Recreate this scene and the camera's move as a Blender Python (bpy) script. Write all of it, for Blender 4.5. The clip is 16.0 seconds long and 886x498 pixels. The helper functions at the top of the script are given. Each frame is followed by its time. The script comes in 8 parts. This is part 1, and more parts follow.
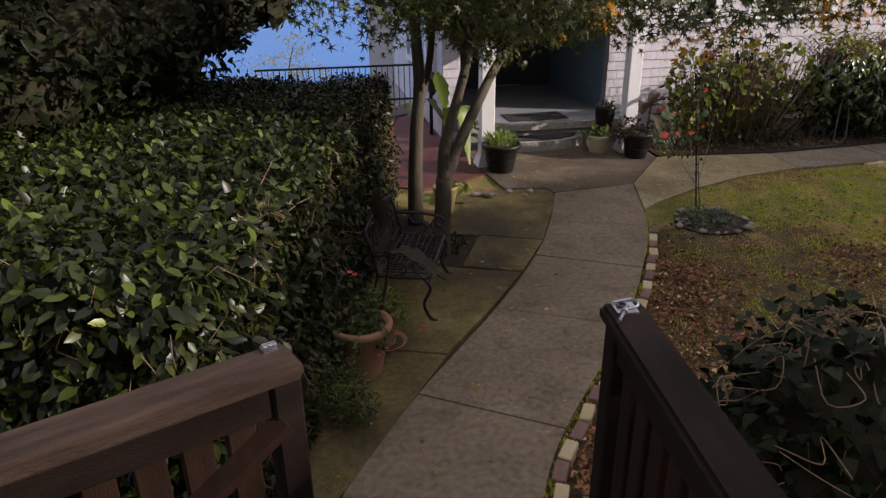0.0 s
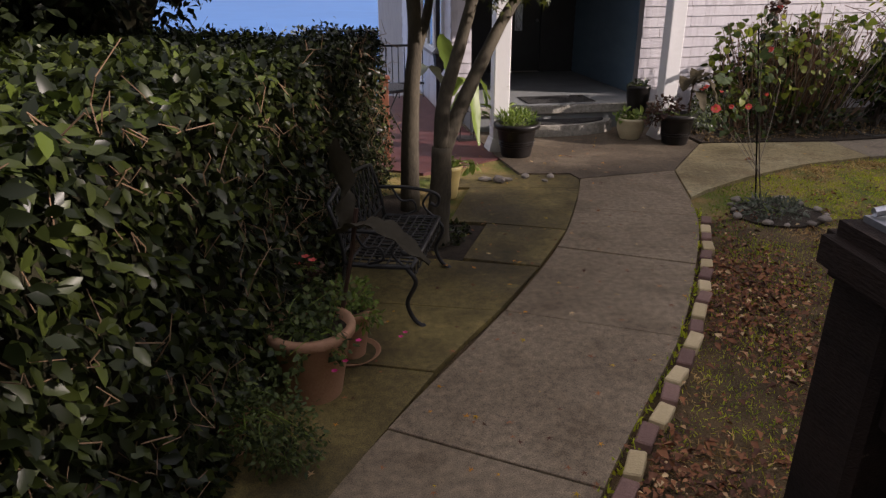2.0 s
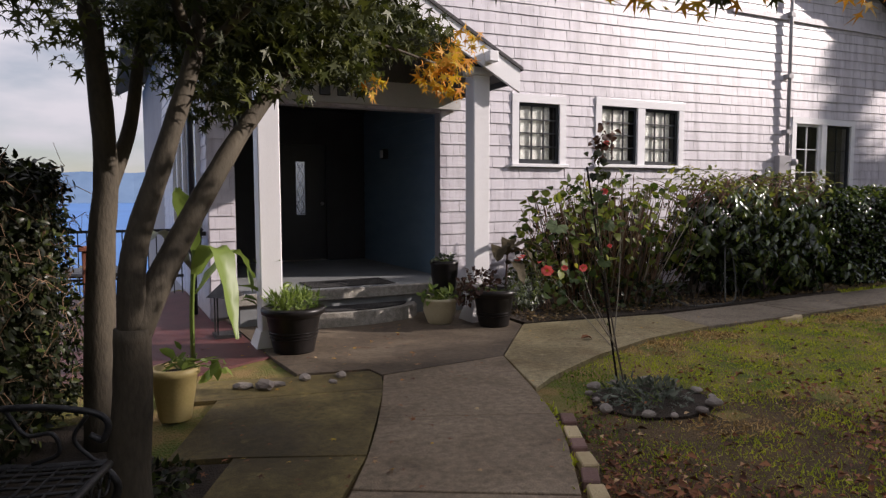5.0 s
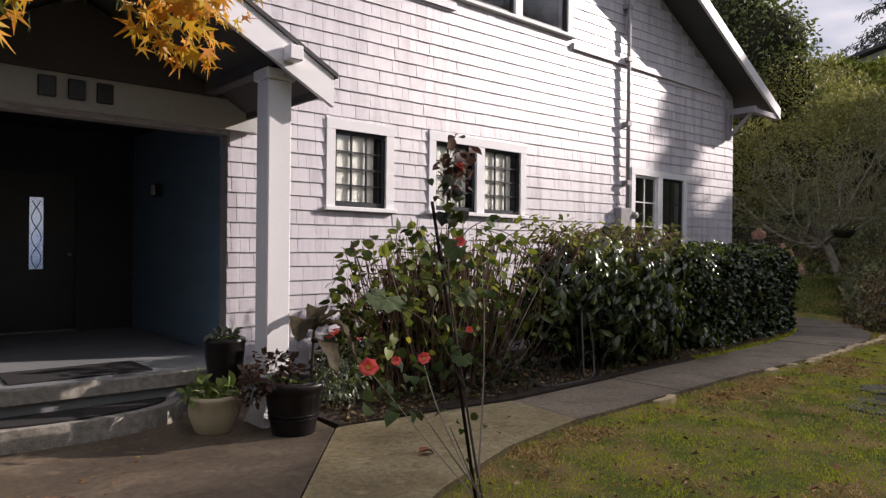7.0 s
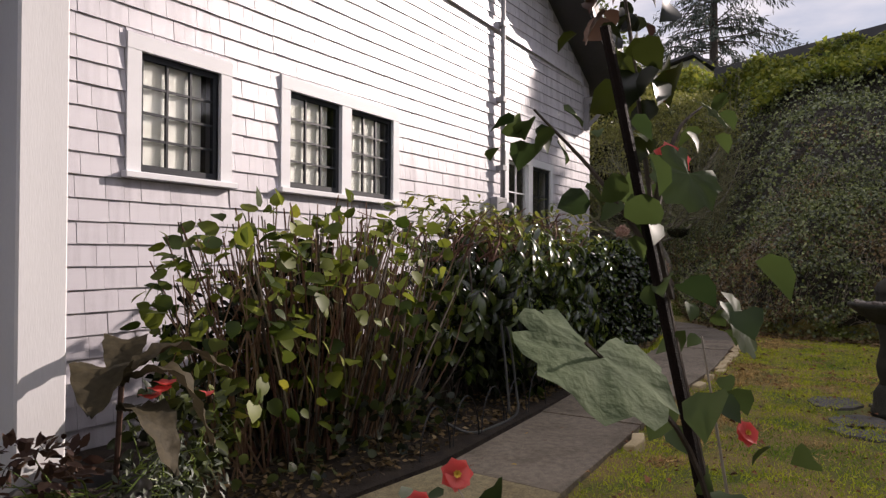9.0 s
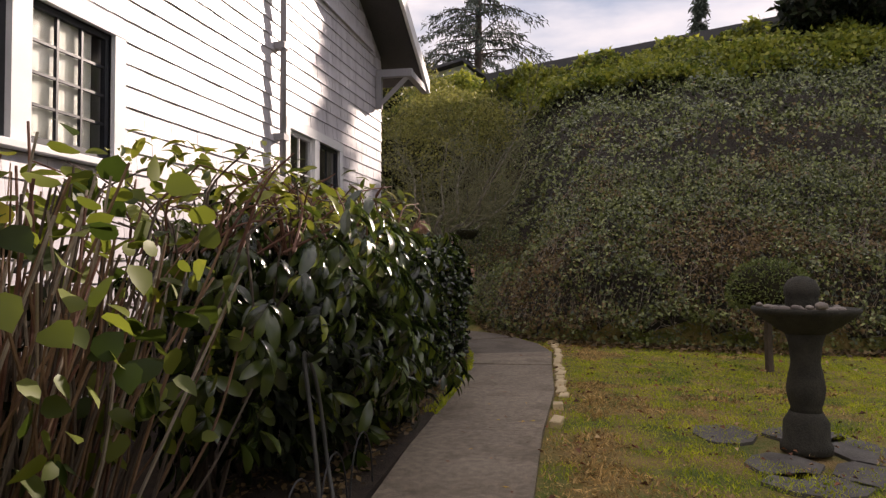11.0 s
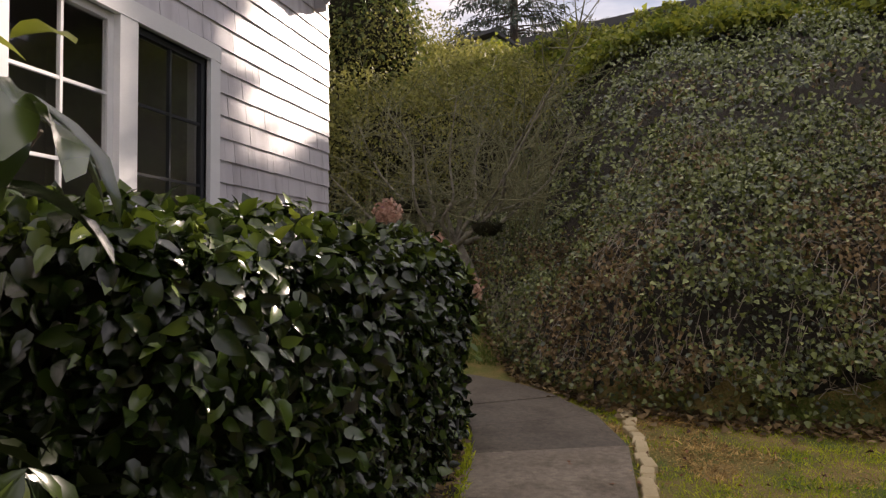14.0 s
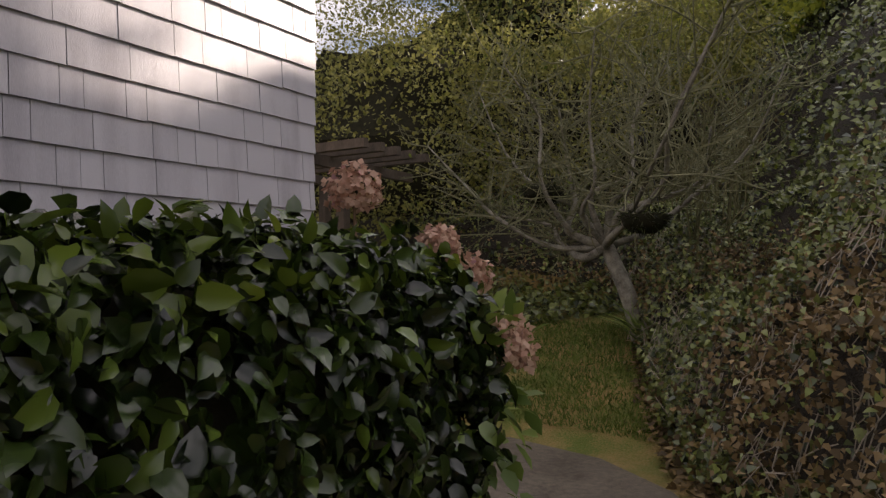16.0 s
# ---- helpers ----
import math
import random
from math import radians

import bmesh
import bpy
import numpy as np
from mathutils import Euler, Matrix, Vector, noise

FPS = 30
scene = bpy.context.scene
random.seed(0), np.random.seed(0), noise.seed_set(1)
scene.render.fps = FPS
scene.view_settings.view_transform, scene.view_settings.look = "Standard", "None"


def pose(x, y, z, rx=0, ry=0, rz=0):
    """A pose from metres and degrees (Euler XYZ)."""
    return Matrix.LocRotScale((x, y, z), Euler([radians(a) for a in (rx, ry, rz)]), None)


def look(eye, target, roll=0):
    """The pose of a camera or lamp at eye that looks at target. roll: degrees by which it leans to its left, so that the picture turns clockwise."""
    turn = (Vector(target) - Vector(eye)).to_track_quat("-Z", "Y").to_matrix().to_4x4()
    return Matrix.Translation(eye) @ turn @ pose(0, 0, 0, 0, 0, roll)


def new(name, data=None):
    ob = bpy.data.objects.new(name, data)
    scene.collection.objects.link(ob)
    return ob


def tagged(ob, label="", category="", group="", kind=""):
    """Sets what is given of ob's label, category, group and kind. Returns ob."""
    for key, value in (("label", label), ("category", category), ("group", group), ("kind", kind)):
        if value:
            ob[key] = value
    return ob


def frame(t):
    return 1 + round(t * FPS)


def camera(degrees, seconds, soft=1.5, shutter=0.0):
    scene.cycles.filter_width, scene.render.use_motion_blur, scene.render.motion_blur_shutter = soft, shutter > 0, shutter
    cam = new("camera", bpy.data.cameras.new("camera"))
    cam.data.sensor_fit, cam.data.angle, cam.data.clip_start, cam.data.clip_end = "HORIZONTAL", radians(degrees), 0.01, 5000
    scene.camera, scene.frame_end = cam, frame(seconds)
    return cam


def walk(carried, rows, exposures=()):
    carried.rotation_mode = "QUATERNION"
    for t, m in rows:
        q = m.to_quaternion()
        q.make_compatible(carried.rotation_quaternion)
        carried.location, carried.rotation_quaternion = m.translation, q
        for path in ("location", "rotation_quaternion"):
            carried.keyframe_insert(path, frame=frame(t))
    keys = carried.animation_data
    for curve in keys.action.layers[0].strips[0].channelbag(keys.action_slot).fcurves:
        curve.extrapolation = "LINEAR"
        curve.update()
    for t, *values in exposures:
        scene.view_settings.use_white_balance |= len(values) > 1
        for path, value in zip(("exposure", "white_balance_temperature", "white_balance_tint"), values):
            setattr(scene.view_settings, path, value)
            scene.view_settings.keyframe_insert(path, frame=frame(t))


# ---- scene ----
cam = camera(66.3, 16.0, soft=1.35)
PATH = [
    (0, (-0.254, 0.886, 3.038), (0.172, 3.011, 2.105), -0.6),
    (0.5, (-0.105, 1.221, 2.802), (0.286, 3.364, 1.894), -0.4),
    (1, (-0.018, 1.525, 2.604), (0.363, 3.673, 1.706), -0.4),
    (1.5, (0.104, 1.853, 2.418), (0.473, 4.000, 1.514), -0.3),
    (2, (0.182, 2.177, 2.210), (0.555, 4.332, 1.323), -0.2),
    (2.5, (0.333, 2.545, 2.001), (0.714, 4.718, 1.161), -0.3),
    (3, (0.496, 2.870, 1.828), (0.946, 5.056, 1.061), -0.1),
    (3.5, (0.614, 3.160, 1.656), (1.248, 5.343, 1.024), -0.4),
    (4, (0.709, 3.562, 1.483), (1.540, 5.722, 1.017), -0.2),
    (4.2, (0.758, 3.698, 1.466), (1.648, 5.847, 1.066), -0.2),
    (6.3, (1.733, 5.349, 1.533), (3.055, 7.303, 1.529), 0.5),
    (6.5, (1.866, 5.541, 1.545), (3.258, 7.446, 1.534), 0.7),
    (7, (2.310, 6.024, 1.468), (3.864, 7.800, 1.468), 0.6),
    (7.5, (2.669, 6.536, 1.420), (4.354, 8.189, 1.424), 0.5),
    (8, (2.977, 7.085, 1.377), (4.764, 8.626, 1.388), 0.3),
    (8.5, (3.190, 7.636, 1.382), (5.074, 9.055, 1.391), 0.3),
    (9, (3.447, 8.242, 1.343), (5.457, 9.477, 1.369), 0.3),
    (9.5, (3.718, 8.620, 1.266), (5.856, 9.622, 1.293), -0.1),
    (10, (4.189, 9.014, 1.261), (6.446, 9.703, 1.287), -0.2),
    (10.2, (4.447, 9.106, 1.261), (6.733, 9.696, 1.298), 0.4),
    (12.3, (7.349, 9.895, 1.189), (9.667, 10.332, 1.254), -0.1),
    (12.5, (7.710, 9.871, 1.193), (10.028, 10.316, 1.260), -0.2),
    (13, (8.510, 9.904, 1.250), (10.828, 10.349, 1.315), -0.4),
    (13.5, (9.282, 9.893, 1.291), (11.589, 10.391, 1.357), -0.3),
    (14, (10.109, 9.929, 1.325), (12.386, 10.543, 1.394), -0.2),
    (14.5, (10.921, 9.912, 1.378), (13.152, 10.677, 1.441), -0.1),
    (15, (11.787, 9.972, 1.396), (13.959, 10.893, 1.464), 0.2),
    (15.5, (12.527, 9.930, 1.424), (14.623, 11.012, 1.495), -0.1),
    (16, (13.322, 10.008, 1.462), (15.316, 11.267, 1.532), -0.0),
]
EXPOSURES = [(0, 0.23, 6700, 21), (2.5, 0.31, 6800, 22), (4.2, 0.19, 6500, 20), (6.3, 0.25, 6600, 21), (8, 0.23, 6600, 20), (10.2, 0.37, 7100, 23), (12.3, 0.62, 7400, 23), (16, 0.5, 7200, 20)]
walk(cam, [(t, look(eye, target, roll)) for t, eye, target, roll in PATH], exposures=EXPOSURES)

# ---- light ----
SUN_TO = Vector((1.35, -0.555, 0.62)).normalized()
world = bpy.data.worlds.new("sky")
scene.world = world
world.use_nodes = True
wn, wl = world.node_tree.nodes, world.node_tree.links
wn.clear()
sky = wn.new("ShaderNodeTexSky")
sky.sky_type = "NISHITA"
sky.sun_disc = False
sky.sun_elevation = math.asin(SUN_TO.z)
sky.sun_rotation = math.atan2(SUN_TO.x, SUN_TO.y)
sky.dust_density = 0.2
sky.ozone_density = 1.5
cl_tc = wn.new("ShaderNodeTexCoord")
cl_map = wn.new("ShaderNodeMapping")
cl_map.inputs["Scale"].default_value = (2.2, 2.2, 7.5)
cl_noise = wn.new("ShaderNodeTexNoise")
cl_noise.inputs["Scale"].default_value = 1.6
cl_noise.inputs["Detail"].default_value = 6.0
cl_ramp = wn.new("ShaderNodeValToRGB")
cl_ramp.color_ramp.elements[0].position, cl_ramp.color_ramp.elements[1].position = 0.35, 0.63
cl_mix = wn.new("ShaderNodeMixRGB")
bg = wn.new("ShaderNodeBackground")
bg.inputs["Strength"].default_value = 0.069
wout = wn.new("ShaderNodeOutputWorld")
# clouds brighten towards the sun
cl_dot = wn.new("ShaderNodeVectorMath")
cl_dot.operation = "DOT_PRODUCT"
cl_dot.inputs[1].default_value = SUN_TO
cl_range = wn.new("ShaderNodeMapRange")
cl_range.interpolation_type = "SMOOTHSTEP"
for k, v in (("From Min", -0.1), ("From Max", 1.0), ("To Min", 1.3), ("To Max", 1.25)):
    cl_range.inputs[k].default_value = v
cl_gain = wn.new("ShaderNodeVectorMath")
cl_gain.operation = "SCALE"
cl_gain.inputs[0].default_value = (9.9, 10.0, 10.45)
wl.new(cl_tc.outputs["Generated"], cl_dot.inputs[0])
wl.new(cl_dot.outputs["Value"], cl_range.inputs["Value"])
# and, as under any overcast, from the horizon to the zenith
cl_sep = wn.new("ShaderNodeSeparateXYZ")
cl_high = wn.new("ShaderNodeMapRange")
for k, v in (("From Min", 0.0), ("From Max", 1.0), ("To Min", 0.58), ("To Max", 1.45)):
    cl_high.inputs[k].default_value = v
cl_both = wn.new("ShaderNodeMath")
cl_both.operation = "MULTIPLY"
wl.new(cl_tc.outputs["Generated"], cl_sep.inputs["Vector"])
wl.new(cl_sep.outputs["Z"], cl_high.inputs["Value"])
wl.new(cl_range.outputs["Result"], cl_both.inputs[0])
wl.new(cl_high.outputs["Result"], cl_both.inputs[1])
wl.new(cl_both.outputs["Value"], cl_gain.inputs["Scale"])
wl.new(cl_gain.outputs["Vector"], cl_mix.inputs["Color2"])
wl.new(cl_tc.outputs["Generated"], cl_map.inputs["Vector"])
wl.new(cl_map.outputs["Vector"], cl_noise.inputs["Vector"])
wl.new(cl_noise.outputs["Fac"], cl_ramp.inputs["Fac"])
wl.new(cl_ramp.outputs["Color"], cl_mix.inputs["Fac"])
wl.new(sky.outputs["Color"], cl_mix.inputs["Color1"])
wl.new(cl_mix.outputs["Color"], bg.inputs["Color"])
wl.new(bg.outputs["Background"], wout.inputs["Surface"])
sun = new("sun", bpy.data.lights.new("sun", "SUN"))
sun.data.energy = 5.0
sun.data.angle = radians(0.6)
sun.data.color = (1.0, 0.93, 0.84)
sun.matrix_world = look(SUN_TO * 60, (0, 0, 0))


# ---- materials ----
def material(name, c1, c2=None, rough=0.7, scale=6.0, fine=60.0, bump=0.2, metal=0.0, c3=None, island=0.0,
             through_leaf=0.0, spec=0.5, bump_dist=0.01, stretch=(1, 1, 1), fine_amount=0.35, per_object=False, edges=None, coat=0.0):
    """A painted, grown or cast surface: two colours mixed by a coarse and a fine noise, a third in stains, and fine relief."""
    m = bpy.data.materials.new(name)
    m.use_nodes = True
    n, l = m.node_tree.nodes, m.node_tree.links
    n.clear()
    out = n.new("ShaderNodeOutputMaterial")
    p = n.new("ShaderNodeBsdfPrincipled")
    p.inputs["Roughness"].default_value = rough
    p.inputs["Metallic"].default_value = metal
    p.inputs["Specular IOR Level"].default_value = spec
    p.inputs["Coat Weight"].default_value = coat
    p.inputs["Coat Roughness"].default_value = 0.16
    tc = n.new("ShaderNodeTexCoord")
    mp = n.new("ShaderNodeMapping")
    mp.inputs["Scale"].default_value = stretch
    l.new(tc.outputs["Object"], mp.inputs["Vector"])
    big = n.new("ShaderNodeTexNoise")
    big.inputs["Scale"].default_value = scale
    big.inputs["Detail"].default_value = 5.0
    small = n.new("ShaderNodeTexNoise")
    small.inputs["Scale"].default_value = fine
    small.inputs["Detail"].default_value = 4.0
    for t in (big, small):
        l.new(mp.outputs["Vector"], t.inputs["Vector"])
    both = n.new("ShaderNodeMix")
    both.data_type = "FLOAT"
    both.inputs[0].default_value = fine_amount
    l.new(big.outputs["Fac"], both.inputs[2])
    l.new(small.outputs["Fac"], both.inputs[3])
    fac = both.outputs[0]
    if island > 0:
        geo = n.new("ShaderNodeObjectInfo" if per_object else "ShaderNodeNewGeometry")
        mi = n.new("ShaderNodeMix")
        mi.data_type = "FLOAT"
        mi.inputs[0].default_value = island
        l.new(fac, mi.inputs[2])
        l.new(geo.outputs["Random" if per_object else "Random Per Island"], mi.inputs[3])
        fac = mi.outputs[0]
    ramp = n.new("ShaderNodeValToRGB")
    e = ramp.color_ramp.elements
    lo, hi = (0.32, 0.68) if island < 0.5 else (0.15, 0.85)
    lo, hi = edges or (lo, hi)
    e[0].position, e[1].position = lo, hi
    e[0].color, e[1].color = (*c1, 1), (*(c2 or c1), 1)
    if c3:
        x = e.new(hi + 0.1 if island < 0.5 else 0.95)
        x.color = (*c3, 1)
    l.new(fac, ramp.inputs["Fac"])
    l.new(ramp.outputs["Color"], p.inputs["Base Color"])
    if bump > 0:
        bp = n.new("ShaderNodeBump")
        bp.inputs["Strength"].default_value = bump
        bp.inputs["Distance"].default_value = bump_dist
        l.new(small.outputs["Fac"], bp.inputs["Height"])
        l.new(bp.outputs["Normal"], p.inputs["Normal"])
    if through_leaf > 0:
        tr = n.new("ShaderNodeBsdfTranslucent")
        l.new(ramp.outputs["Color"], tr.inputs["Color"])
        mx = n.new("ShaderNodeMixShader")
        mx.inputs[0].default_value = through_leaf
        l.new(p.outputs["BSDF"], mx.inputs[1])
        l.new(tr.outputs["BSDF"], mx.inputs[2])
        l.new(mx.outputs["Shader"], out.inputs["Surface"])
    else:
        l.new(p.outputs["BSDF"], out.inputs["Surface"])
    return m


def concrete(name, dark, mid, light, stain, rough=0.8, calm=1.0):
    """Cast concrete: broad tone, algae and damp stains, pale scuffs, aggregate speckle and pits."""
    m = bpy.data.materials.new(name)
    m.use_nodes = True
    n, l = m.node_tree.nodes, m.node_tree.links
    p = n["Principled BSDF"]
    tc = n.new("ShaderNodeTexCoord")

    def noise(scale, detail=5.0, shift=0.0):
        mp = n.new("ShaderNodeMapping")
        mp.inputs["Location"].default_value = (shift, shift * 0.7, 0)
        t = n.new("ShaderNodeTexNoise")
        t.inputs["Scale"].default_value = scale
        t.inputs["Detail"].default_value = detail
        l.new(tc.outputs["Object"], mp.inputs["Vector"])
        l.new(mp.outputs["Vector"], t.inputs["Vector"])
        return t.outputs["Fac"]

    def ramp(fac, stops):
        r = n.new("ShaderNodeValToRGB")
        e = r.color_ramp.elements
        e[0].position, e[1].position = stops[0][0], stops[1][0]
        e[0].color, e[1].color = (*stops[0][1], 1), (*stops[1][1], 1)
        for q, c in stops[2:]:
            e.new(q).color = (*c, 1)
        l.new(fac, r.inputs["Fac"])
        return r.outputs["Color"]

    def blend(fac, a, b, kind="MIX"):
        x = n.new("ShaderNodeMixRGB")
        x.blend_type = kind
        l.new(fac, x.inputs["Fac"])
        l.new(a, x.inputs["Color1"])
        l.new(b, x.inputs["Color2"])
        return x.outputs["Color"]
    dark, light = tuple(a + 0.5 * calm * (b - a) for a, b in zip(dark, mid)), tuple(a + 0.55 * calm * (b - a) for a, b in zip(light, mid))
    base = ramp(noise(0.9), [(0.34, dark), (0.5, mid), (0.66, light)])
    mask = ramp(noise(2.3, 7.0, 5.0), [(0.50, (0, 0, 0)), (0.70, (0.6, 0.6, 0.6))])
    tone = ramp(noise(7.0, 4.0, 2.0), [(0.3, stain), (0.7, tuple(c * 1.3 for c in stain))])
    col = blend(mask, base, tone)
    scuff = ramp(noise(5.0, 8.0, 9.0), [(0.60, (0, 0, 0)), (0.72, (0.5, 0.5, 0.5))])
    pale = ramp(noise(30, 3.0), [(0.3, light), (0.7, tuple(min(c * 1.25, 0.8) for c in light))])
    col = blend(scuff, col, pale)
    grit = noise(150, 3.0)
    speck = ramp(grit, [(0.30, (0.5, 0.49, 0.47)), (0.46, (0.95, 0.95, 0.95)), (0.66, (1.38, 1.36, 1.3))])
    one = n.new("ShaderNodeValue")
    one.outputs[0].default_value = 1.0
    col = blend(one.outputs[0], col, speck, "MULTIPLY")
    mottle = ramp(noise(19, 6.0, 3.0), [(0.34, (0.74, 0.73, 0.70)), (0.52, (1.0, 1.0, 1.0)), (0.68, (1.22, 1.21, 1.18))])
    col = blend(one.outputs[0], col, mottle, "MULTIPLY")
    l.new(col, p.inputs["Base Color"])
    rr = n.new("ShaderNodeMapRange")
    rr.inputs["To Min"].default_value, rr.inputs["To Max"].default_value = rough - 0.25, rough + 0.12
    l.new(noise(2.3, 7.0, 5.0), rr.inputs["Value"])
    l.new(rr.outputs["Result"], p.inputs["Roughness"])
    bp = n.new("ShaderNodeBump")
    bp.inputs["Strength"].default_value = 0.55
    bp.inputs["Distance"].default_value = 0.004
    l.new(grit, bp.inputs["Height"])
    l.new(bp.outputs["Normal"], p.inputs["Normal"])
    return m


def glass_material(name, tint, rough=0.03):
    m = bpy.data.materials.new(name)
    m.use_nodes = True
    p = m.node_tree.nodes["Principled BSDF"]
    p.inputs["Base Color"].default_value = (*tint, 1)
    p.inputs["Roughness"].default_value = rough
    p.inputs["IOR"].default_value = 1.5
    p.inputs["Transmission Weight"].default_value = 1.0
    return m


M = {
    "grass": material("grass_ground", (0.095, 0.130, 0.015), (0.30, 0.20, 0.072), 0.95, 2.2, 60, 0.9, c3=(0.34, 0.23, 0.10), bump_dist=0.03, edges=(0.40, 0.60), fine_amount=0.35),
    "leaf_mould": material("leaf_mould_ground", (0.016, 0.013, 0.008), (0.042, 0.032, 0.019), 0.95, 3, 60, 0.9, bump_dist=0.03),
    "worn_lawn": material("worn_leafy_ground", (0.045, 0.030, 0.013), (0.165, 0.105, 0.045), 0.95, 5, 70, 1.0, c3=(0.24, 0.12, 0.06), bump_dist=0.03),
    "blade": material("moss_green_blade", (0.23, 0.34, 0.012), (0.72, 0.72, 0.05), 0.75, 5.0, 90, 0, island=0.22, through_leaf=0.35, fine_amount=0.15),
    "blade_deep": material("deep_green_blade", (0.065, 0.15, 0.008), (0.30, 0.43, 0.028), 0.75, 5.0, 90, 0, island=0.22, through_leaf=0.35, fine_amount=0.15),
    "blade_straw": material("straw_blade", (0.16, 0.092, 0.030), (0.82, 0.56, 0.22), 0.85, 5.5, 90, 0, island=0.3, through_leaf=0.2, fine_amount=0.15),
    "blade_green": material("green_grass_blade", (0.05, 0.105, 0.010), (0.15, 0.19, 0.03), 0.8, 1.7, 90, 0, island=0.3, through_leaf=0.3),
    "soil": material("bark_soil", (0.016, 0.011, 0.007), (0.060, 0.042, 0.027), 0.95, 8, 70, 0.9, bump_dist=0.02),
    "slab": concrete("weathered_concrete", (0.142, 0.105, 0.068), (0.204, 0.155, 0.103), (0.295, 0.23, 0.158), (0.092, 0.065, 0.039)),
    "slab_walk": concrete("dark_weathered_concrete", (0.140, 0.112, 0.080), (0.21, 0.172, 0.127), (0.33, 0.275, 0.21), (0.085, 0.064, 0.042)),
    "slab_brown": concrete("stained_brown_concrete", (0.060, 0.043, 0.028), (0.10, 0.075, 0.050), (0.20, 0.158, 0.11), (0.045, 0.032, 0.021), calm=0.3),
    "slab_moss": concrete("mossy_concrete", (0.055, 0.040, 0.014), (0.125, 0.094, 0.030), (0.215, 0.165, 0.055), (0.036, 0.028, 0.010), calm=0.0),
    "slab_end": concrete("darker_concrete", (0.080, 0.065, 0.048), (0.115, 0.094, 0.070), (0.16, 0.132, 0.10), (0.05, 0.040, 0.026)),
    "slab_light": concrete("pale_stained_concrete", (0.18, 0.14, 0.070), (0.28, 0.228, 0.12), (0.42, 0.36, 0.22), (0.14, 0.095, 0.044), calm=0.3),
    "brick_tan": material("tan_brick", (0.46, 0.36, 0.20), (0.62, 0.50, 0.30), 0.85, 14, 90, 0.5, island=0.3, per_object=True),
    "brick_dark": material("brown_brick", (0.16, 0.09, 0.075), (0.27, 0.16, 0.13), 0.85, 14, 90, 0.5, island=0.3, per_object=True),
    "shingle": material("painted_shingle", (0.36, 0.335, 0.365), (0.60, 0.575, 0.61), 0.40, 1.1, 60, 0.3, island=0.12, edges=(0.28, 0.54), stretch=(7, 7, 0.6), bump_dist=0.004, fine_amount=0.25, spec=0.6, per_object=True),
    "shingle_rest": material("painted_shingle_far", (0.36, 0.335, 0.365), (0.60, 0.575, 0.61), 0.40, 1.1, 60, 0.3, island=0.12, edges=(0.28, 0.54), stretch=(7, 7, 0.6), bump_dist=0.004, fine_amount=0.25, spec=0.6),
    "backing": material("dark_backing", (0.30, 0.285, 0.29), (0.38, 0.36, 0.365), 0.9, 3, 40, 0.1),
    "trim": material("white_trim_paint", (0.72, 0.72, 0.73), (0.82, 0.82, 0.83), 0.55, 1.5, 60, 0.12, stretch=(1, 1, 3), bump_dist=0.003),
    "post": material("post_paint", (0.66, 0.655, 0.66), (0.76, 0.755, 0.76), 0.6, 1.2, 60, 0.15, stretch=(3, 3, 0.5), bump_dist=0.003),
    "beam": material("grey_beam_paint", (0.42, 0.415, 0.39), (0.52, 0.51, 0.48), 0.65, 1.0, 40, 0.1),
    # dark tone of the soffits, also used for shade under the porch roof
    "soffit": material("dark_soffit_tone", (0.050, 0.047, 0.046), (0.085, 0.080, 0.078), 0.7, 1.5, 40, 0.15),
    "roof": material("asphalt_roofing", (0.05, 0.05, 0.055), (0.10, 0.095, 0.095), 0.95, 3, 90, 0.6),
    "porch_blue": material("slate_blue_paint", (0.13, 0.21, 0.29), (0.19, 0.29, 0.39), 0.45, 2, 40, 0.2, stretch=(1, 1, 3), island=0.2),
    # one near-black colour for the surfaces of the porch recess
    "porch_dark": material("dark_porch_surface", (0.02, 0.02, 0.024), (0.04, 0.04, 0.046), 0.6, 2, 40, 0.15),
    "porch_floor": material("grey_porch_floor", (0.17, 0.18, 0.185), (0.26, 0.27, 0.27), 0.6, 2.5, 60, 0.15),
    "step": concrete("pale_step_concrete", (0.20, 0.19, 0.165), (0.28, 0.265, 0.235), (0.38, 0.36, 0.32), (0.12, 0.11, 0.085)),
    "mat": material("dark_fibre_mat", (0.012, 0.012, 0.012), (0.03, 0.028, 0.027), 1.0, 20, 160, 0.9, bump_dist=0.01),
    "frame_dark": material("dark_sash_paint", (0.012, 0.014, 0.018), (0.025, 0.028, 0.034), 0.4, 3, 50, 0.05),
    "blind": material("pale_roller_blind", (0.66, 0.65, 0.60), (0.74, 0.73, 0.68), 0.8, 1.5, 30, 0.05),
    "deck": material("red_purple_deck_paint", (0.075, 0.022, 0.022), (0.13, 0.045, 0.042), 0.5, 3, 60, 0.2),
    "wood_dark": material("dark_stained_wood", (0.006, 0.0035, 0.0025), (0.018, 0.010, 0.007), 0.75, 3, 70, 0.4, spec=0.15, stretch=(1, 6, 6)),
    "wood_gate": material("red_stained_gate_wood", (0.010, 0.0045, 0.003), (0.032, 0.014, 0.008), 0.7, 3, 70, 0.4, spec=0.15, stretch=(6, 6, 1)),
    "wood_top": material("worn_rail_wood", (0.016, 0.010, 0.007), (0.085, 0.054, 0.038), 0.7, 3, 60, 0.5, spec=0.2, stretch=(1.2, 8, 8)),
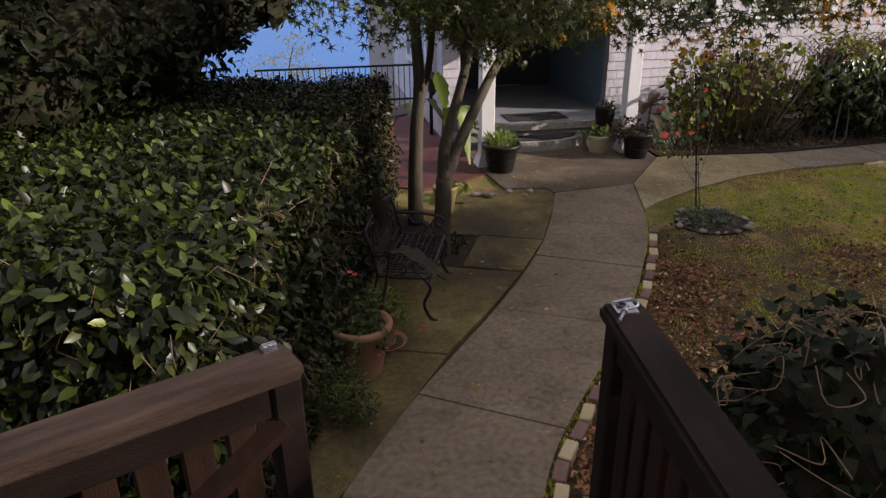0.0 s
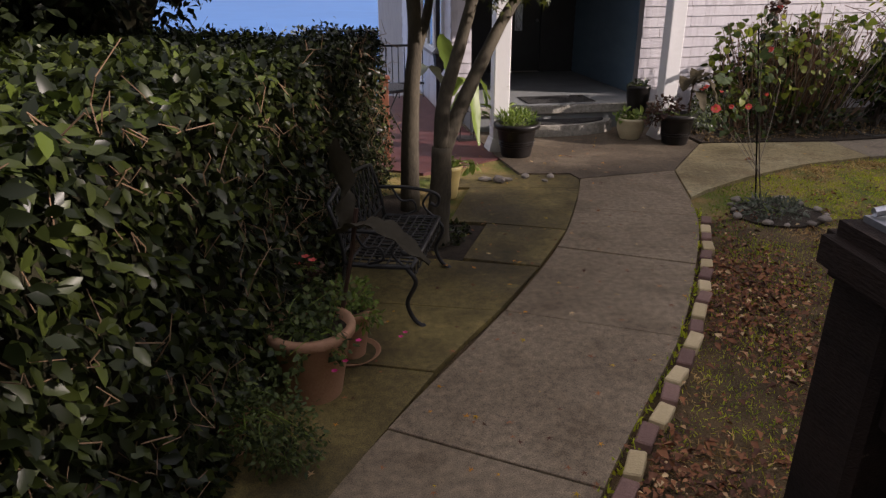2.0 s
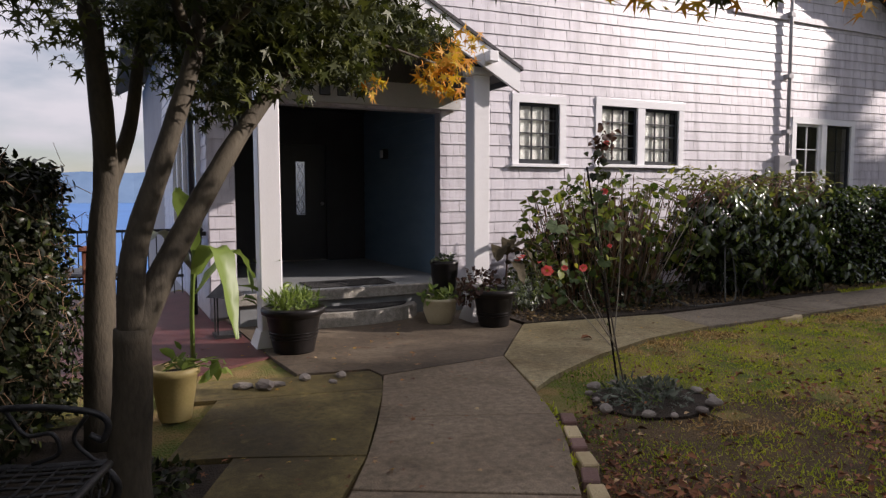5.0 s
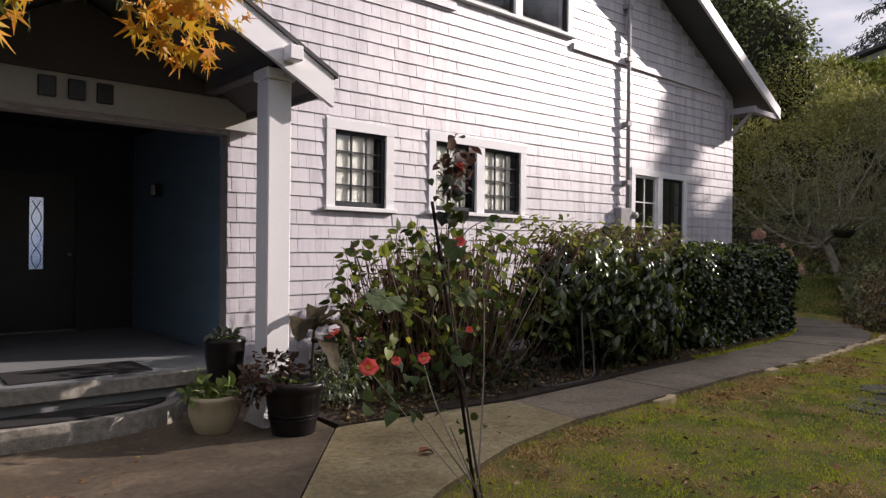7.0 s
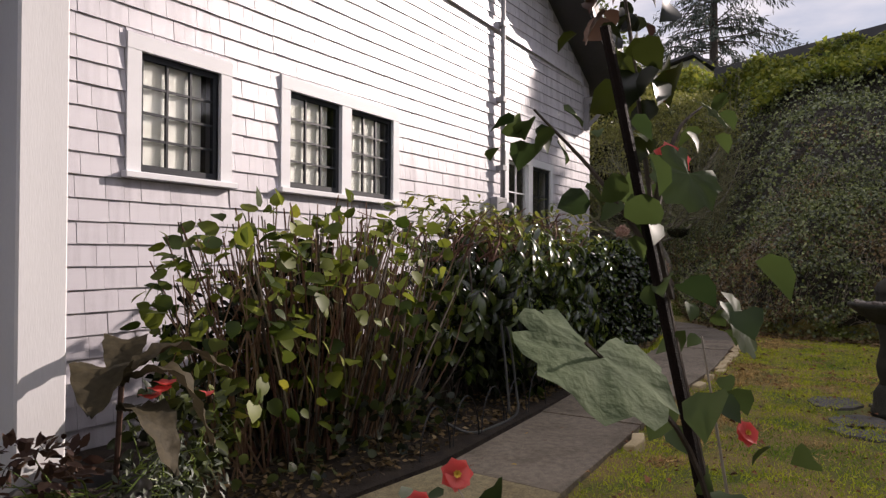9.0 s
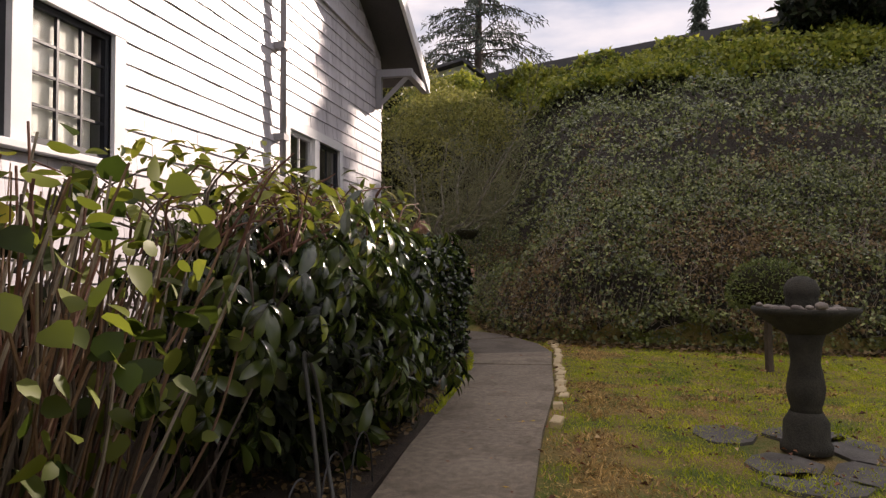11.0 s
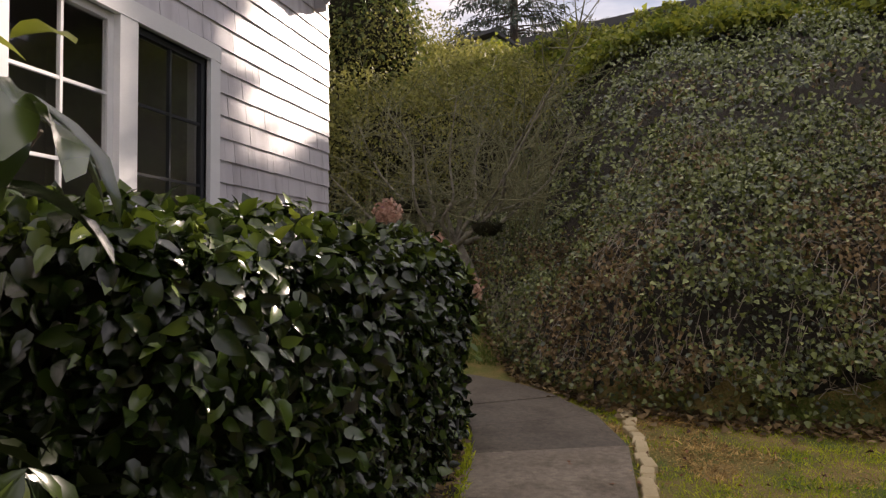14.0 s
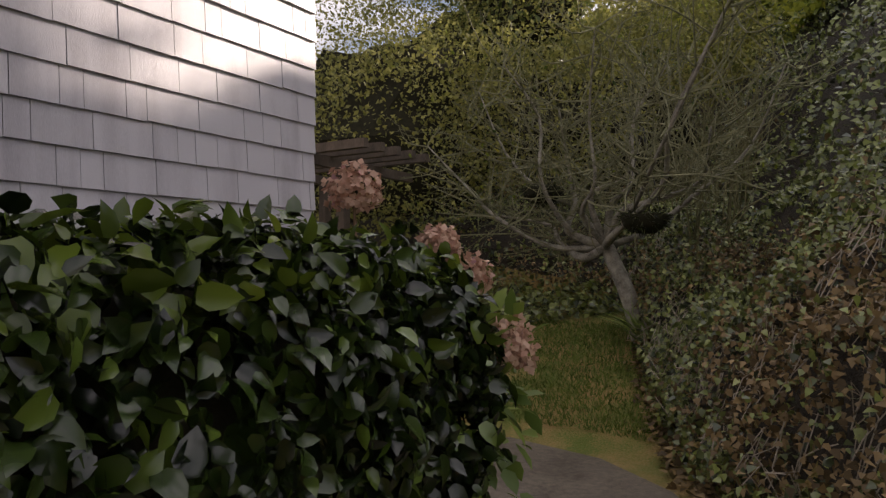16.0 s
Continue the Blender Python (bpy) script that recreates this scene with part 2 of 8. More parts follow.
    "wood_red": material("red_brown_wood", (0.16, 0.045, 0.022), (0.24, 0.08, 0.04), 0.6, 3, 60, 0.4, stretch=(8, 8, 1)),
    "steel": material("scuffed_steel", (0.30, 0.31, 0.34), (0.55, 0.56, 0.60), 0.3, 20, 90, 0.1, metal=0.9),
    "iron": material("black_cast_iron", (0.012, 0.012, 0.013), (0.05, 0.05, 0.052), 0.42, 12, 120, 0.3, metal=0.4),
    "pipe": material("weathered_pipe_paint", (0.27, 0.26, 0.27), (0.36, 0.35, 0.36), 0.55, 3, 50, 0.1),
    "hose": material("grey_hose_rubber", (0.055, 0.056, 0.052), (0.11, 0.11, 0.10), 0.5, 5, 50, 0.1),
    "terracotta": material("terracotta", (0.34, 0.17, 0.095), (0.47, 0.27, 0.165), 0.8, 6, 70, 0.25, c3=(0.56, 0.37, 0.26)),
    "pot_black": material("black_glaze", (0.006, 0.006, 0.006), (0.018, 0.015, 0.014), 0.35, 5, 60, 0.08, spec=0.25),
    "pot_cream": material("cream_glaze", (0.40, 0.35, 0.22), (0.53, 0.47, 0.32), 0.5, 5, 60, 0.1),
    "pot_yellow": material("yellow_glaze", (0.42, 0.33, 0.12), (0.55, 0.44, 0.2), 0.5, 5, 60, 0.1),
    "stone": material("grey_stone", (0.17, 0.145, 0.125), (0.33, 0.29, 0.25), 0.85, 9, 60, 0.5, island=0.4, per_object=True),
    "bath_stone": material("mossy_cast_stone", (0.016, 0.017, 0.012), (0.058, 0.054, 0.042), 0.9, 7, 70, 0.6),
    "bark": material("smooth_maple_bark", (0.034, 0.027, 0.017), (0.095, 0.078, 0.052), 0.85, 5, 50, 0.5, stretch=(1, 1, 0.4), c3=(0.075, 0.085, 0.042), bump_dist=0.01),
    "bark_lichen": material("lichen_grey_bark", (0.085, 0.076, 0.056), (0.36, 0.335, 0.27), 0.9, 9, 50, 0.7, c3=(0.58, 0.56, 0.46)),
    "bark_dark": material("dark_bark", (0.05, 0.038, 0.028), (0.13, 0.10, 0.075), 0.9, 8, 60, 0.6, stretch=(1, 1, 0.4)),
    "twig": material("brown_twig", (0.14, 0.08, 0.045), (0.27, 0.17, 0.10), 0.8, 6, 50, 0.2),
    "twig_moss": material("mossy_twig", (0.085, 0.078, 0.030), (0.21, 0.195, 0.085), 0.85, 6, 50, 0.2),
    "twig_lichen": material("lichen_twig", (0.085, 0.085, 0.042), (0.25, 0.245, 0.13), 0.85, 6, 50, 0.2),
    "twig_red": material("red_brown_twig", (0.10, 0.042, 0.028), (0.22, 0.11, 0.075), 0.8, 6, 50, 0.2),
    "twig_pale": material("pale_twig", (0.24, 0.20, 0.15), (0.37, 0.32, 0.25), 0.8, 6, 50, 0.2),
    # shade deep in foliage put into a near-black colour; basket bowls share it
    "core": material("dark_core", (0.018, 0.018, 0.011), (0.040, 0.036, 0.022), 0.95, 9, 60, 0.6, spec=0.05),
    "leaf_brush": material("yellowing_brush_leaf", (0.12, 0.13, 0.035), (0.36, 0.34, 0.09), 0.6, 0.6, 30, 0, island=0.7, through_leaf=0.4, c3=(0.30, 0.20, 0.08)),
    "leaf_hedge": material("laurel_leaf", (0.010, 0.015, 0.004), (0.066, 0.086, 0.016), 0.36, 3, 30, 0, island=0.9, through_leaf=0.2, c3=(0.19, 0.23, 0.045), spec=0.32, edges=(0.33, 0.95)),
    # lighter copy of the laurel leaf, with light from above in its colour
    "leaf_hedge_top": material("lit_laurel_leaf", (0.014, 0.024, 0.005), (0.105, 0.145, 0.022), 0.4, 1.2, 30, 0, island=0.85, through_leaf=0.3, c3=(0.28, 0.32, 0.06), spec=0.28, edges=(0.30, 0.92)),
    "leaf_box": material("box_leaf", (0.07, 0.105, 0.025), (0.18, 0.22, 0.05), 0.5, 3, 30, 0, island=0.7, through_leaf=0.2),
    "stone_dark": material("dark_paving_stone", (0.07, 0.065, 0.055), (0.16, 0.15, 0.135), 0.9, 6, 60, 0.5),
    # dark leaf; in hedge and shrubs its shade is put into the colour
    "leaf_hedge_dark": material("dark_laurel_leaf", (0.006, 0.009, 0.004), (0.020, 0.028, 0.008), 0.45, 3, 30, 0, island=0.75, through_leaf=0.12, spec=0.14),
    "leaf_camellia": material("camellia_leaf", (0.005, 0.011, 0.0025), (0.036, 0.064, 0.011), 0.26, 3, 30, 0, island=0.92, through_leaf=0.05, c3=(0.10, 0.15, 0.022), spec=0.58, coat=0.12),
    # lighter copy of the camellia leaf, for the lit top of the hedge
    "leaf_camellia_top": material("lit_camellia_leaf", (0.024, 0.044, 0.007), (0.12, 0.17, 0.022), 0.25, 3, 30, 0, island=0.88, through_leaf=0.25, c3=(0.30, 0.36, 0.05), spec=0.5),
    "leaf_rhodo": material("rhododendron_leaf", (0.016, 0.032, 0.007), (0.10, 0.145, 0.028), 0.27, 3, 30, 0, island=0.9, through_leaf=0.22, c3=(0.42, 0.48, 0.06), spec=0.75, coat=0.45, edges=(0.2, 0.9)),
    "leaf_hydrangea": material("hydrangea_leaf", (0.040, 0.066, 0.010), (0.20, 0.235, 0.03), 0.5, 3, 30, 0, island=0.85, through_leaf=0.45, c3=(0.48, 0.40, 0.05), spec=0.3, edges=(0.2, 0.88)),
    "leaf_ivy": material("ivy_leaf", (0.022, 0.036, 0.010), (0.225, 0.265, 0.066), 0.3, 0.45, 30, 0, island=0.78, through_leaf=0.15, c3=(0.52, 0.52, 0.24), spec=0.6),
    "leaf_brown": material("dry_ivy_leaf", (0.065, 0.044, 0.019), (0.26, 0.175, 0.078), 0.6, 1, 30, 0, island=0.8, through_leaf=0.12, c3=(0.48, 0.37, 0.20), spec=0.3),
    "leaf_pale": material("pale_autumn_leaf", (0.60, 0.56, 0.32), (0.78, 0.72, 0.42), 0.6, 1, 30, 0, island=0.6, through_leaf=0.4),
    # bright yellow-green holds the sunlight on the crest vines
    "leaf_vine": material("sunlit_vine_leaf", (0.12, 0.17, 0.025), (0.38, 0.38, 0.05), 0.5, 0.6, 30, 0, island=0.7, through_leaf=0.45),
    "leaf_maple": material("green_maple_leaf", (0.024, 0.036, 0.008), (0.095, 0.108, 0.018), 0.5, 0.8, 30, 0, island=0.65, through_leaf=0.35, c3=(0.40, 0.28, 0.03)),
    "leaf_maple_gold": material("gold_maple_leaf", (0.50, 0.36, 0.025), (0.70, 0.27, 0.02), 0.5, 1.2, 30, 0, island=0.75, through_leaf=0.45, c3=(0.66, 0.09, 0.02)),
    "leaf_litter": material("fallen_leaf", (0.075, 0.026, 0.012), (0.34, 0.135, 0.055), 0.8, 2, 30, 0, island=0.9, c3=(0.66, 0.48, 0.25)),
    "leaf_fresh": material("fresh_green_leaf", (0.09, 0.15, 0.03), (0.24, 0.32, 0.06), 0.45, 3, 30, 0, island=0.75, through_leaf=0.35),
    "leaf_trailing": material("trailing_pot_leaf", (0.028, 0.042, 0.014), (0.12, 0.155, 0.045), 0.5, 3, 30, 0, island=0.8, through_leaf=0.25, c3=(0.22, 0.25, 0.07), spec=0.3),
    "leaf_dull": material("grey_green_leaf", (0.07, 0.09, 0.06), (0.15, 0.17, 0.12), 0.5, 4, 30, 0, island=0.7, through_leaf=0.15),
    "leaf_mallow": material("mallow_leaf", (0.03, 0.055, 0.018), (0.09, 0.13, 0.035), 0.55, 4, 30, 0, island=0.7, through_leaf=0.3, spec=0.25),
    "leaf_purple": material("purple_brown_leaf", (0.05, 0.028, 0.024), (0.13, 0.075, 0.05), 0.6, 4, 30, 0, spec=0.2, island=0.7, through_leaf=0.2),
    "leaf_canna": material("broad_dull_leaf", (0.026, 0.022, 0.014), (0.055, 0.046, 0.03), 0.65, 3, 40, 0.2, spec=0.2, through_leaf=0.1, stretch=(1, 1, 1)),
    # sunlight on the upper leaves is put into this colour
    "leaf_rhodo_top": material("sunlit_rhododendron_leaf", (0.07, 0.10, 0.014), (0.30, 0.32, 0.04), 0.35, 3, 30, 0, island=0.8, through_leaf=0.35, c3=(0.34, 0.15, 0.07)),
    "petal_coral": material("coral_petal", (0.82, 0.06, 0.08), (0.92, 0.20, 0.16), 0.6, 12, 40, 0, island=0.6, through_leaf=0.35),
    "petal_yellow": material("yellow_petal", (0.80, 0.52, 0.05), (0.90, 0.66, 0.10), 0.6, 12, 40, 0, island=0.6, through_leaf=0.35),
    "leaf_grey": material("wrinkled_grey_green_leaf", (0.06, 0.085, 0.045), (0.13, 0.165, 0.085), 0.8, 8, 40, 0.6, through_leaf=0.15, spec=0.1, bump_dist=0.01),
    "leaf_ear": material("drooping_brown_leaf", (0.026, 0.023, 0.014), (0.075, 0.060, 0.034), 0.65, 7, 40, 0.5, through_leaf=0.2, spec=0.12, bump_dist=0.004),
    "leaf_conifer": material("conifer_needles", (0.04, 0.054, 0.04), (0.10, 0.125, 0.085), 0.7, 1, 30, 0, island=0.6, through_leaf=0.05),
    "petal_red": material("red_petal", (0.78, 0.06, 0.06), (0.90, 0.20, 0.17), 0.6, 12, 40, 0, island=0.6, through_leaf=0.3),
    "petal_pink": material("magenta_petal", (0.75, 0.03, 0.22), (0.85, 0.08, 0.32), 0.6, 12, 40, 0, island=0.6, through_leaf=0.3),
    "petal_faded": material("faded_hydrangea_petal", (0.45, 0.25, 0.18), (0.72, 0.50, 0.38), 0.7, 8, 40, 0, island=0.8, through_leaf=0.3, c3=(0.40, 0.14, 0.30)),
    "water": material("sea_water", (0.03, 0.15, 0.42), (0.05, 0.20, 0.52), 0.5, 0.004, 0.05, 0.0),
    # blue haze of distance put into the colour of the wooded shore
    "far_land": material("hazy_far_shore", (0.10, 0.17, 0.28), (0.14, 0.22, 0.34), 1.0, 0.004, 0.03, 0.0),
    "cream_wall": material("cream_house_wall", (0.55, 0.52, 0.36), (0.65, 0.62, 0.45), 0.8, 1, 30, 0.1),
    "white": material("white_enamel", (0.72, 0.72, 0.71), (0.8, 0.8, 0.79), 0.4, 4, 50, 0.03),
    "number": material("black_enamel", (0.012, 0.012, 0.012), (0.02, 0.02, 0.02), 0.35, 4, 50, 0.02),
    "glass": glass_material("window_glass", (0.92, 0.95, 0.95)),
    "lead_glass": glass_material("frosted_leaded_glass", (0.95, 0.97, 1.0), 0.25),
    "room": material("dim_room_wall", (0.10, 0.09, 0.08), (0.16, 0.15, 0.13), 0.9, 1, 20, 0.05),
}


# ---- mesh helpers ----
def link_mesh(name, bm, mat, smooth=False):
    me = bpy.data.meshes.new(name)
    bmesh.ops.recalc_face_normals(bm, faces=bm.faces)
    bm.to_mesh(me)
    bm.free()
    me.materials.append(mat)
    if smooth:
        me.polygons.foreach_set("use_smooth", [True] * len(me.polygons))
    return new(name, me)


def part(name, bm, mat, parent=None, label="", smooth=False):
    """One mesh object, under a thing or a part where one is given."""
    ob = link_mesh(name, bm, mat, smooth)
    if parent is not None:
        ob.parent = parent
    if label:
        ob["label"] = label
    return ob


def thing(name, label, category, group="", kind=""):
    return tagged(new(name), label, category, group, kind)


def box(bm, x0, x1, y0, y1, z0, z1, m=None):
    vs = [bm.verts.new((x, y, z)) for z in (z0, z1) for y in (y0, y1) for x in (x0, x1)]
    if m is not None:
        for v in vs:
            v.co = m @ v.co
    for f in ((0, 2, 3, 1), (4, 5, 7, 6), (0, 1, 5, 4), (2, 6, 7, 3), (0, 4, 6, 2), (1, 3, 7, 5)):
        bm.faces.new([vs[i] for i in f])
    return vs


def boxed(*dims, m=None, bevel=0.0, seg=1):
    bm = bmesh.new()
    box(bm, *dims, m=m)
    if bevel:
        bmesh.ops.bevel(bm, geom=bm.edges[:], offset=bevel, segments=seg, affect="EDGES")
    return bm


def lathe(profile, at=(0, 0, 0), seg=28, bm=None, sx=1.0, sy=1.0):
    """A turned form from (radius, height) pairs, closed where the radius is nought."""
    bm = bm or bmesh.new()
    rings = []
    for r, z in profile:
        if r <= 0:
            rings.append([bm.verts.new((at[0], at[1], at[2] + z))])
        else:
            rings.append([bm.verts.new((at[0] + sx * r * math.cos(2 * math.pi * i / seg), at[1] + sy * r * math.sin(2 * math.pi * i / seg), at[2] + z)) for i in range(seg)])
    for a, b in zip(rings, rings[1:]):
        for i in range(seg):
            j = (i + 1) % seg
            if len(a) == 1 and len(b) > 1:
                bm.faces.new((a[0], b[i], b[j]))
            elif len(b) == 1 and len(a) > 1:
                bm.faces.new((a[i], a[j], b[0]))
            elif len(a) > 1:
                bm.faces.new((a[i], a[j], b[j], b[i]))
    return bm


def tube(bm, pts, radii, seg=8):
    """A round rod along points, its radius given at each."""
    pts = [Vector(p) for p in pts]
    if not hasattr(radii, "__len__"):
        radii = [radii] * len(pts)
    rings = []
    side = Vector((0.31, 0.93, 0.2))
    for i, p in enumerate(pts):
        way = (pts[min(i + 1, len(pts) - 1)] - pts[max(i - 1, 0)])
        way = way.normalized() if way.length > 1e-6 else Vector((0, 0, 1))
        if abs(way.dot(side)) > 0.95:
            side = Vector((0.9, -0.2, 0.4))
        u = (side - way * side.dot(way)).normalized()
        v = way.cross(u)
        side = u
        rings.append([bm.verts.new(p + (u * math.cos(2 * math.pi * k / seg) + v * math.sin(2 * math.pi * k / seg)) * radii[i]) for k in range(seg)])
    for a, b in zip(rings, rings[1:]):
        for k in range(seg):
            j = (k + 1) % seg
            bm.faces.new((a[k], a[j], b[j], b[k]))
    if len(rings) > 1:
        bm.faces.new(rings[0][::-1])
        bm.faces.new(rings[-1])
    return bm


def curve_pts(ctrl, n=10):
    """Points on a smooth curve through the given ones."""
    c = [Vector(p) for p in ctrl]
    c = [c[0] * 2 - c[1]] + c + [c[-1] * 2 - c[-2]]
    out = []
    for i in range(1, len(c) - 2):
        p0, p1, p2, p3 = c[i - 1:i + 3]
        for k in range(n):
            t = k / n
            out.append(0.5 * ((2 * p1) + (p2 - p0) * t + (2 * p0 - 5 * p1 + 4 * p2 - p3) * t * t + (3 * p1 - p0 - 3 * p2 + p3) * t ** 3))
    out.append(c[-2])
    return out


def prism(bm, outline, z0, z1):
    """A flat piece with the given outline (x, y), from z0 to z1."""
    lo = [bm.verts.new((x, y, z0)) for x, y in outline]
    hi = [bm.verts.new((x, y, z1)) for x, y in outline]
    bm.faces.new(lo[::-1])
    bm.faces.new(hi)
    for i in range(len(lo)):
        j = (i + 1) % len(lo)
        bm.faces.new((lo[i], lo[j], hi[j], hi[i]))
    return bm


OVAL = (np.array([(0, 0, 0), (0.3, 0.24, 0.05), (0.3, -0.24, 0.05), (0.68, 0.2, 0.04), (0.68, -0.2, 0.04), (1, 0, -0.06), (0.33, 0, 0), (0.7, 0, 0)]),
        [(0, 6, 1), (0, 2, 6), (6, 7, 3, 1), (6, 2, 4, 7), (7, 5, 3), (7, 4, 5)])
LONG = (np.array([(0, 0, 0), (0.35, 0.15, 0.03), (0.35, -0.15, 0.03), (0.7, 0.13, 0.0), (0.7, -0.13, 0.0), (1, 0, -0.16), (0.36, 0, 0), (0.72, 0, -0.04)]),
        [(0, 6, 1), (0, 2, 6), (6, 7, 3, 1), (6, 2, 4, 7), (7, 5, 3), (7, 4, 5)])
LEAF_LONG = (np.array([(0, 0, 0), (0.22, 0.13, 0.06), (0.22, -0.13, 0.06), (0.5, 0.17, 0.06), (0.5, -0.17, 0.06), (0.78, 0.12, -0.03), (0.78, -0.12, -0.03), (1, 0, -0.22), (0.22, 0, 0.03), (0.5, 0, 0.02), (0.78, 0, -0.07)]),
             [(0, 8, 1), (0, 2, 8), (8, 9, 3, 1), (8, 2, 4, 9), (9, 10, 5, 3), (9, 4, 6, 10), (10, 7, 5), (10, 6, 7)])


def long_leaf():
    """A long elliptic leaf with a blunt tip, folded along its midrib and drooping, with wavy edges."""
    stations = ((0.0, 0.0, 0.0), (0.14, 0.075, 0.025), (0.38, 0.148, 0.035), (0.64, 0.165, -0.01), (0.87, 0.115, -0.11), (1.0, 0.0, -0.19))
    vs, fs, last = [], [], None
    for k, (x, w, z) in enumerate(stations):
        base = len(vs)
        if w == 0:
            vs.append((x, 0, z))
            row = (base, base, base)
        else:
            lift = w * (0.28, 0.38)[k % 2]
            vs += [(x, w, z + lift), (x, 0, z), (x, -w, z + lift)]
            row = (base, base + 1, base + 2)
        if last:
            for p, q in ((0, 1), (1, 2)):
                f = []
                for v in (last[p], row[p], row[q], last[q]):
                    if v not in f:
                        f.append(v)
                fs.append(tuple(f[::-1]))
        last = row
    return np.array(vs), fs


RHODO = long_leaf()
DIAMOND = (np.array([(0, 0, 0), (0.45, 0.3, 0.06), (0.45, -0.3, 0.06), (1, 0, -0.04)]), [(0, 3, 1), (0, 2, 3)])
BLADE = (np.array([(0, 0.09, 0), (0, -0.09, 0), (0.6, 0.06, 0.1), (0.6, -0.06, 0.1), (1, 0, 0.3)]), [(0, 1, 3, 2), (2, 3, 4)])
IVY_FAR = (np.array([(0, 0, 0), (0.18, 0.40, 0.05), (1, 0, -0.06), (0.18, -0.40, 0.05), (0.4, 0, 0)]), [(0, 4, 1), (4, 2, 1), (0, 3, 4), (4, 3, 2)])
OVAL_FAR = (np.array([(0, 0, 0), (0.5, 0.24, 0.05), (0.5, -0.24, 0.05), (1, 0, -0.06), (0.5, 0, 0)]), [(0, 4, 1), (4, 3, 1), (0, 2, 4), (4, 2, 3)])
IVY = (np.array([(0, 0, 0), (0.15, 0.42, 0.04), (0.5, 0.3, 0.05), (1, 0, -0.06), (0.5, -0.3, 0.05), (0.15, -0.42, 0.04), (0.4, 0, 0)]),
       [(0, 6, 2, 1), (6, 3, 2), (0, 5, 4, 6), (6, 4, 3)])


ROUND = (np.array([(0, 0, 0), (0.02, 0.26, 0.04), (0.3, 0.44, 0.07), (0.66, 0.34, 0.03), (1.02, 0, -0.1), (0.66, -0.34, 0.03), (0.3, -0.44, 0.07), (0.02, -0.26, 0.04), (0.35, 0, 0), (0.7, 0, -0.03)]),
         [(0, 8, 2, 1), (8, 9, 3, 2), (9, 4, 3), (0, 7, 6, 8), (8, 6, 5, 9), (9, 5, 4)])


def star_leaf():
    vs, fs = [(0.0, 0.0, 0.0)], []
    lobes = [(-110, 0.6), (-52, 0.9), (0, 1.08), (52, 0.9), (110, 0.6)]
    ring = []
    for i, (a, r) in enumerate(lobes):
        a = radians(a)
        ring.append((r * math.cos(a) + 0.1, r * math.sin(a), -0.1 * r))
        if i < 4:
            b = radians((lobes[i][0] + lobes[i + 1][0]) / 2)
            ring.append((0.25 * math.cos(b) + 0.1, 0.25 * math.sin(b), 0.0))
    vs += ring
    for i in range(1, len(ring)):
        fs.append((0, i, i + 1))
    return np.array(vs), fs


STAR = star_leaf()


def unit(a):
    return a / np.maximum(np.linalg.norm(a, axis=-1, keepdims=True), 1e-9)


def leaves(name, pos, way, up, size, shape, mat, parent=None, label="", droop=0.0):
    """Many leaves in one mesh: place, growing direction, upper side and length of each."""
    tv, tf = shape
    n = len(pos)
    way = unit(way)
    up = unit(up - way * np.sum(up * way, axis=1, keepdims=True))
    side = np.cross(up, way)
    size = np.broadcast_to(np.asarray(size, float), (n,))
    v = pos[:, None, :] + size[:, None, None] * (tv[None, :, 0:1] * way[:, None, :] + tv[None, :, 1:2] * side[:, None, :] + tv[None, :, 2:3] * up[:, None, :])
    k = len(tv)
    flat, starts, totals, count = [], [], [], 0
    base = np.arange(n) * k
    loops = np.concatenate([np.array(f) for f in tf])
    sizes = np.array([len(f) for f in tf])
    all_loops = (base[:, None] + loops[None, :]).ravel()
    totals = np.tile(sizes, n)
    starts = np.concatenate([[0], np.cumsum(totals)[:-1]])
    me = bpy.data.meshes.new(name)
    me.vertices.add(n * k)
    me.vertices.foreach_set("co", v.ravel())
    me.loops.add(len(all_loops))
    me.loops.foreach_set("vertex_index", all_loops.astype(np.int32))
    me.polygons.add(len(totals))
    me.polygons.foreach_set("loop_start", starts.astype(np.int32))
    me.polygons.foreach_set("loop_total", totals.astype(np.int32))
    me.update(calc_edges=True)
    me.polygons.foreach_set("use_smooth", [True] * len(totals))
    me.materials.append(mat)
    ob = new(name, me)
    if parent is not None:
        ob.parent = parent
    if label:
        ob["label"] = label
    return ob


def lump(p, s, seed=0.0):
    """Smooth noise at points p (n x 3), about -1 to 1."""
    q = p * s + seed
    return (np.sin(q[:, 0] * 1.7 + 1.3 * np.sin(q[:, 1] * 1.1 + 0.5)) + np.sin(q[:, 1] * 2.1 + 1.7 * np.sin(q[:, 2] * 1.3)) + np.sin(q[:, 2] * 1.9 + 1.1 * np.sin(q[:, 0] * 1.5 + 2.0))) / 3


# ---- ground, sea and far shore ----
def toe(y):
    return np.interp(y, [-40, 4, 7, 9, 10.0, 10.6, 11.1, 11.7, 12.1, 12.4, 12.7, 14, 20, 60], [15.5, 16.2, 16.35, 16.6, 16.95, 17.7, 18.5, 19.8, 20.75, 21.7, 22.4, 22.8, 22.5, 23])


def hill_height(x, y):
    d = x - toe(y)
    h = np.interp(d, [0, 0.25, 0.7, 1.4, 2.6, 6.6, 13.0, 15.0, 60], [0, 0.62, 1.18, 1.62, 2.15, 4.7, 8.3, 8.6, 9.4])
    rise = 0.27 * np.clip(x - 18.6, 0, 4.5) * np.interp(y, [10.8, 12.2], [0, 1])
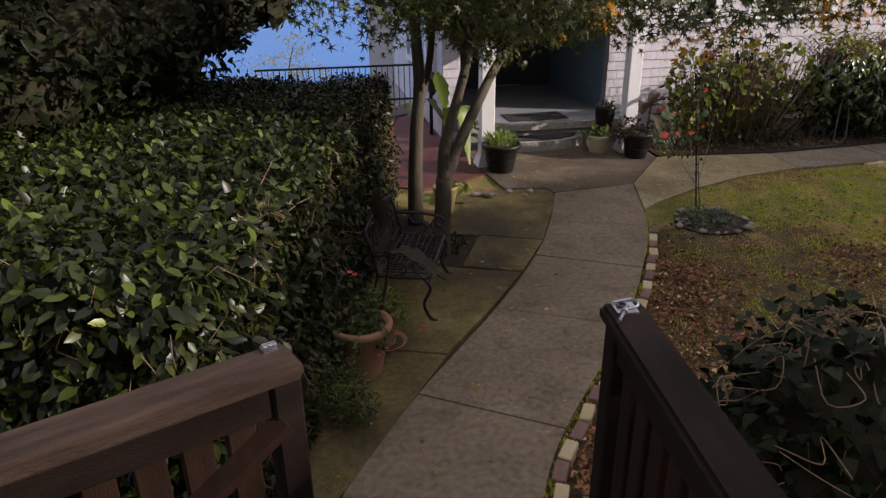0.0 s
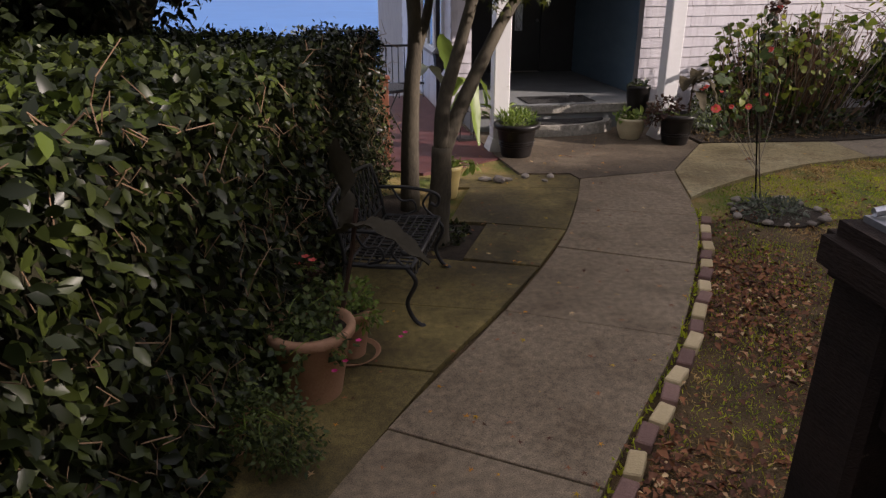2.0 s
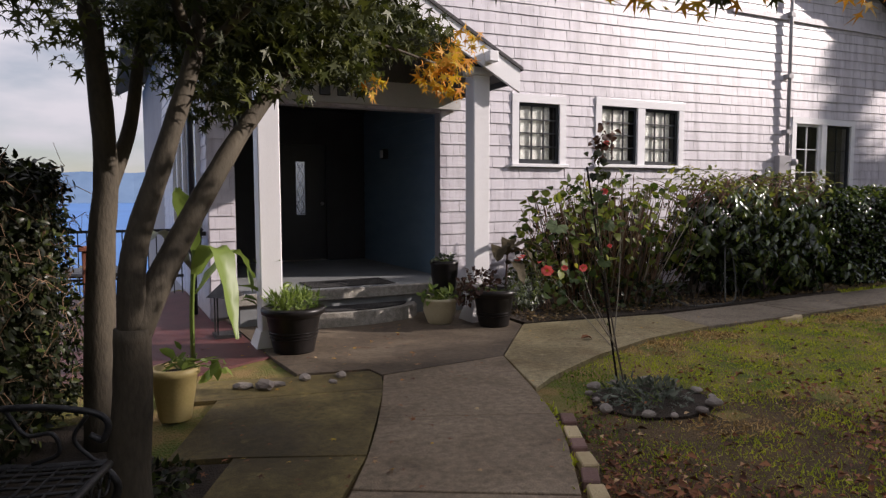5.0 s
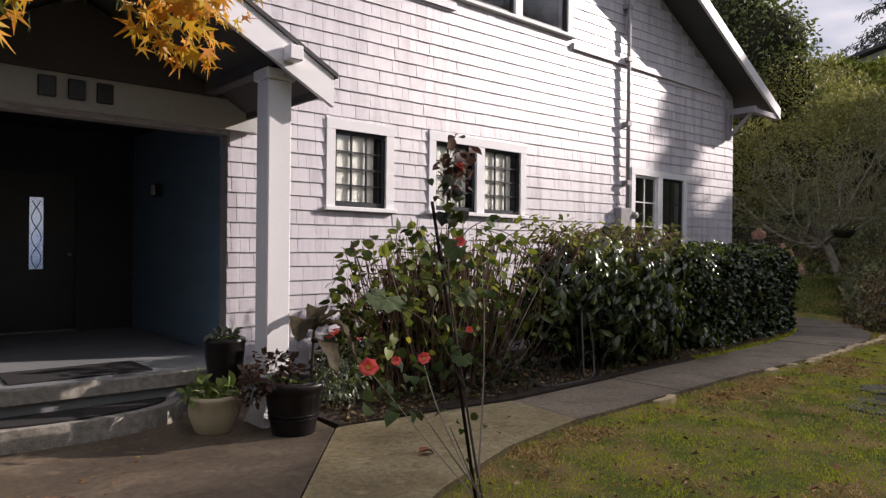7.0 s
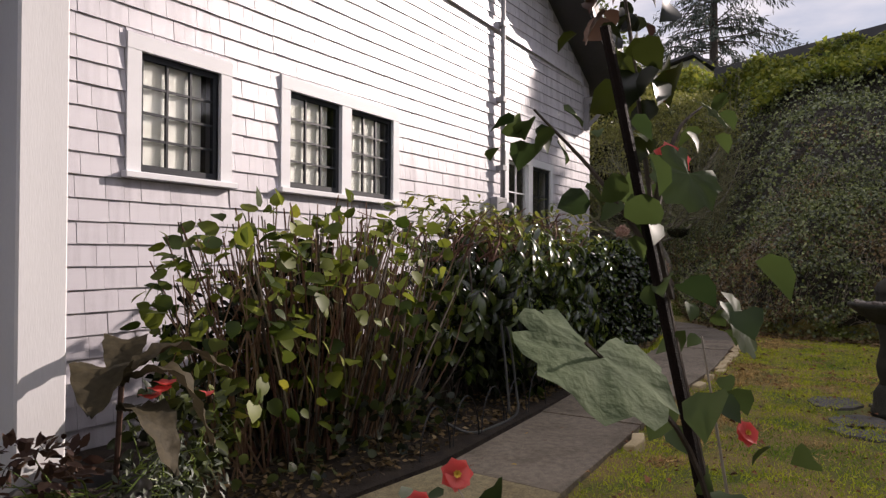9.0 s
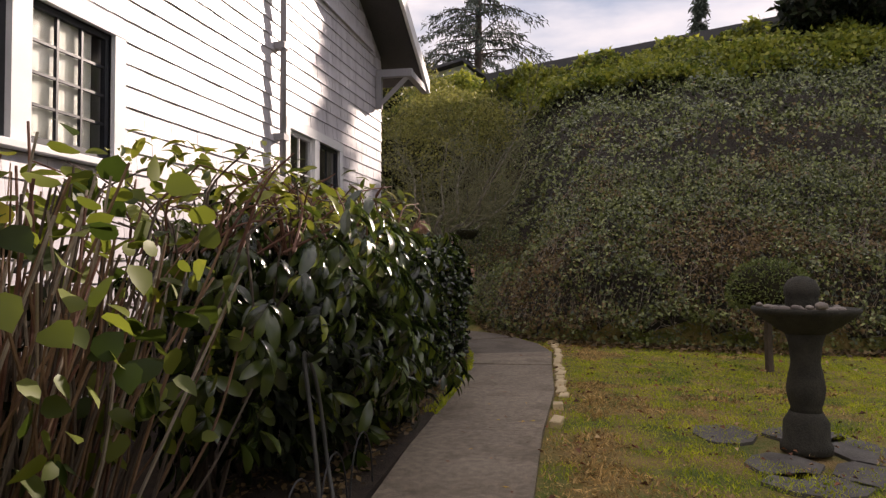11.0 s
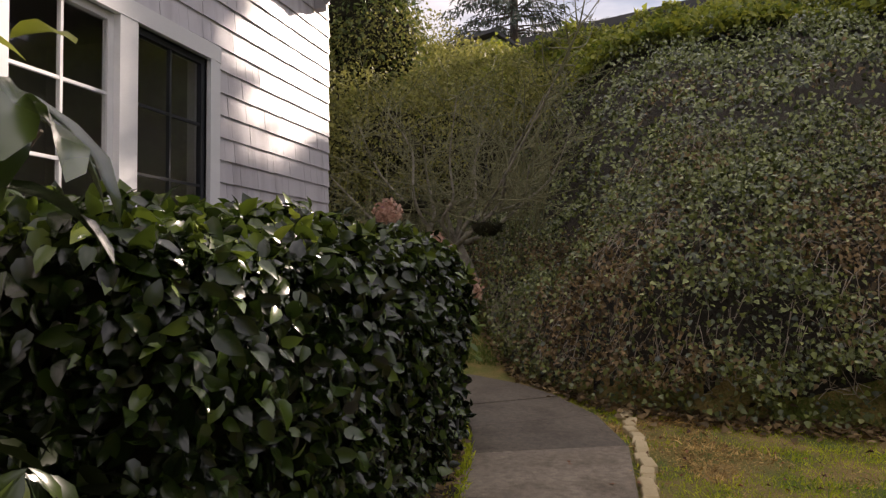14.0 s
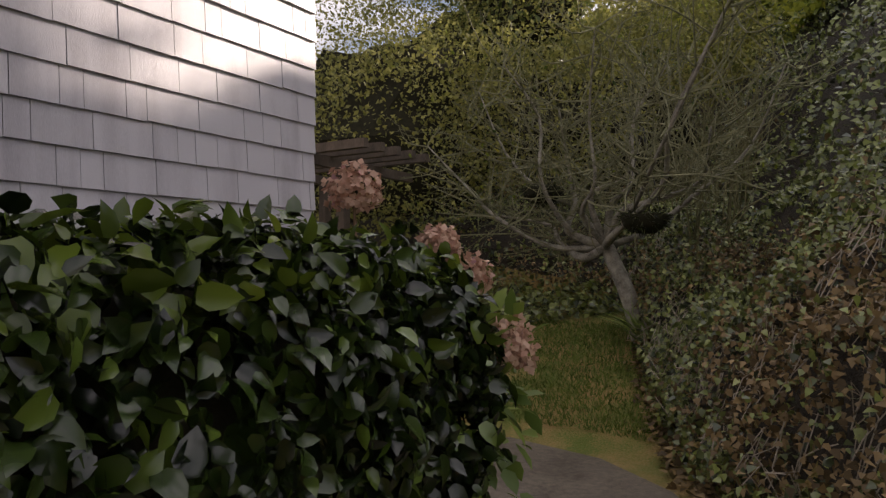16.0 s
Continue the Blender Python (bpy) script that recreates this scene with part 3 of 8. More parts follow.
    rise = rise + 0.16 * lump(np.stack([np.ravel(x), np.ravel(y), 0 * np.ravel(x)], 1), 1.1, 3).reshape(np.shape(x)) * np.clip(d, 0, 1.5)
    far = 0.93 * (1 + (8.5 - np.clip(y, -10, 13)) * 0.0115)
    far = np.where(y > 13, np.interp(y, [13, 16], [0.88, 0.95]), far)
    near = np.interp(d, [4, 11], [1.0, 0.0])
    gully = np.interp(y, [9.2, 10.2, 10.8, 11.5, 12.5, 14.0, 16.0], [1.0, 0.76, 0.48, 0.36, 0.40, 0.72, 0.95])
    return h * (gully * near + far * (1 - near)) + rise


def ground_height(x, y):
    h = hill_height(x, y)
    drop = np.interp(y - 0.6 * np.minimum(x, 4.0), [15.5, 24, 60], [0, 4, 26])
    drop = np.where(x > 17, drop * np.interp(x, [17, 24], [1, 0]), drop)
    west = np.interp(-x, [7, 12, 40], [0, 2, 26])
    return h - np.maximum(drop, west) - 0.04


def build_ground():
    xs = np.concatenate([np.linspace(-400, -40, 10), np.linspace(-30, -3, 16), np.linspace(-2.5, 16, 80), np.linspace(16.1, 24, 60), np.linspace(24.5, 45, 26), np.linspace(60, 600, 10)])
    ys = np.concatenate([np.linspace(-400, -30, 10), np.linspace(-20, 2, 22), np.linspace(2.3, 14, 70), np.linspace(14.5, 60, 36), np.linspace(75, 120, 4)])
    gx, gy = np.meshgrid(xs, ys)
    gz = ground_height(gx, gy)
    p = np.stack([gx.ravel(), gy.ravel(), np.zeros(gx.size)], 1)
    gz = gz.ravel() + 0.018 * lump(p, 2.1) + 0.012 * lump(p, 5.3, 3)
    nx = len(xs)
    verts = np.stack([gx.ravel(), gy.ravel(), gz], 1)
    faces = [(j * nx + i, j * nx + i + 1, (j + 1) * nx + i + 1, (j + 1) * nx + i) for j in range(len(ys) - 1) for i in range(nx - 1)]
    me = bpy.data.meshes.new("ground")
    me.from_pydata(verts.tolist(), [], faces)
    me.polygons.foreach_set("use_smooth", [True] * len(me.polygons))
    for mt in (M["grass"], M["leaf_mould"], M["worn_lawn"]):
        me.materials.append(mt)
    c = np.array([verts[list(f)].mean(axis=0) for f in faces])
    draw = np.random.default_rng(6).uniform(0, 1, len(c))
    wavy = 0.9 * lump(c, 0.8, 2) + 0.5 * lump(c, 2.1, 5) + 0.7 * (draw - 0.5)
    slot = np.where(c[:, 0] > toe(c[:, 1]) + 0.15, 1, np.where((c[:, 0] < 6.4 + wavy) & (c[:, 1] < 7.9 + 0.6 * wavy), 2, 0))
    me.polygons.foreach_set("material_index", slot.astype(np.int32))
    tagged(new("ground", me), "patchy moss and tan lawn rising to a bank", "lawn", kind="structure")


build_ground()
bm = bmesh.new()
prism(bm, [(-4200, -600), (4200, -600), (4200, 4200), (-4200, 4200)], -27, -25)
tagged(part("water", bm, M["water"]), "blue bay water below the garden", "sea", kind="structure")


def build_far_shore():
    bm = bmesh.new()
    prev = None
    for i in range(161):
        a = radians(-100 + 190 * i / 160)
        d = 3300
        x, y = d * math.sin(a), d * math.cos(a)
        h = min(max(118 - 2.0 * math.degrees(a), 70), 175) + 12 * math.sin(i * 0.37) + 5 * math.sin(i * 1.3)
        row = [bm.verts.new((x, y, -26)), bm.verts.new((x * 1.06, y * 1.06, max(h, 30))), bm.verts.new((x * 1.2, y * 1.2, -26))]
        if prev:
            for k in range(2):
                bm.faces.new((prev[k], row[k], row[k + 1], prev[k + 1]))
        prev = row
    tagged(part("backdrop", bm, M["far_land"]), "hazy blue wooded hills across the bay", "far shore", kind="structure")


build_far_shore()


# ---- walks ----
LEFT = [(-0.62, 3.62), (-0.26, 4.17), (0.39, 5.13), (1.34, 6.33), (2.10, 7.42), (2.62, 8.40), (3.05, 9.40)]
RIGHT = [(0.74, 3.35), (0.97, 3.90), (1.34, 4.50), (2.38, 5.76), (3.10, 6.85), (3.72, 7.95), (4.30, 9.54)]


def rim(pts, n=5):
    return [(p.x, p.y) for p in curve_pts([(x, y, 0) for x, y in pts], n)]


def inset(outline, d):
    cx = sum(p[0] for p in outline) / len(outline)
    cy = sum(p[1] for p in outline) / len(outline)
    return [(x + d * (cx - x) / max(math.hypot(cx - x, cy - y), 1e-6), y + d * (cy - y) / max(math.hypot(cx - x, cy - y), 1e-6)) for x, y in outline]


def slab(outline, mat, parent, z=0.0, gap=0.008, thick=0.1):
    bm = bmesh.new()
    prism(bm, inset(outline, gap), z - thick, z)
    top = [e for e in bm.edges if all(abs(v.co.z - z) < 1e-5 for v in e.verts)]
    bmesh.ops.bevel(bm, geom=top, offset=0.004, segments=1, affect="EDGES")
    return part("slab", bm, mat, parent)


def build_walks():
    walk_way = thing("pavement", "curving grey concrete garden path in cast slabs", "path", kind="structure")
    l, r = rim(LEFT, 6), rim(RIGHT, 6)
    for a in range(0, len(LEFT) - 1):
        sl = l[a * 6:a * 6 + 7]
        sr = r[a * 6:a * 6 + 7]
        slab(sl + sr[::-1], M["slab"], walk_way, z=(0.004, 0.0, 0.003, 0.0, 0.005, 0.002)[a])
    # mossy pads beside the bench, between the path and the hedge
    pads = [
        [(-0.62, 3.62), (-0.26, 4.17), (0.39, 5.13), (0.73, 5.64), (0.39, 5.77), (-0.4, 6.0), (-1.0, 3.8)],
        [(0.73, 5.64), (1.31, 6.35), (0.59, 6.59), (0.0, 6.75), (-0.4, 6.0), (0.39, 5.77)],
        [(1.31, 6.35), (1.83, 7.05), (1.07, 7.36), (0.35, 7.6), (0.0, 6.75), (0.59, 6.59)],
        [(1.83, 7.05), (2.34, 7.83), (1.64, 8.14), (1.24, 7.33)],
        [(2.34, 7.83), (2.62, 8.40), (2.93, 9.06), (1.72, 9.32), (1.29, 8.25), (1.64, 8.14)],
        [(2.93, 9.06), (3.05, 9.40), (3.02, 9.62), (2.4, 9.72), (1.5, 9.95), (1.36, 9.42), (1.72, 9.32)],
    ]
    for i, o in enumerate(pads):
        slab(o, M["slab_moss"], walk_way, z=(-0.009, -0.006, -0.011, -0.005, -0.004, -0.007)[i], gap=0.009)
    # the apron before the porch and the pale slabs on the way to the east
    slab([(3.05, 9.42), (4.30, 9.54), (5.30, 10.75), (5.36, 11.6), (4.6, 12.7), (2.3, 12.7), (2.36, 10.45), (2.42, 9.75), (3.02, 9.64)], M["slab_brown"], walk_way, z=0.001)
    slab([(4.30, 9.54), (3.95, 8.50), (4.25, 8.72), (5.06, 9.14), (6.03, 9.50), (7.10, 9.69), (7.17, 10.53), (5.42, 10.76), (5.30, 10.75)], M["slab_light"], walk_way, z=0.004)
    south = [(7.10, 9.69), (8.93, 9.74), (10.58, 9.78), (12.3, 9.76), (14.05, 9.86), (15.4, 9.92), (16.45, 10.2), (17.25, 10.62), (17.95, 11.15), (18.45, 11.8), (18.68, 12.7)]
    north = [(7.17, 10.53), (8.93, 10.60), (10.55, 10.70), (12.3, 10.84), (13.95, 10.93), (14.9, 11.02), (15.7, 11.2), (16.5, 11.55), (17.1, 12.2), (17.5, 12.8), (17.8, 13.5)]
    for i in range(len(south) - 1):
        slab([south[i], south[i + 1], north[i + 1], north[i]], M["slab_end" if i > 4 else "slab_walk"], walk_way, z=(0.0, 0.006, 0.002)[i % 3])
    bm = bmesh.new()
    prism(bm, [(2.36, 10.5), (2.3, 12.6), (2.14, 12.6), (2.14, 15.6), (-0.6, 15.6), (-0.3, 10.9), (1.3, 10.0)], -0.14, -0.008)
    tagged(part("deck_floor", bm, M["deck"]), "worn red-purple painted patio floor", "floor", kind="structure")
    bm = bmesh.new()
    prism(bm, [(1.06, 7.37), (1.24, 7.34), (1.62, 8.13), (1.30, 8.24), (0.95, 9.3), (0.5, 9.2), (0.4, 7.6)], -0.12, -0.03)
    tagged(part("planting_bed", bm, M["soil"]), "dark soil square round the maple trunk", "soil", kind="structure")
    bm = bmesh.new()
    prism(bm, [(5.35, 10.78), (7.17, 10.56), (10.6, 10.68), (13.95, 10.87), (16.0, 11.5), (16.2, 12.73), (5.30, 12.73), (5.38, 11.7)], -0.12, 0.015)
    tagged(part("planting_bed", bm, M["soil"]), "dark bark soil bed along the house wall", "soil", kind="structure")


build_walks()


def build_brick_edging():
    """Loose bricks in a row along the lawn side of the path, tan and brown by turns, then along the east walk."""
    edge = thing("brick_edging", "row of loose tan and brown bricks along the path", "edging")
    shapes = []
    for i in range(4):
        bm = bmesh.new()
        box(bm, -0.095, 0.095, -0.045, 0.045, -0.06, 0.028)
        for v in bm.verts:
            v.co += Vector((random.uniform(-0.006, 0.006), random.uniform(-0.005, 0.005), random.uniform(-0.004, 0.004)))
        bmesh.ops.bevel(bm, geom=bm.edges[:], offset=0.008, segments=1, affect="EDGES")
        bmesh.ops.recalc_face_normals(bm, faces=bm.faces)
        me = bpy.data.meshes.new("brick")
        bm.to_mesh(me)
        bm.free()
        shapes.append(me)
    dark = []
    for me in shapes:
        me.materials.append(M["brick_tan"])
        d = me.copy()
        d.materials.clear()
        d.materials.append(M["brick_dark"])
        dark.append(d)
    row = curve_pts([(x + 0.085 * 0.75, y - 0.085 * 0.55, 0) for x, y in RIGHT[:-1]], 40)
    run, last, i = 0.0, row[0], 0
    for p in row:
        run += (p - last).length
        if run >= 0.205:
            run = 0.0
            way = p - last
            ob = new("brick", (shapes if i % 2 == 0 else dark)[random.randrange(4)])
            ob.parent = edge
            ob.matrix_basis = pose(p.x + random.uniform(-0.012, 0.012), p.y + random.uniform(-0.012, 0.012), random.uniform(-0.012, 0.006), random.uniform(-4, 4), random.uniform(-4, 4), math.degrees(math.atan2(way.y, way.x)) + random.uniform(-7, 7))
            i += 1
        last = p
    for k in range(52):
        x = 8.2 + k * 0.165
        if x < 12 and random.random() < 0.55:
            continue
        y = np.interp(x, [7.1, 8.93, 10.58, 12.3, 14.05, 15.4, 16.5], [9.69, 9.74, 9.78, 9.76, 9.86, 9.90, 10.02]) - 0.075
        ob = new("brick", shapes[random.randrange(4)])
        ob.parent = edge
        ob.matrix_basis = pose(x, y + random.uniform(-0.02, 0.02), -0.02 + random.uniform(-0.012, 0.008), random.uniform(-5, 5), random.uniform(-5, 5), random.uniform(-14, 14))


build_brick_edging()

# ---- house ----
WY, WX0, WX1 = 12.77, 2.16, 16.27
PITCH = 0.4936
RIDGE_X = 9.22


def roof_z(x):
    return 4.34 + PITCH * (16.99 - RIDGE_X - abs(x - RIDGE_X))


HOLES = [(6.52, 7.25, 1.95, 2.845), (8.05, 9.68, 1.97, 2.88), (12.64, 14.26, 1.42, 2.81), (8.48, 10.74, 4.85, 6.1), (2.47, 5.24, 0.0, 2.62)]


def wall_mesh():
    bm = bmesh.new()
    xs = sorted({WX0, WX1, RIDGE_X, *[h[0] for h in HOLES], *[h[1] for h in HOLES]})
    for a, b in zip(xs, xs[1:]):
        cuts = sorted([(h[2], h[3]) for h in HOLES if h[0] <= a + 1e-6 and h[1] >= b - 1e-6])
        z = -0.1
        for c0, c1 in cuts:
            if c0 > z:
                box(bm, a, b, WY, WY + 0.16, z, c0)
            z = c1
        vs = box(bm, a, b, WY, WY + 0.16, z, 9)
        for v in vs[4:]:
            v.co.z = roof_z(v.co.x) + 0.02
    return bm


wall = part("wall_south", wall_mesh(), M["backing"])
tagged(wall, "gable wall of pale lavender-grey painted shingles", "wall", kind="structure")
tagged(part("wall_west", boxed(WX0, WX0 + 0.16, WY + 0.16, 26, -3, 4.5), M["backing"]), "pale grey shingled side wall", "wall", kind="structure")
tagged(part("wall_east", boxed(WX1 - 0.16, WX1, WY + 0.16, 26, -0.6, 4.5), M["shingle_rest"]), "pale grey shingled side wall", "wall", kind="structure")
# unseen opening added so that sky brightens the porch glass from the camera
bm = bmesh.new()
box(bm, WX0, 2.7, 26, 26.16, -3, 4.5)
box(bm, 8.4, WX1, 26, 26.16, -3, 4.5)
box(bm, 2.7, 8.4, 26, 26.16, -3, 0.9)
box(bm, 2.7, 8.4, 26, 26.16, 2.8, 4.5)
tagged(part("wall_north", bm, M["shingle_rest"]), "pale grey back wall with an opening added to light the door glass", "wall", kind="structure")


def course_z(n, x):
    """The foot of the n-th course at x; its slight climb towards the east fits the camera view."""
    e = x - 5.7
    return 2.044 + 0.0088 * e + (n - 13) * (0.157 + 0.0008 * e)


SHINGLE_QUADS = [(0, 1, 3, 2), (2, 3, 7, 6), (0, 2, 6, 4), (1, 5, 7, 3), (4, 6, 7, 5), (0, 4, 5, 1)]


def shingle_form(w, h, butt=0.02):
    """A tapered shingle: thick at its foot, thin at its head."""
    return [(0, 0, 0), (w, 0, 0), (0, -butt, 0), (w, -butt, 0), (0, 0, h), (w, 0, h), (0, -0.003, h), (w, -0.003, h)]


def build_shingles():
    near_meshes = {}
    lists_v, lists_f = [], []
    made = 0
    rng = random.Random(5)
    casing = 0.115

    def joined(x, y, z, w, h, west=False):
        base = len(lists_v)
        for vx, vy, vz in shingle_form(w, h):
            lists_v.append((x + vy, y + vx, z + vz) if west else (x + vx, y + vy, z + vz))
        lists_f.extend(tuple(base + i for i in q) for q in SHINGLE_QUADS)
    for n in range(0, 54):
        x = WX0 - rng.uniform(0, 0.1)
        while x < WX1:
            w = rng.choice((0.10, 0.13, 0.16, 0.19, 0.22, 0.25, 0.28))
            x0, x1 = max(x, WX0), min(x + w, WX1)
            x += w
            mid = (x0 + x1) / 2
            z = course_z(n, mid)
            step = course_z(n + 1, mid) - z
            if z < -0.02 or z + step > roof_z(mid) - 0.02:
                continue
            pieces = [(x0, x1, z, z + step + 0.03)]
            for h in HOLES:
                grow = casing if h[2] > 0.5 else 0.0
                lo, hi, zl, zh = h[0] - grow, h[1] + grow, h[2] - (0.06 if grow else 0), h[3] + grow
                cut = []
                for a, b, c, d in pieces:
                    if b <= lo or a >= hi or d - 0.03 <= zl or c >= zh:
                        cut.append((a, b, c, d))
                        continue
                    if a < lo - 0.02:
                        cut.append((a, lo, c, d))
                    if b > hi + 0.02:
                        cut.append((hi, b, c, d))
                    a2, b2 = max(a, lo), min(b, hi)
                    if zh + 0.02 < d - 0.03 and c < zh:
                        cut.append((a2, b2, zh + 0.002, d))
                    elif c < zl - 0.02:
                        cut.append((a2, b2, c, zl))
                pieces = cut
            for a, b, c, d in pieces:
                if b - a < 0.02 or d - c < 0.02:
                    continue
                dz = rng.choice((0, 0, rng.uniform(-0.003, 0.003)))
                tilt = rng.uniform(-0.0015, 0.0015)
                whole = abs((b - a) - w) < 1e-6 and abs(d - c - step - 0.03) < 1e-6
                if 5.4 < a < 9.75 and 1.0 < z < 3.0 and made < 300 and whole:
                    key = round(w, 2)
                    if key not in near_meshes:
                        me = bpy.data.meshes.new("shingle")
                        me.from_pydata(shingle_form(w - 0.0035, 0.19), [], SHINGLE_QUADS)
                        me.materials.append(M["shingle"])
                        near_meshes[key] = me
                    ob = new("shingle", near_meshes[key])
                    ob.parent = wall
                    ob.location = (a, WY - 0.002 + tilt, c + dz)
                    made += 1
                else:
                    joined(a, WY - 0.002 + tilt, c + dz, b - a - 0.0035, d - c)
    # the near part of the west face
    z = 0.005
    while z < 4.3:
        y = WY
        while y < 19:
            w = rng.choice((0.13, 0.16, 0.19, 0.22, 0.25))
            if not (0.9 < z + 0.1 < 2.7 and 13.25 < y < 16.6):
                joined(WX0 - 0.002, y, z, w - 0.0035, 0.2, True)
            y += w
        z += 0.16
    me = bpy.data.meshes.new("shingles")
    me.from_pydata(lists_v, [], lists_f)
    me.materials.append(M["shingle_rest"])
    ob = new("shingles", me)
    ob.parent = wall
    ob["kind"] = "stuff"


def sash(parent, x0, x1, z0, z1, cols, rows, y, mat):
    """A glazed sash: its frame, its bars and one pane for each light."""
    f = 0.045
    bm = bmesh.new()
    box(bm, x0, x0 + f, y, y + 0.04, z0, z1)
    box(bm, x1 - f, x1, y, y + 0.04, z0, z1)
    box(bm, x0 + f, x1 - f, y, y + 0.04, z1 - f, z1)
    box(bm, x0 + f, x1 - f, y, y + 0.04, z0, z0 + f * 1.4)
    fr = part("sash", bm, mat, parent)
    ax0, ax1, az0, az1 = x0 + f, x1 - f, z0 + f * 1.4, z1 - f
    for i in range(1, cols):
        x = ax0 + (ax1 - ax0) * i / cols
        part("glazing_bar", boxed(x - 0.009, x + 0.009, y + 0.006, y + 0.034, az0, az1), mat, fr)
    for j in range(1, rows):
        z = az0 + (az1 - az0) * j / rows
        part("glazing_bar", boxed(ax0, ax1, y + 0.008, y + 0.032, z - 0.009, z + 0.009), mat, fr)
    pn = part("pane", boxed(ax0, ax1, y + 0.018, y + 0.022, az0, az1), M["glass"], fr)
    pn.visible_shadow = False


def window(number, x0, x1, z0, z1, lights, cols, rows, label, blind=0.0, upper=False, sash_mat=None):
    """A window in the south wall: white casing and sill, dark sashes, and a blind behind; x0 to z1 is the opening."""
    win = thing("window_%d" % number, label, "window", kind="structure")
    y0 = WY - 0.035
    c = 0.115
    bm = bmesh.new()
    box(bm, x0 - c, x0, y0, WY + 0.05, z0, z1)
    box(bm, x1, x1 + c, y0, WY + 0.05, z0, z1)
    box(bm, x0 - c, x1 + c, y0 - 0.003, WY + 0.05, z1, z1 + c)
    w = (x1 - x0) / lights
    for i in range(1, lights):
        box(bm, x0 + w * i - 0.075, x0 + w * i + 0.075, y0 + 0.002, WY + 0.05, z0, z1)
    part("casing", bm, M["trim"], win)
    bm = bmesh.new()
    box(bm, x0 - c - 0.03, x1 + c + 0.03, y0 - 0.045, WY + 0.06, z0 - 0.05, z0)
    bmesh.ops.bevel(bm, geom=bm.edges[:], offset=0.006, segments=1, affect="EDGES")
    part("sill", bm, M["trim"], win)
    bm = bmesh.new()
    box(bm, x0 - 0.002, x1 + 0.002, WY + 0.16, WY + 1.4, z0 - 0.3, z1 + 0.2)
    for fc in [f for f in bm.faces if all(abs(v.co.y - WY - 0.16) < 1e-4 for v in f.verts)]:
        bm.faces.remove(fc)
    part("recess", bm, M["room"], win)
    for i in range(lights):
        a = x0 + w * i + (0.075 if i else 0.0)
        b = x0 + w * (i + 1) - (0.075 if i < lights - 1 else 0.0)
        sash(win, a, b, z0, z1, cols, rows, WY + 0.012, M["trim"] if number == 3 and i == 0 else sash_mat or M["frame_dark"])
        if blind:
            part("blind", boxed(a + 0.03, b - 0.03 - (0.1 if blind < 1 else 0.0), WY + 0.06, WY + 0.064, z0 + (z1 - z0) * (0.08 if i == 0 else 0.02), z1 - 0.03), M["blind"], win, "pale drawn blind")
    return win


window(1, 6.52, 7.25, 1.95, 2.845, 1, 3, 4, "small dark-sashed window with white casing and drawn blind", 0.9)
window(2, 8.05, 9.68, 1.97, 2.88, 2, 3, 4, "paired dark-sashed window with white casing and blinds", 0.9)
window(3, 12.64, 14.26, 1.42, 2.81, 2, 2, 3, "paired black-sashed window above the clipped hedge", 0.0)
window(4, 8.48, 10.74, 4.85, 6.1, 2, 1, 1, "wide upper-floor window with white casing", 0.0, True)


def build_house_trim():
    bm = bmesh.new()
    box(bm, 6.2, 8.36, WY - 0.06, WY, 4.64, 4.74)
    box(bm, 10.86, 15.7, WY - 0.06, WY, 4.64, 4.74)
    tagged(part("trim", bm, M["shingle_rest"]), "thin belt board across the gable wall", "trim", kind="structure")
    bm = bmesh.new()
    # two roof planes
    for s in (-1, 1):
        x_e = RIDGE_X + s * 7.77
        for y0, y1, up0, up1 in ((12.15, 26.6, 0.10, 0.16),):
            zs = [roof_z(RIDGE_X), roof_z(x_e)]
            a = [bm.verts.new((RIDGE_X, y, zs[0] + u)) for u in (up0, up1) for y in (y0, y1)]
            b = [bm.verts.new((x_e, y, zs[1] + u)) for u in (up0, up1) for y in (y0, y1)]
            for f in ((a[0], a[1], b[1], b[0]), (a[2], b[2], b[3], a[3]), (b[0], b[1], b[3], b[2]), (a[0], b[0], b[2], a[2]), (a[1], a[3], b[3], b[1])):
                bm.faces.new(f)
    tagged(part("roof", bm, M["roof"]), "dark asphalt gable roof with deep eaves", "roof", kind="structure")
    bm = bmesh.new()
    for s in (-1, 1):
        x_e = RIDGE_X + s * 7.77
        q = [bm.verts.new((x, y, roof_z(x) + d)) for d in (0.06, 0.097) for x, y in ((RIDGE_X, 12.2), (x_e, 12.2), (x_e, 26.5), (RIDGE_X, 26.5))]
        for f in ((0, 1, 2, 3), (7, 6, 5, 4), (0, 4, 5, 1), (1, 5, 6, 2), (2, 6, 7, 3), (3, 7, 4, 0)):
            bm.faces.new([q[i] for i in f])
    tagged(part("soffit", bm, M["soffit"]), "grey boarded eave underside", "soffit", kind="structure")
    rake = thing("rake_board", "white painted rake boards of the gable roof", "fascia", kind="structure")
    for s in (-1, 1):
        x_e = RIDGE_X + s * 7.8
        bm = bmesh.new()
        q = [bm.verts.new((x, y, roof_z(x) + d)) for y in (12.10, 12.15) for x, d in ((RIDGE_X, -0.06), (x_e, -0.06), (x_e, 0.17), (RIDGE_X, 0.17))]
        for f in ((0, 1, 2, 3), (7, 6, 5, 4), (0, 4, 5, 1), (1, 5, 6, 2), (2, 6, 7, 3), (3, 7, 4, 0)):
            bm.faces.new([q[i] for i in f])
        part("board", bm, M["trim"], rake)
    # knee bracket under the east eave
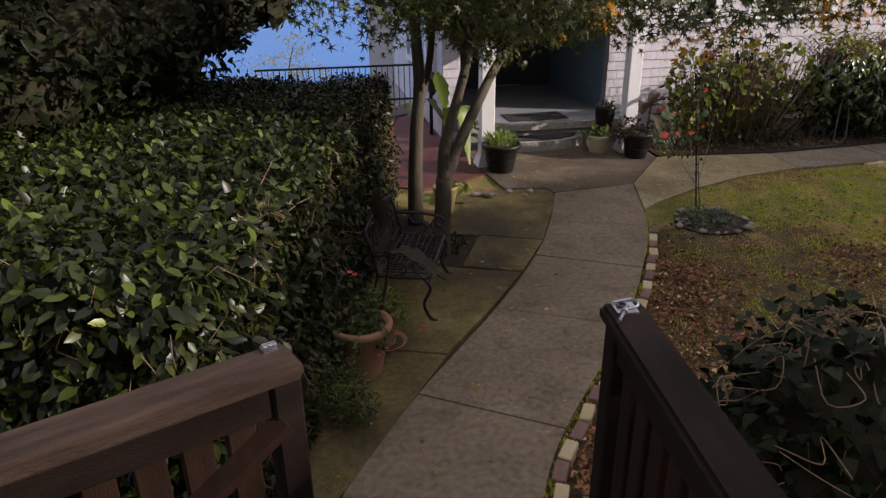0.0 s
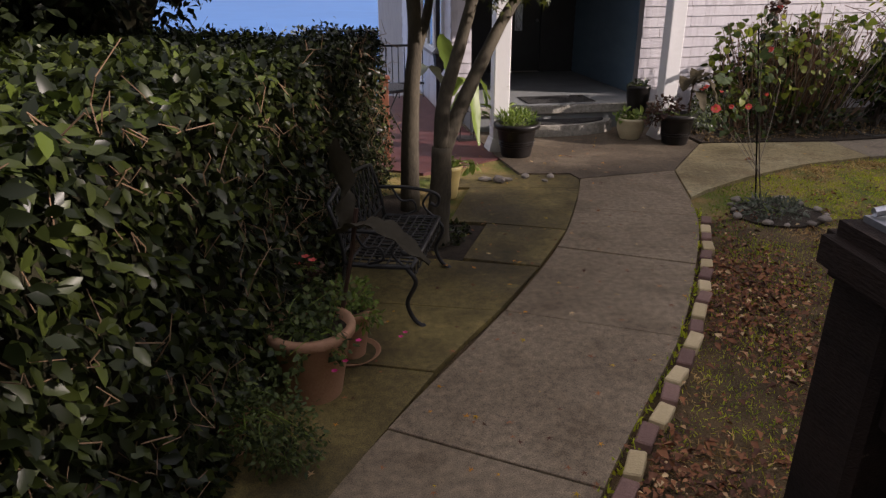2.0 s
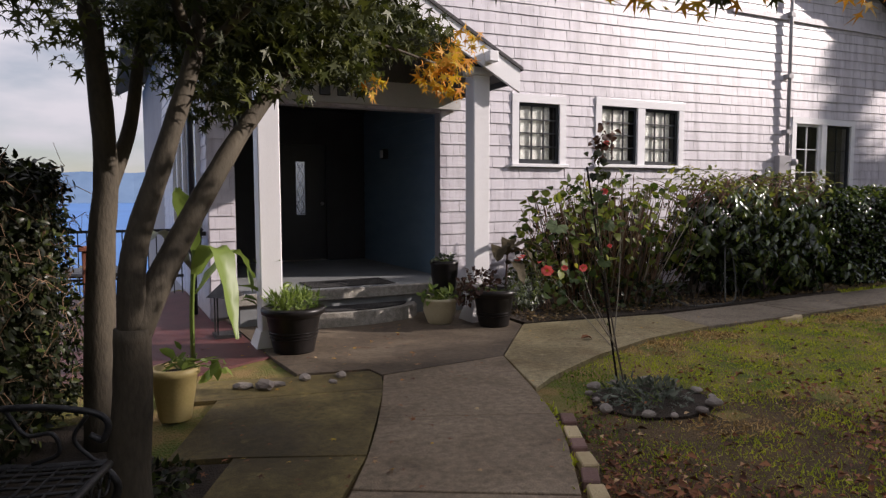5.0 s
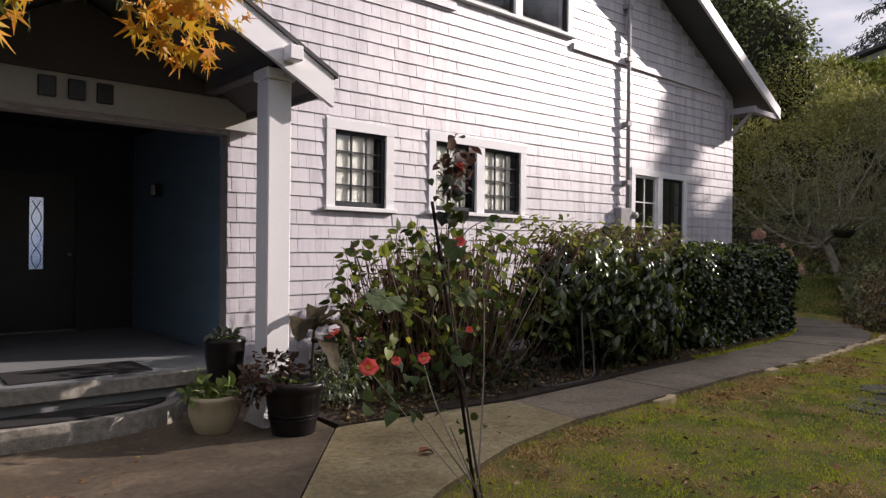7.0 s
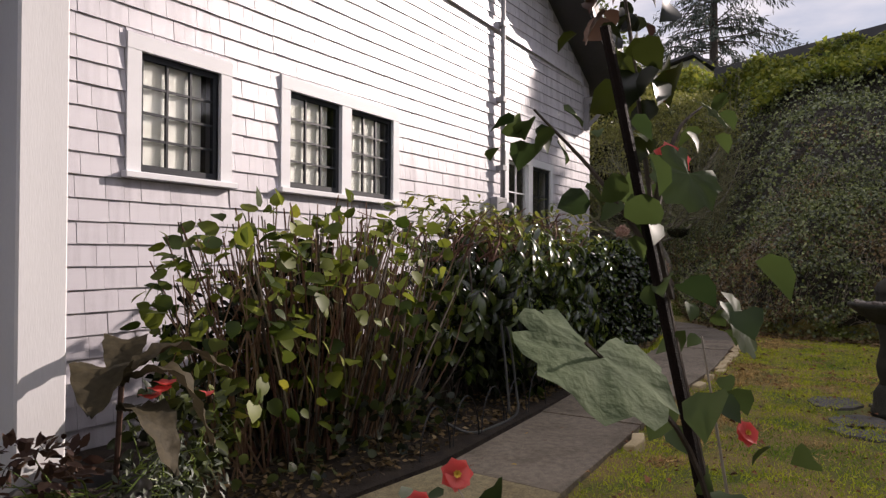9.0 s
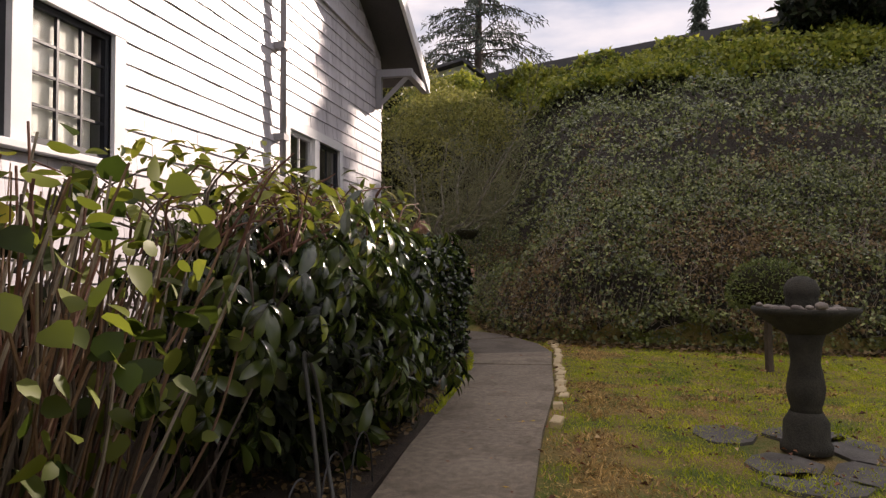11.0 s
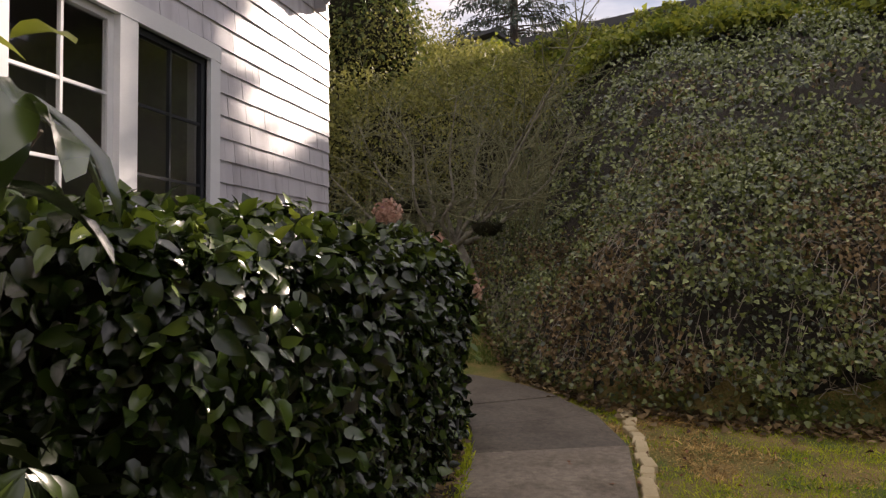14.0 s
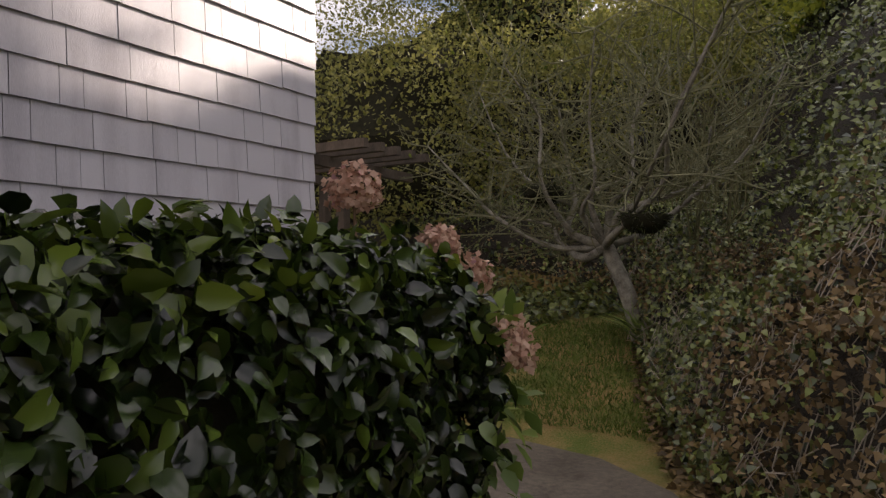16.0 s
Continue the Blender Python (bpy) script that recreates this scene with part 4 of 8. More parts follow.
    br = thing("eave_bracket", "grey timber knee bracket under the eave", "bracket")
    part("arm", boxed(15.9, 16.0, 12.14, WY - 0.03, 4.28, 4.40), M["pipe"], br)
    part("upright", boxed(15.9, 16.0, WY - 0.12, WY - 0.03, 3.78, 4.28), M["pipe"], br)
    bm = bmesh.new()
    tube(bm, [(15.95, WY - 0.10, 3.86), (15.95, 12.2, 4.3)], 0.05, 4)
    part("brace", bm, M["pipe"], br)
    # look-out beam along the wall under the eave
    part("purlin", boxed(15.85, 17.0, 12.13, 12.23, 4.26, 4.36), M["pipe"], br)
    pipe = thing("service_mast", "thin grey conduit running up the shingled wall", "conduit")
    bm = bmesh.new()
    tube(bm, [(12.3, WY - 0.1, 2.0), (12.3, WY - 0.1, 6.4)], 0.035, 10)
    part("pipe", bm, M["pipe"], pipe, smooth=True)
    for z in (2.6, 3.6, 4.7, 5.6):
        part("strap", boxed(12.24, 12.36, WY - 0.14, WY - 0.015, z, z + 0.07), M["pipe"], pipe)
    meter = thing("electric_meter", "round grey electric meter on a grey box", "meter")
    part("box", boxed(12.05, 12.38, WY - 0.14, WY - 0.02, 1.86, 2.2, bevel=0.012), M["pipe"], meter)
    bm = bmesh.new()
    lathe([(0, 0), (0.065, 0), (0.065, 0.045), (0.055, 0.08), (0, 0.095)], seg=20, bm=bm)
    bmesh.ops.transform(bm, matrix=Matrix.Translation((12.46, WY - 0.1, 2.08)) @ Matrix.Rotation(radians(90), 4, "X"), verts=bm.verts)
    part("dial", bm, M["pipe"], meter, smooth=True)


build_house_trim()


def build_porch():
    floor = thing("porch", "grey painted porch floor with a concrete edge", "porch floor", kind="structure")
    part("floor_slab", boxed(2.35, 5.24, 12.05, 15.8, -0.05, 0.36, bevel=0.02), M["porch_floor"], floor)
    part("edge", boxed(2.32, 5.30, 12.0, 12.06, 0.24, 0.372, bevel=0.012), M["step"], floor)
    part("side_wall", boxed(5.24, 5.40, WY + 0.16, 15.96, -0.05, 2.95), M["porch_blue"], floor, "slate-blue shingled side wall")
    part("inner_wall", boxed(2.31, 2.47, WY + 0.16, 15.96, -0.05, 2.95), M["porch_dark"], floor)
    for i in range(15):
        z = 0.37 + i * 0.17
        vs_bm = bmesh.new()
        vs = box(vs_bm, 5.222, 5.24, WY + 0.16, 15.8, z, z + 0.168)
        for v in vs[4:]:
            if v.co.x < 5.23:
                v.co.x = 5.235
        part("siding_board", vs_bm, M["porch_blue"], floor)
    back = thing("wall_porch", "near-black back wall of the porch", "wall", kind="structure")
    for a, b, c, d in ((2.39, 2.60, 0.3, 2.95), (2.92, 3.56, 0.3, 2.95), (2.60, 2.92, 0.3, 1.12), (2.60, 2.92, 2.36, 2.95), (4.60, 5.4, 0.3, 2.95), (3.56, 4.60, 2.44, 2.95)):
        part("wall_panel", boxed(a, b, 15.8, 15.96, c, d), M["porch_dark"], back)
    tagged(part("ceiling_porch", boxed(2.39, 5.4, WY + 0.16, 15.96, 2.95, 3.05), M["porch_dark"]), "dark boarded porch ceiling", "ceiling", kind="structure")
    door = thing("door_1", "black front door with a long leaded glass light", "door", kind="structure")
    bm = bmesh.new()
    for a, b, c, d in ((3.56, 3.64, 0.37, 2.36), (4.52, 4.60, 0.37, 2.36), (3.56, 4.60, 2.36, 2.44)):
        box(bm, a, b, 15.76, 15.90, c, d)
    part("door_frame", bm, M["porch_dark"], door)
    bm = bmesh.new()
    for a, b, c, d in ((3.645, 4.00, 0.38, 2.355), (4.16, 4.515, 0.38, 2.355), (4.00, 4.16, 0.38, 1.16), (4.00, 4.16, 2.07, 2.355)):
        box(bm, a, b, 15.82, 15.87, c, d)
    leaf = part("door_leaf", bm, M["frame_dark"], door)
    part("glass", boxed(4.00, 4.16, 15.84, 15.85, 1.16, 2.07), M["lead_glass"], leaf, "long frosted leaded glass")
    bm = bmesh.new()
    for s in (-1, 1):
        pts = [(4.08 + s * 0.055 * math.sin(k * 0.55), 15.832, 1.17 + k * 0.045) for k in range(20)]
        tube(bm, pts, 0.006, 5)
    part("leading", bm, M["iron"], leaf)
    bm = bmesh.new()
    lathe([(0, 0), (0.028, 0.005), (0.03, 0.03), (0.015, 0.045), (0.012, 0.07), (0, 0.07)], bm=bm, seg=14)
    bmesh.ops.transform(bm, matrix=Matrix.Translation((4.44, 15.75, 1.35)) @ Matrix.Rotation(radians(-90), 4, "X"), verts=bm.verts)
    part("knob", bm, M["steel"], leaf, smooth=True)
    side = thing("window_6", "narrow bright sidelight beside the front door", "window", kind="structure")
    bm = bmesh.new()
    for a, b, c, d in ((2.60, 2.635, 1.12, 2.36), (2.885, 2.92, 1.12, 2.36), (2.635, 2.885, 1.12, 1.16), (2.635, 2.885, 2.32, 2.36), (2.635, 2.885, 1.73, 1.77)):
        box(bm, a, b, 15.79, 15.9, c, d)
    fr = part("frame", bm, M["frame_dark"], side)
    for a, b in ((1.16, 1.73), (1.77, 2.32)):
        part("pane", boxed(2.635, 2.885, 15.84, 15.85, a, b), M["lead_glass"], fr)
    lamp = thing("wall_lamp", "small white-faced lamp on the blue porch wall", "lamp")
    part("body", boxed(5.13, 5.22, 14.62, 14.74, 2.08, 2.24, bevel=0.01), M["iron"], lamp)
    part("glass", boxed(5.11, 5.13, 14.635, 14.725, 2.1, 2.22), M["white"], lamp)
    # curved low step
    bm = bmesh.new()
    outline = [(3.56 + 0.95 * math.cos(a), 12.0 - 0.46 * math.sin(a)) for a in np.linspace(0, math.pi, 24)]
    prism(bm, outline, -0.02, 0.16)
    bmesh.ops.bevel(bm, geom=[e for e in bm.edges if all(v.co.z > 0.15 for v in e.verts)], offset=0.025, segments=3, affect="EDGES")
    tagged(part("round_step", bm, M["step"]), "low half-round pale concrete step", "step", kind="structure")
    bm = bmesh.new()
    outline = [(3.56 + 0.80 * math.cos(a), 11.97 - 0.35 * math.sin(a)) for a in np.linspace(0, math.pi, 24)]
    prism(bm, outline, 0.161, 0.176)
    tagged(part("doormat", bm, M["mat"]), "dark half-round fibre doormat on the step", "doormat")
    tagged(part("doormat", boxed(3.25, 4.35, 12.25, 12.85, 0.361, 0.374, bevel=0.004), M["mat"]), "dark rectangular doormat on the porch floor", "doormat")
    for name_x, cy, w in ((4.995, 11.27, 0.213), (2.48, 11.0, 0.213)):
        post = thing("porch_post", "square white-grey painted porch post", "post", "porch posts")
        part("shaft", boxed(name_x - w / 2, name_x + w / 2, cy - w / 2, cy + w / 2, 0.16, 2.86, bevel=0.01), M["post"], post)
        part("cap", boxed(name_x - w / 2 - 0.025, name_x + w / 2 + 0.025, cy - w / 2 - 0.025, cy + w / 2 + 0.025, 2.86, 2.95, bevel=0.01), M["post"], post)
        bm = bmesh.new()
        vs = box(bm, name_x - w / 2 - 0.06, name_x + w / 2 + 0.06, cy - w / 2 - 0.06, cy + w / 2 + 0.06, 0.0, 0.16)
        for v in vs[4:]:
            v.co.x += 0.05 if v.co.x < name_x else -0.05
            v.co.y += 0.05 if v.co.y < cy else -0.05
        part("base", bm, M["post"], post)
    # gable roof over the entrance
    cx, half, slope, z_e = 3.83, 1.58, 0.54, 2.80
    zr = z_e + half * slope
    roof = thing("porch_roof", "grey-white gabled porch roof with dark soffit", "porch roof", kind="structure")
    for s in (-1, 1):
        xe = cx + s * half
        bm = bmesh.new()
        q = [bm.verts.new((x, y, z + d)) for d in (0.13, 0.17) for x, y, z in ((cx, 10.98, zr), (xe + s * 0.03, 10.98, z_e - 0.015), (xe + s * 0.03, 12.75, z_e - 0.015), (cx, 12.75, zr))]
        for f in ((0, 1, 2, 3), (7, 6, 5, 4), (0, 4, 5, 1), (1, 5, 6, 2), (2, 6, 7, 3), (3, 7, 4, 0)):
            bm.faces.new([q[i] for i in f])
        part("roofing", bm, M["roof"], roof)
        bm = bmesh.new()
        q = [bm.verts.new((x, y, z + d)) for d in (0.04, 0.128) for x, y, z in ((cx, 11.05, zr), (xe - s * 0.02, 11.05, z_e), (xe - s * 0.02, 12.75, z_e), (cx, 12.75, zr))]
        for f in ((0, 1, 2, 3), (7, 6, 5, 4), (0, 4, 5, 1), (1, 5, 6, 2), (2, 6, 7, 3), (3, 7, 4, 0)):
            bm.faces.new([q[i] for i in f])
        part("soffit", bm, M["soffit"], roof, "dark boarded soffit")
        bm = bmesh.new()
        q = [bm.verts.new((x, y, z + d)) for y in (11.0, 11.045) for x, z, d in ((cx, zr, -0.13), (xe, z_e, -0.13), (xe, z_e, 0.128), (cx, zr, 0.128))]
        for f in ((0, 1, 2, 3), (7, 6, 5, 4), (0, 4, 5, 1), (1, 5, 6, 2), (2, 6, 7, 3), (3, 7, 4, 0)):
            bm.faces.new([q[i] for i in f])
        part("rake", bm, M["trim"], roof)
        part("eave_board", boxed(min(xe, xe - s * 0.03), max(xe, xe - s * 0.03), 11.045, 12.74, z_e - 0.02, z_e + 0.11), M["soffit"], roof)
        # only the outrigger end is white; its shaded length is coloured dark
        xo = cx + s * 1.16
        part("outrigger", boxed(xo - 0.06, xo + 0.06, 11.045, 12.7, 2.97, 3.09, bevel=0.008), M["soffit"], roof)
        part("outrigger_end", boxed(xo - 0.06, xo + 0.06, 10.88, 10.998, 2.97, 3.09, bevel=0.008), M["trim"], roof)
    # dark sheet put where the gable lies in shade
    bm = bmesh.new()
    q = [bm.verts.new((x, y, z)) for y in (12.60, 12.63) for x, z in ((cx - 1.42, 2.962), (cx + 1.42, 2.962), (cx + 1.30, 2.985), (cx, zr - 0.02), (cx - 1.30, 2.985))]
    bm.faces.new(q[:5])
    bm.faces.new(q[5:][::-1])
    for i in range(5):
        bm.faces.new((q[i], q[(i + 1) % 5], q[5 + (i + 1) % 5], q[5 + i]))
    part("gable_shade", bm, M["soffit"], roof, "dark board added for the shade in the gable")
    beam = thing("porch_beam", "pale grey header beam with dark number plates", "beam")
    part("board", boxed(2.3, 5.5, 12.64, 12.74, 2.66, 2.96), M["beam"], beam)
    for i in range(3):
        part("number", boxed(3.50 + i * 0.23, 3.64 + i * 0.23, 12.615, 12.64, 2.74, 2.92, bevel=0.008), M["number"], beam, "plain dark plate")
    bm = bmesh.new()
    tube(bm, [(2.02, 13.2, 0.0), (2.02, 13.2, 2.5), (1.98, 13.1, 2.68), (1.8, 12.9, 2.75)], 0.035, 10)
    spout = thing("downspout", "dark round downspout beside the west wall", "downspout")
    part("pipe", bm, M["frame_dark"], spout, smooth=True)
    wlan = thing("wall_lantern", "black lantern on the west wall", "lantern")
    bm = lathe([(0, 0), (0.05, 0.03), (0.08, 0.08), (0.1, 0.3), (0.12, 0.32), (0.05, 0.4), (0, 0.44)], at=(2.0, 12.95, 0.75), seg=8)
    part("body", bm, M["iron"], wlan)
    part("bracket", boxed(2.0, 2.14, 12.93, 12.97, 1.0, 1.05), M["iron"], wlan)


build_porch()


def build_west_windows():
    win = thing("window_5", "tall bank of sky-reflecting windows on the west wall", "window", kind="structure")
    for i in range(4):
        y = 13.3 + i * 0.82
        bm = bmesh.new()
        for a, b, c, d in ((y, y + 0.07, 0.95, 2.65), (y + 0.75, y + 0.82, 0.95, 2.65), (y + 0.07, y + 0.75, 0.95, 1.03), (y + 0.07, y + 0.75, 2.57, 2.65)):
            box(bm, 2.09, 2.16, a, b, c, d)
        fr = part("frame", bm, M["trim"], win)
        bm = bmesh.new()
        box(bm, 2.125, 2.135, y + 0.07, y + 0.75, 1.03, 2.57)
        part("pane", bm, M["glass"], fr)


build_west_windows()
build_shingles()


# ---- planting: hedges, shrubs, bank and trees ----
ROUND2 = (ROUND[0] * np.array([1, 0.74, 1.7]), ROUND[1])


def clip_hedge(name, label, a, b, depth, h0, h1, n, size, mat, mat_in, shape, seed, inner_ratio=0.35, rough=0.07, soft=0.16, top_mat=None, taper=0.0, shoots=0, lit_share=(0.42, 0.6), rise=0.35):
    """A clipped hedge whose front runs from a to b, with its body to the left of that line; h0 and h1 are its heights there."""
    hedge = thing(name, label, "hedge")
    a, b = np.array(a, float), np.array(b, float)
    u = b - a
    length = np.linalg.norm(u)
    u /= length
    v = np.array([-u[1], u[0]])

    rng = np.random.default_rng(seed)

    def rounded(s, w, z, r):
        """Points drawn to a block with rounded edges, and the way out there."""
        top = h0 + (h1 - h0) * s / length
        c = np.stack([np.clip(s, r, length - r), np.clip(w, r, depth - r), np.minimum(z, top - r)], 1)
        d = unit(np.stack([s, w, z], 1) - c + 1e-9)
        q = c + d * r
        return q, d

    def to_world(q, d):
        p = np.stack([a[0] + u[0] * q[:, 0] + v[0] * q[:, 1], a[1] + u[1] * q[:, 0] + v[1] * q[:, 1], q[:, 2]], 1)
        return p, np.stack([u[0] * d[:, 0] + v[0] * d[:, 1], u[1] * d[:, 0] + v[1] * d[:, 1], d[:, 2]], 1)
    # near-black body whose colour gives the shade in the gaps between leaves
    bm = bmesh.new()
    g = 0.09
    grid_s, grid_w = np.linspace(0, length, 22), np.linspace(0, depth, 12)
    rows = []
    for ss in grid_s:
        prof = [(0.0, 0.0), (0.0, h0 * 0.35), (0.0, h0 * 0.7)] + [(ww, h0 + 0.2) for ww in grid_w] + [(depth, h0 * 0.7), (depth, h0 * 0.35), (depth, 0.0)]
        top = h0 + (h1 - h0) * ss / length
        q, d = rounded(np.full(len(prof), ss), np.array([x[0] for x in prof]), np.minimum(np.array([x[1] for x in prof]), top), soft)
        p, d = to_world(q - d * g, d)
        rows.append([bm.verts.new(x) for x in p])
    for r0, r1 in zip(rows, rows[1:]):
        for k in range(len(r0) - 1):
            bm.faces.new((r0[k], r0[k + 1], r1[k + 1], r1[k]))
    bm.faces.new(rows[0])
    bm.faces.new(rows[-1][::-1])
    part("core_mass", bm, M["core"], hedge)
    areas = np.array([length * h0, length * depth, depth * h0, depth * h0])
    share = (areas / areas.sum() * n).astype(int)
    pos, nor = [], []
    for k, m in enumerate(share):
        s, w, z = rng.uniform(0, length, m), rng.uniform(0, depth, m), rng.uniform(0.02, 1, m) * h0
        if k == 0:
            w[:] = 0
        elif k == 1:
            z = h0 + (h1 - h0) * s / length
        elif k == 2:
            s[:] = length
        else:
            s[:] = 0
        p, nn = to_world(*rounded(s, w, z, soft))
        pos.append(p)
        nor.append(nn)
    pos, nor = np.concatenate(pos), np.concatenate(nor)
    bulge = lump(pos, 2.3, seed) * rough + lump(pos, 6.0, seed) * rough * 0.5 + rng.normal(0, rough * 0.45, len(pos))
    pos = pos + unit(nor) * bulge[:, None]
    m = len(pos)
    way = rng.normal(0, 0.7, (m, 3)) + unit(nor) * 0.4 + np.array([0, 0, -0.6])
    up = unit(nor) + rng.normal(0, 0.55, (m, 3)) + np.array([0, 0, rise])
    along = np.clip(((pos[:, 0] - a[0]) * u[0] + (pos[:, 1] - a[1]) * u[1]) / length, 0, 1)
    sz = size * rng.uniform(0.6, 1.3, m) * (1 + taper * (0.5 - along))
    # with taper, dark recessed leaves increase towards the far end, for shade there
    recessed = rng.uniform(0, 1, m) < inner_ratio + (0.5 * np.clip((along - 0.35) / 0.35, 0, 1) if taper else 0)
    i, j = np.flatnonzero(~recessed), np.flatnonzero(recessed)
    # up-facing leaves take the lighter colour, as if lit from above
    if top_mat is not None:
        toplit = (nor[i, 2] > 0.6) & (rng.uniform(0, 1, len(i)) < lit_share[0] - lit_share[1] * along[i])
        leaves("young_leaves", pos[i][toplit], way[i][toplit], up[i][toplit], sz[i][toplit] * 1.05, shape, top_mat, hedge, "top leaves coloured yellow-green as if lit from above")
        i = i[~toplit]
    leaves("leaves", pos[i], way[i], up[i], sz[i], shape, mat, hedge)
    leaves("inner_leaves", pos[j] - unit(nor[j]) * 0.05, way[j], up[j], sz[j], OVAL_FAR if shape is OVAL else shape, mat_in, hedge)
    # bare shoots that show among the leaves of the faces
    bm = bmesh.new()
    for k in rng.choice(len(pos), shoots, replace=False) if shoots else ():
        if nor[k, 2] > 0.7:
            continue
        p0 = Vector(pos[k]) + Vector(nor[k]) * 0.015
        pts = [p0]
        for _ in range(3):
            pts.append(pts[-1] + Vector((rng.normal(0, 0.05), rng.normal(0, 0.05), rng.uniform(-0.09, 0.12))))
        tube(bm, pts, [0.003, 0.0028, 0.0024, 0.0018], 4)
    if shoots:
        part("shoot_tangle", bm, M["twig"], hedge)["kind"] = "stuff"
    return hedge


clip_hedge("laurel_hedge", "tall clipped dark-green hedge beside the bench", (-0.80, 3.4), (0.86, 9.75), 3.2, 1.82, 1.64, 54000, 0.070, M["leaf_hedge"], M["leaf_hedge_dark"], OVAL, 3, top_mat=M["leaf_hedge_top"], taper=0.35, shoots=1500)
clip_hedge("camellia_hedge", "clipped glossy camellia hedge under the window", (11.55, 10.95), (15.66, 11.22), 1.4, 1.49, 1.52, 21000, 0.074, M["leaf_camellia"], M["leaf_camellia"], ROUND2, 5, rough=0.07, inner_ratio=0.3, soft=0.34, top_mat=M["leaf_camellia_top"], lit_share=(0.6, 0.0), rise=0.0)


def blob(center, radii, n, rng, inner=0.55):
    """Points in a rounded mass, most of them near its outside."""
    d = unit(rng.normal(0, 1, (n, 3)))
    r = rng.uniform(inner, 1.0, n) ** 0.6
    r *= 1 + 0.18 * lump(d * 2.0, 1.7, center[0])
    return np.array(center) + d * r[:, None] * np.array(radii), d


def stems(bm, base, tips, r0, r1, seg=5, bend=0.15):
    for t in tips:
        b = Vector(base) + Vector((random.uniform(-1, 1), random.uniform(-1, 1), 0)) * 0.12
        t = Vector(t)
        mid = b.lerp(t, 0.5) + Vector((random.uniform(-bend, bend), random.uniform(-bend, bend), random.uniform(0, bend)))
        tube(bm, curve_pts([b, mid, t], 4), [r0 + (r1 - r0) * k / 8 for k in range(9)], seg)


def stem_parts(parent, name, base, tips, r0, r1, mat, bend=0.15, spread=0.12):
    """Each stem of a shrub, from near its base to a tip, as a part of its own."""
    for t in tips:
        b = Vector(base) + Vector((random.uniform(-1, 1), random.uniform(-1, 1), 0)) * spread
        t = Vector(t)
        mid = b.lerp(t, 0.5) + Vector((random.uniform(-bend, bend), random.uniform(-bend, bend), random.uniform(0, bend)))
        bm = bmesh.new()
        tube(bm, curve_pts([b, mid, t], 4), [r0 + (r1 - r0) * k / 8 for k in range(9)], 5)
        part(name, bm, mat, parent)


def shrub(name, label, masses, n, size, shape, mat, seed, stem_mat, stem_r=0.012, droop=0.25, stem_count=14, up_bias=0.6, out=0.7, whorl=1, inner=0.55):
    """A loose shrub: stems from its foot and leaves, singly or in whorls, in several rounded masses."""
    rng = np.random.default_rng(seed)
    bush = thing(name, label, "shrub")
    pts, nor = [], []
    total = sum(m[1][0] * m[1][1] + m[1][0] * m[1][2] for m in masses)
    for c, r in masses:
        k = int(n / whorl * (r[0] * r[1] + r[0] * r[2]) / total)
        p, d = blob(c, r, k, rng, inner)
        pts.append(p)
        nor.append(d)
    pts, nor = np.concatenate(pts), np.concatenate(nor)
    keep = pts[:, 2] > 0.05
    pts, nor = pts[keep], nor[keep]
    if whorl > 1:
        k = len(pts)
        axis = unit(nor * 0.8 + np.array([0, 0, 0.55]) + rng.normal(0, 0.25, (k, 3)))
        e1 = unit(np.cross(axis, rng.normal(0, 1, (k, 3))))
        e2 = np.cross(axis, e1)
        P, W, U = [], [], []
        for q in range(whorl):
            a = q / whorl * 2 * math.pi + rng.uniform(-0.3, 0.3, k)
            ring = e1 * np.cos(a)[:, None] + e2 * np.sin(a)[:, None]
            P.append(pts + axis * rng.uniform(-0.035, 0.01, k)[:, None])
            W.append(ring + axis * rng.uniform(-0.35, 0.5, k)[:, None] + np.array([0, 0, -droop]))
            U.append(axis + rng.normal(0, 0.25, (k, 3)))
        pts, way, up = np.concatenate(P), np.concatenate(W), np.concatenate(U)
        m = len(pts)
    else:
        m = len(pts)
        way = nor * out + rng.normal(0, 0.6, (m, 3)) + np.array([0, 0, -droop])
        up = nor * 0.6 + rng.normal(0, 0.4, (m, 3)) + np.array([0, 0, up_bias])
    leaves("leaves", pts, way, up, size * rng.uniform(0.55, 1.25, m), shape, mat, bush)
    for c, r in masses:
        tips = []
        for _ in range(stem_count):
            d = Vector((random.gauss(0, 1), random.gauss(0, 1), abs(random.gauss(0, 1)) + 0.2)).normalized()
            tips.append((c[0] + d.x * r[0] * 0.92, c[1] + d.y * r[1] * 0.92, c[2] + d.z * r[2] * 0.95))
        stem_parts(bush, "stem", (c[0], c[1], 0.0), tips, stem_r, stem_r * 0.35, stem_mat)
    return bush


def build_bed_shrubs():
    rng = random.Random(17)
    h = shrub("hydrangea", "leggy hydrangea with yellowing leaves and brown stems",
              [((6.42, 11.5, 0.92), (0.62, 0.6, 0.78)), ((7.2, 11.4, 0.98), (0.7, 0.62, 0.74)), ((7.95, 11.5, 0.95), (0.55, 0.6, 0.7)), ((6.1, 11.3, 0.95), (0.35, 0.4, 0.6))],
              900, 0.108, ROUND, M["leaf_hydrangea"], 11, M["twig"], 0.007, 0.3, 10, inner=0.66)
    # inner and low leaves use darker laurel colours for shade in the clump
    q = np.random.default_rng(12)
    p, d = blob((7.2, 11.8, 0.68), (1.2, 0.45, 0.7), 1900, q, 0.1)
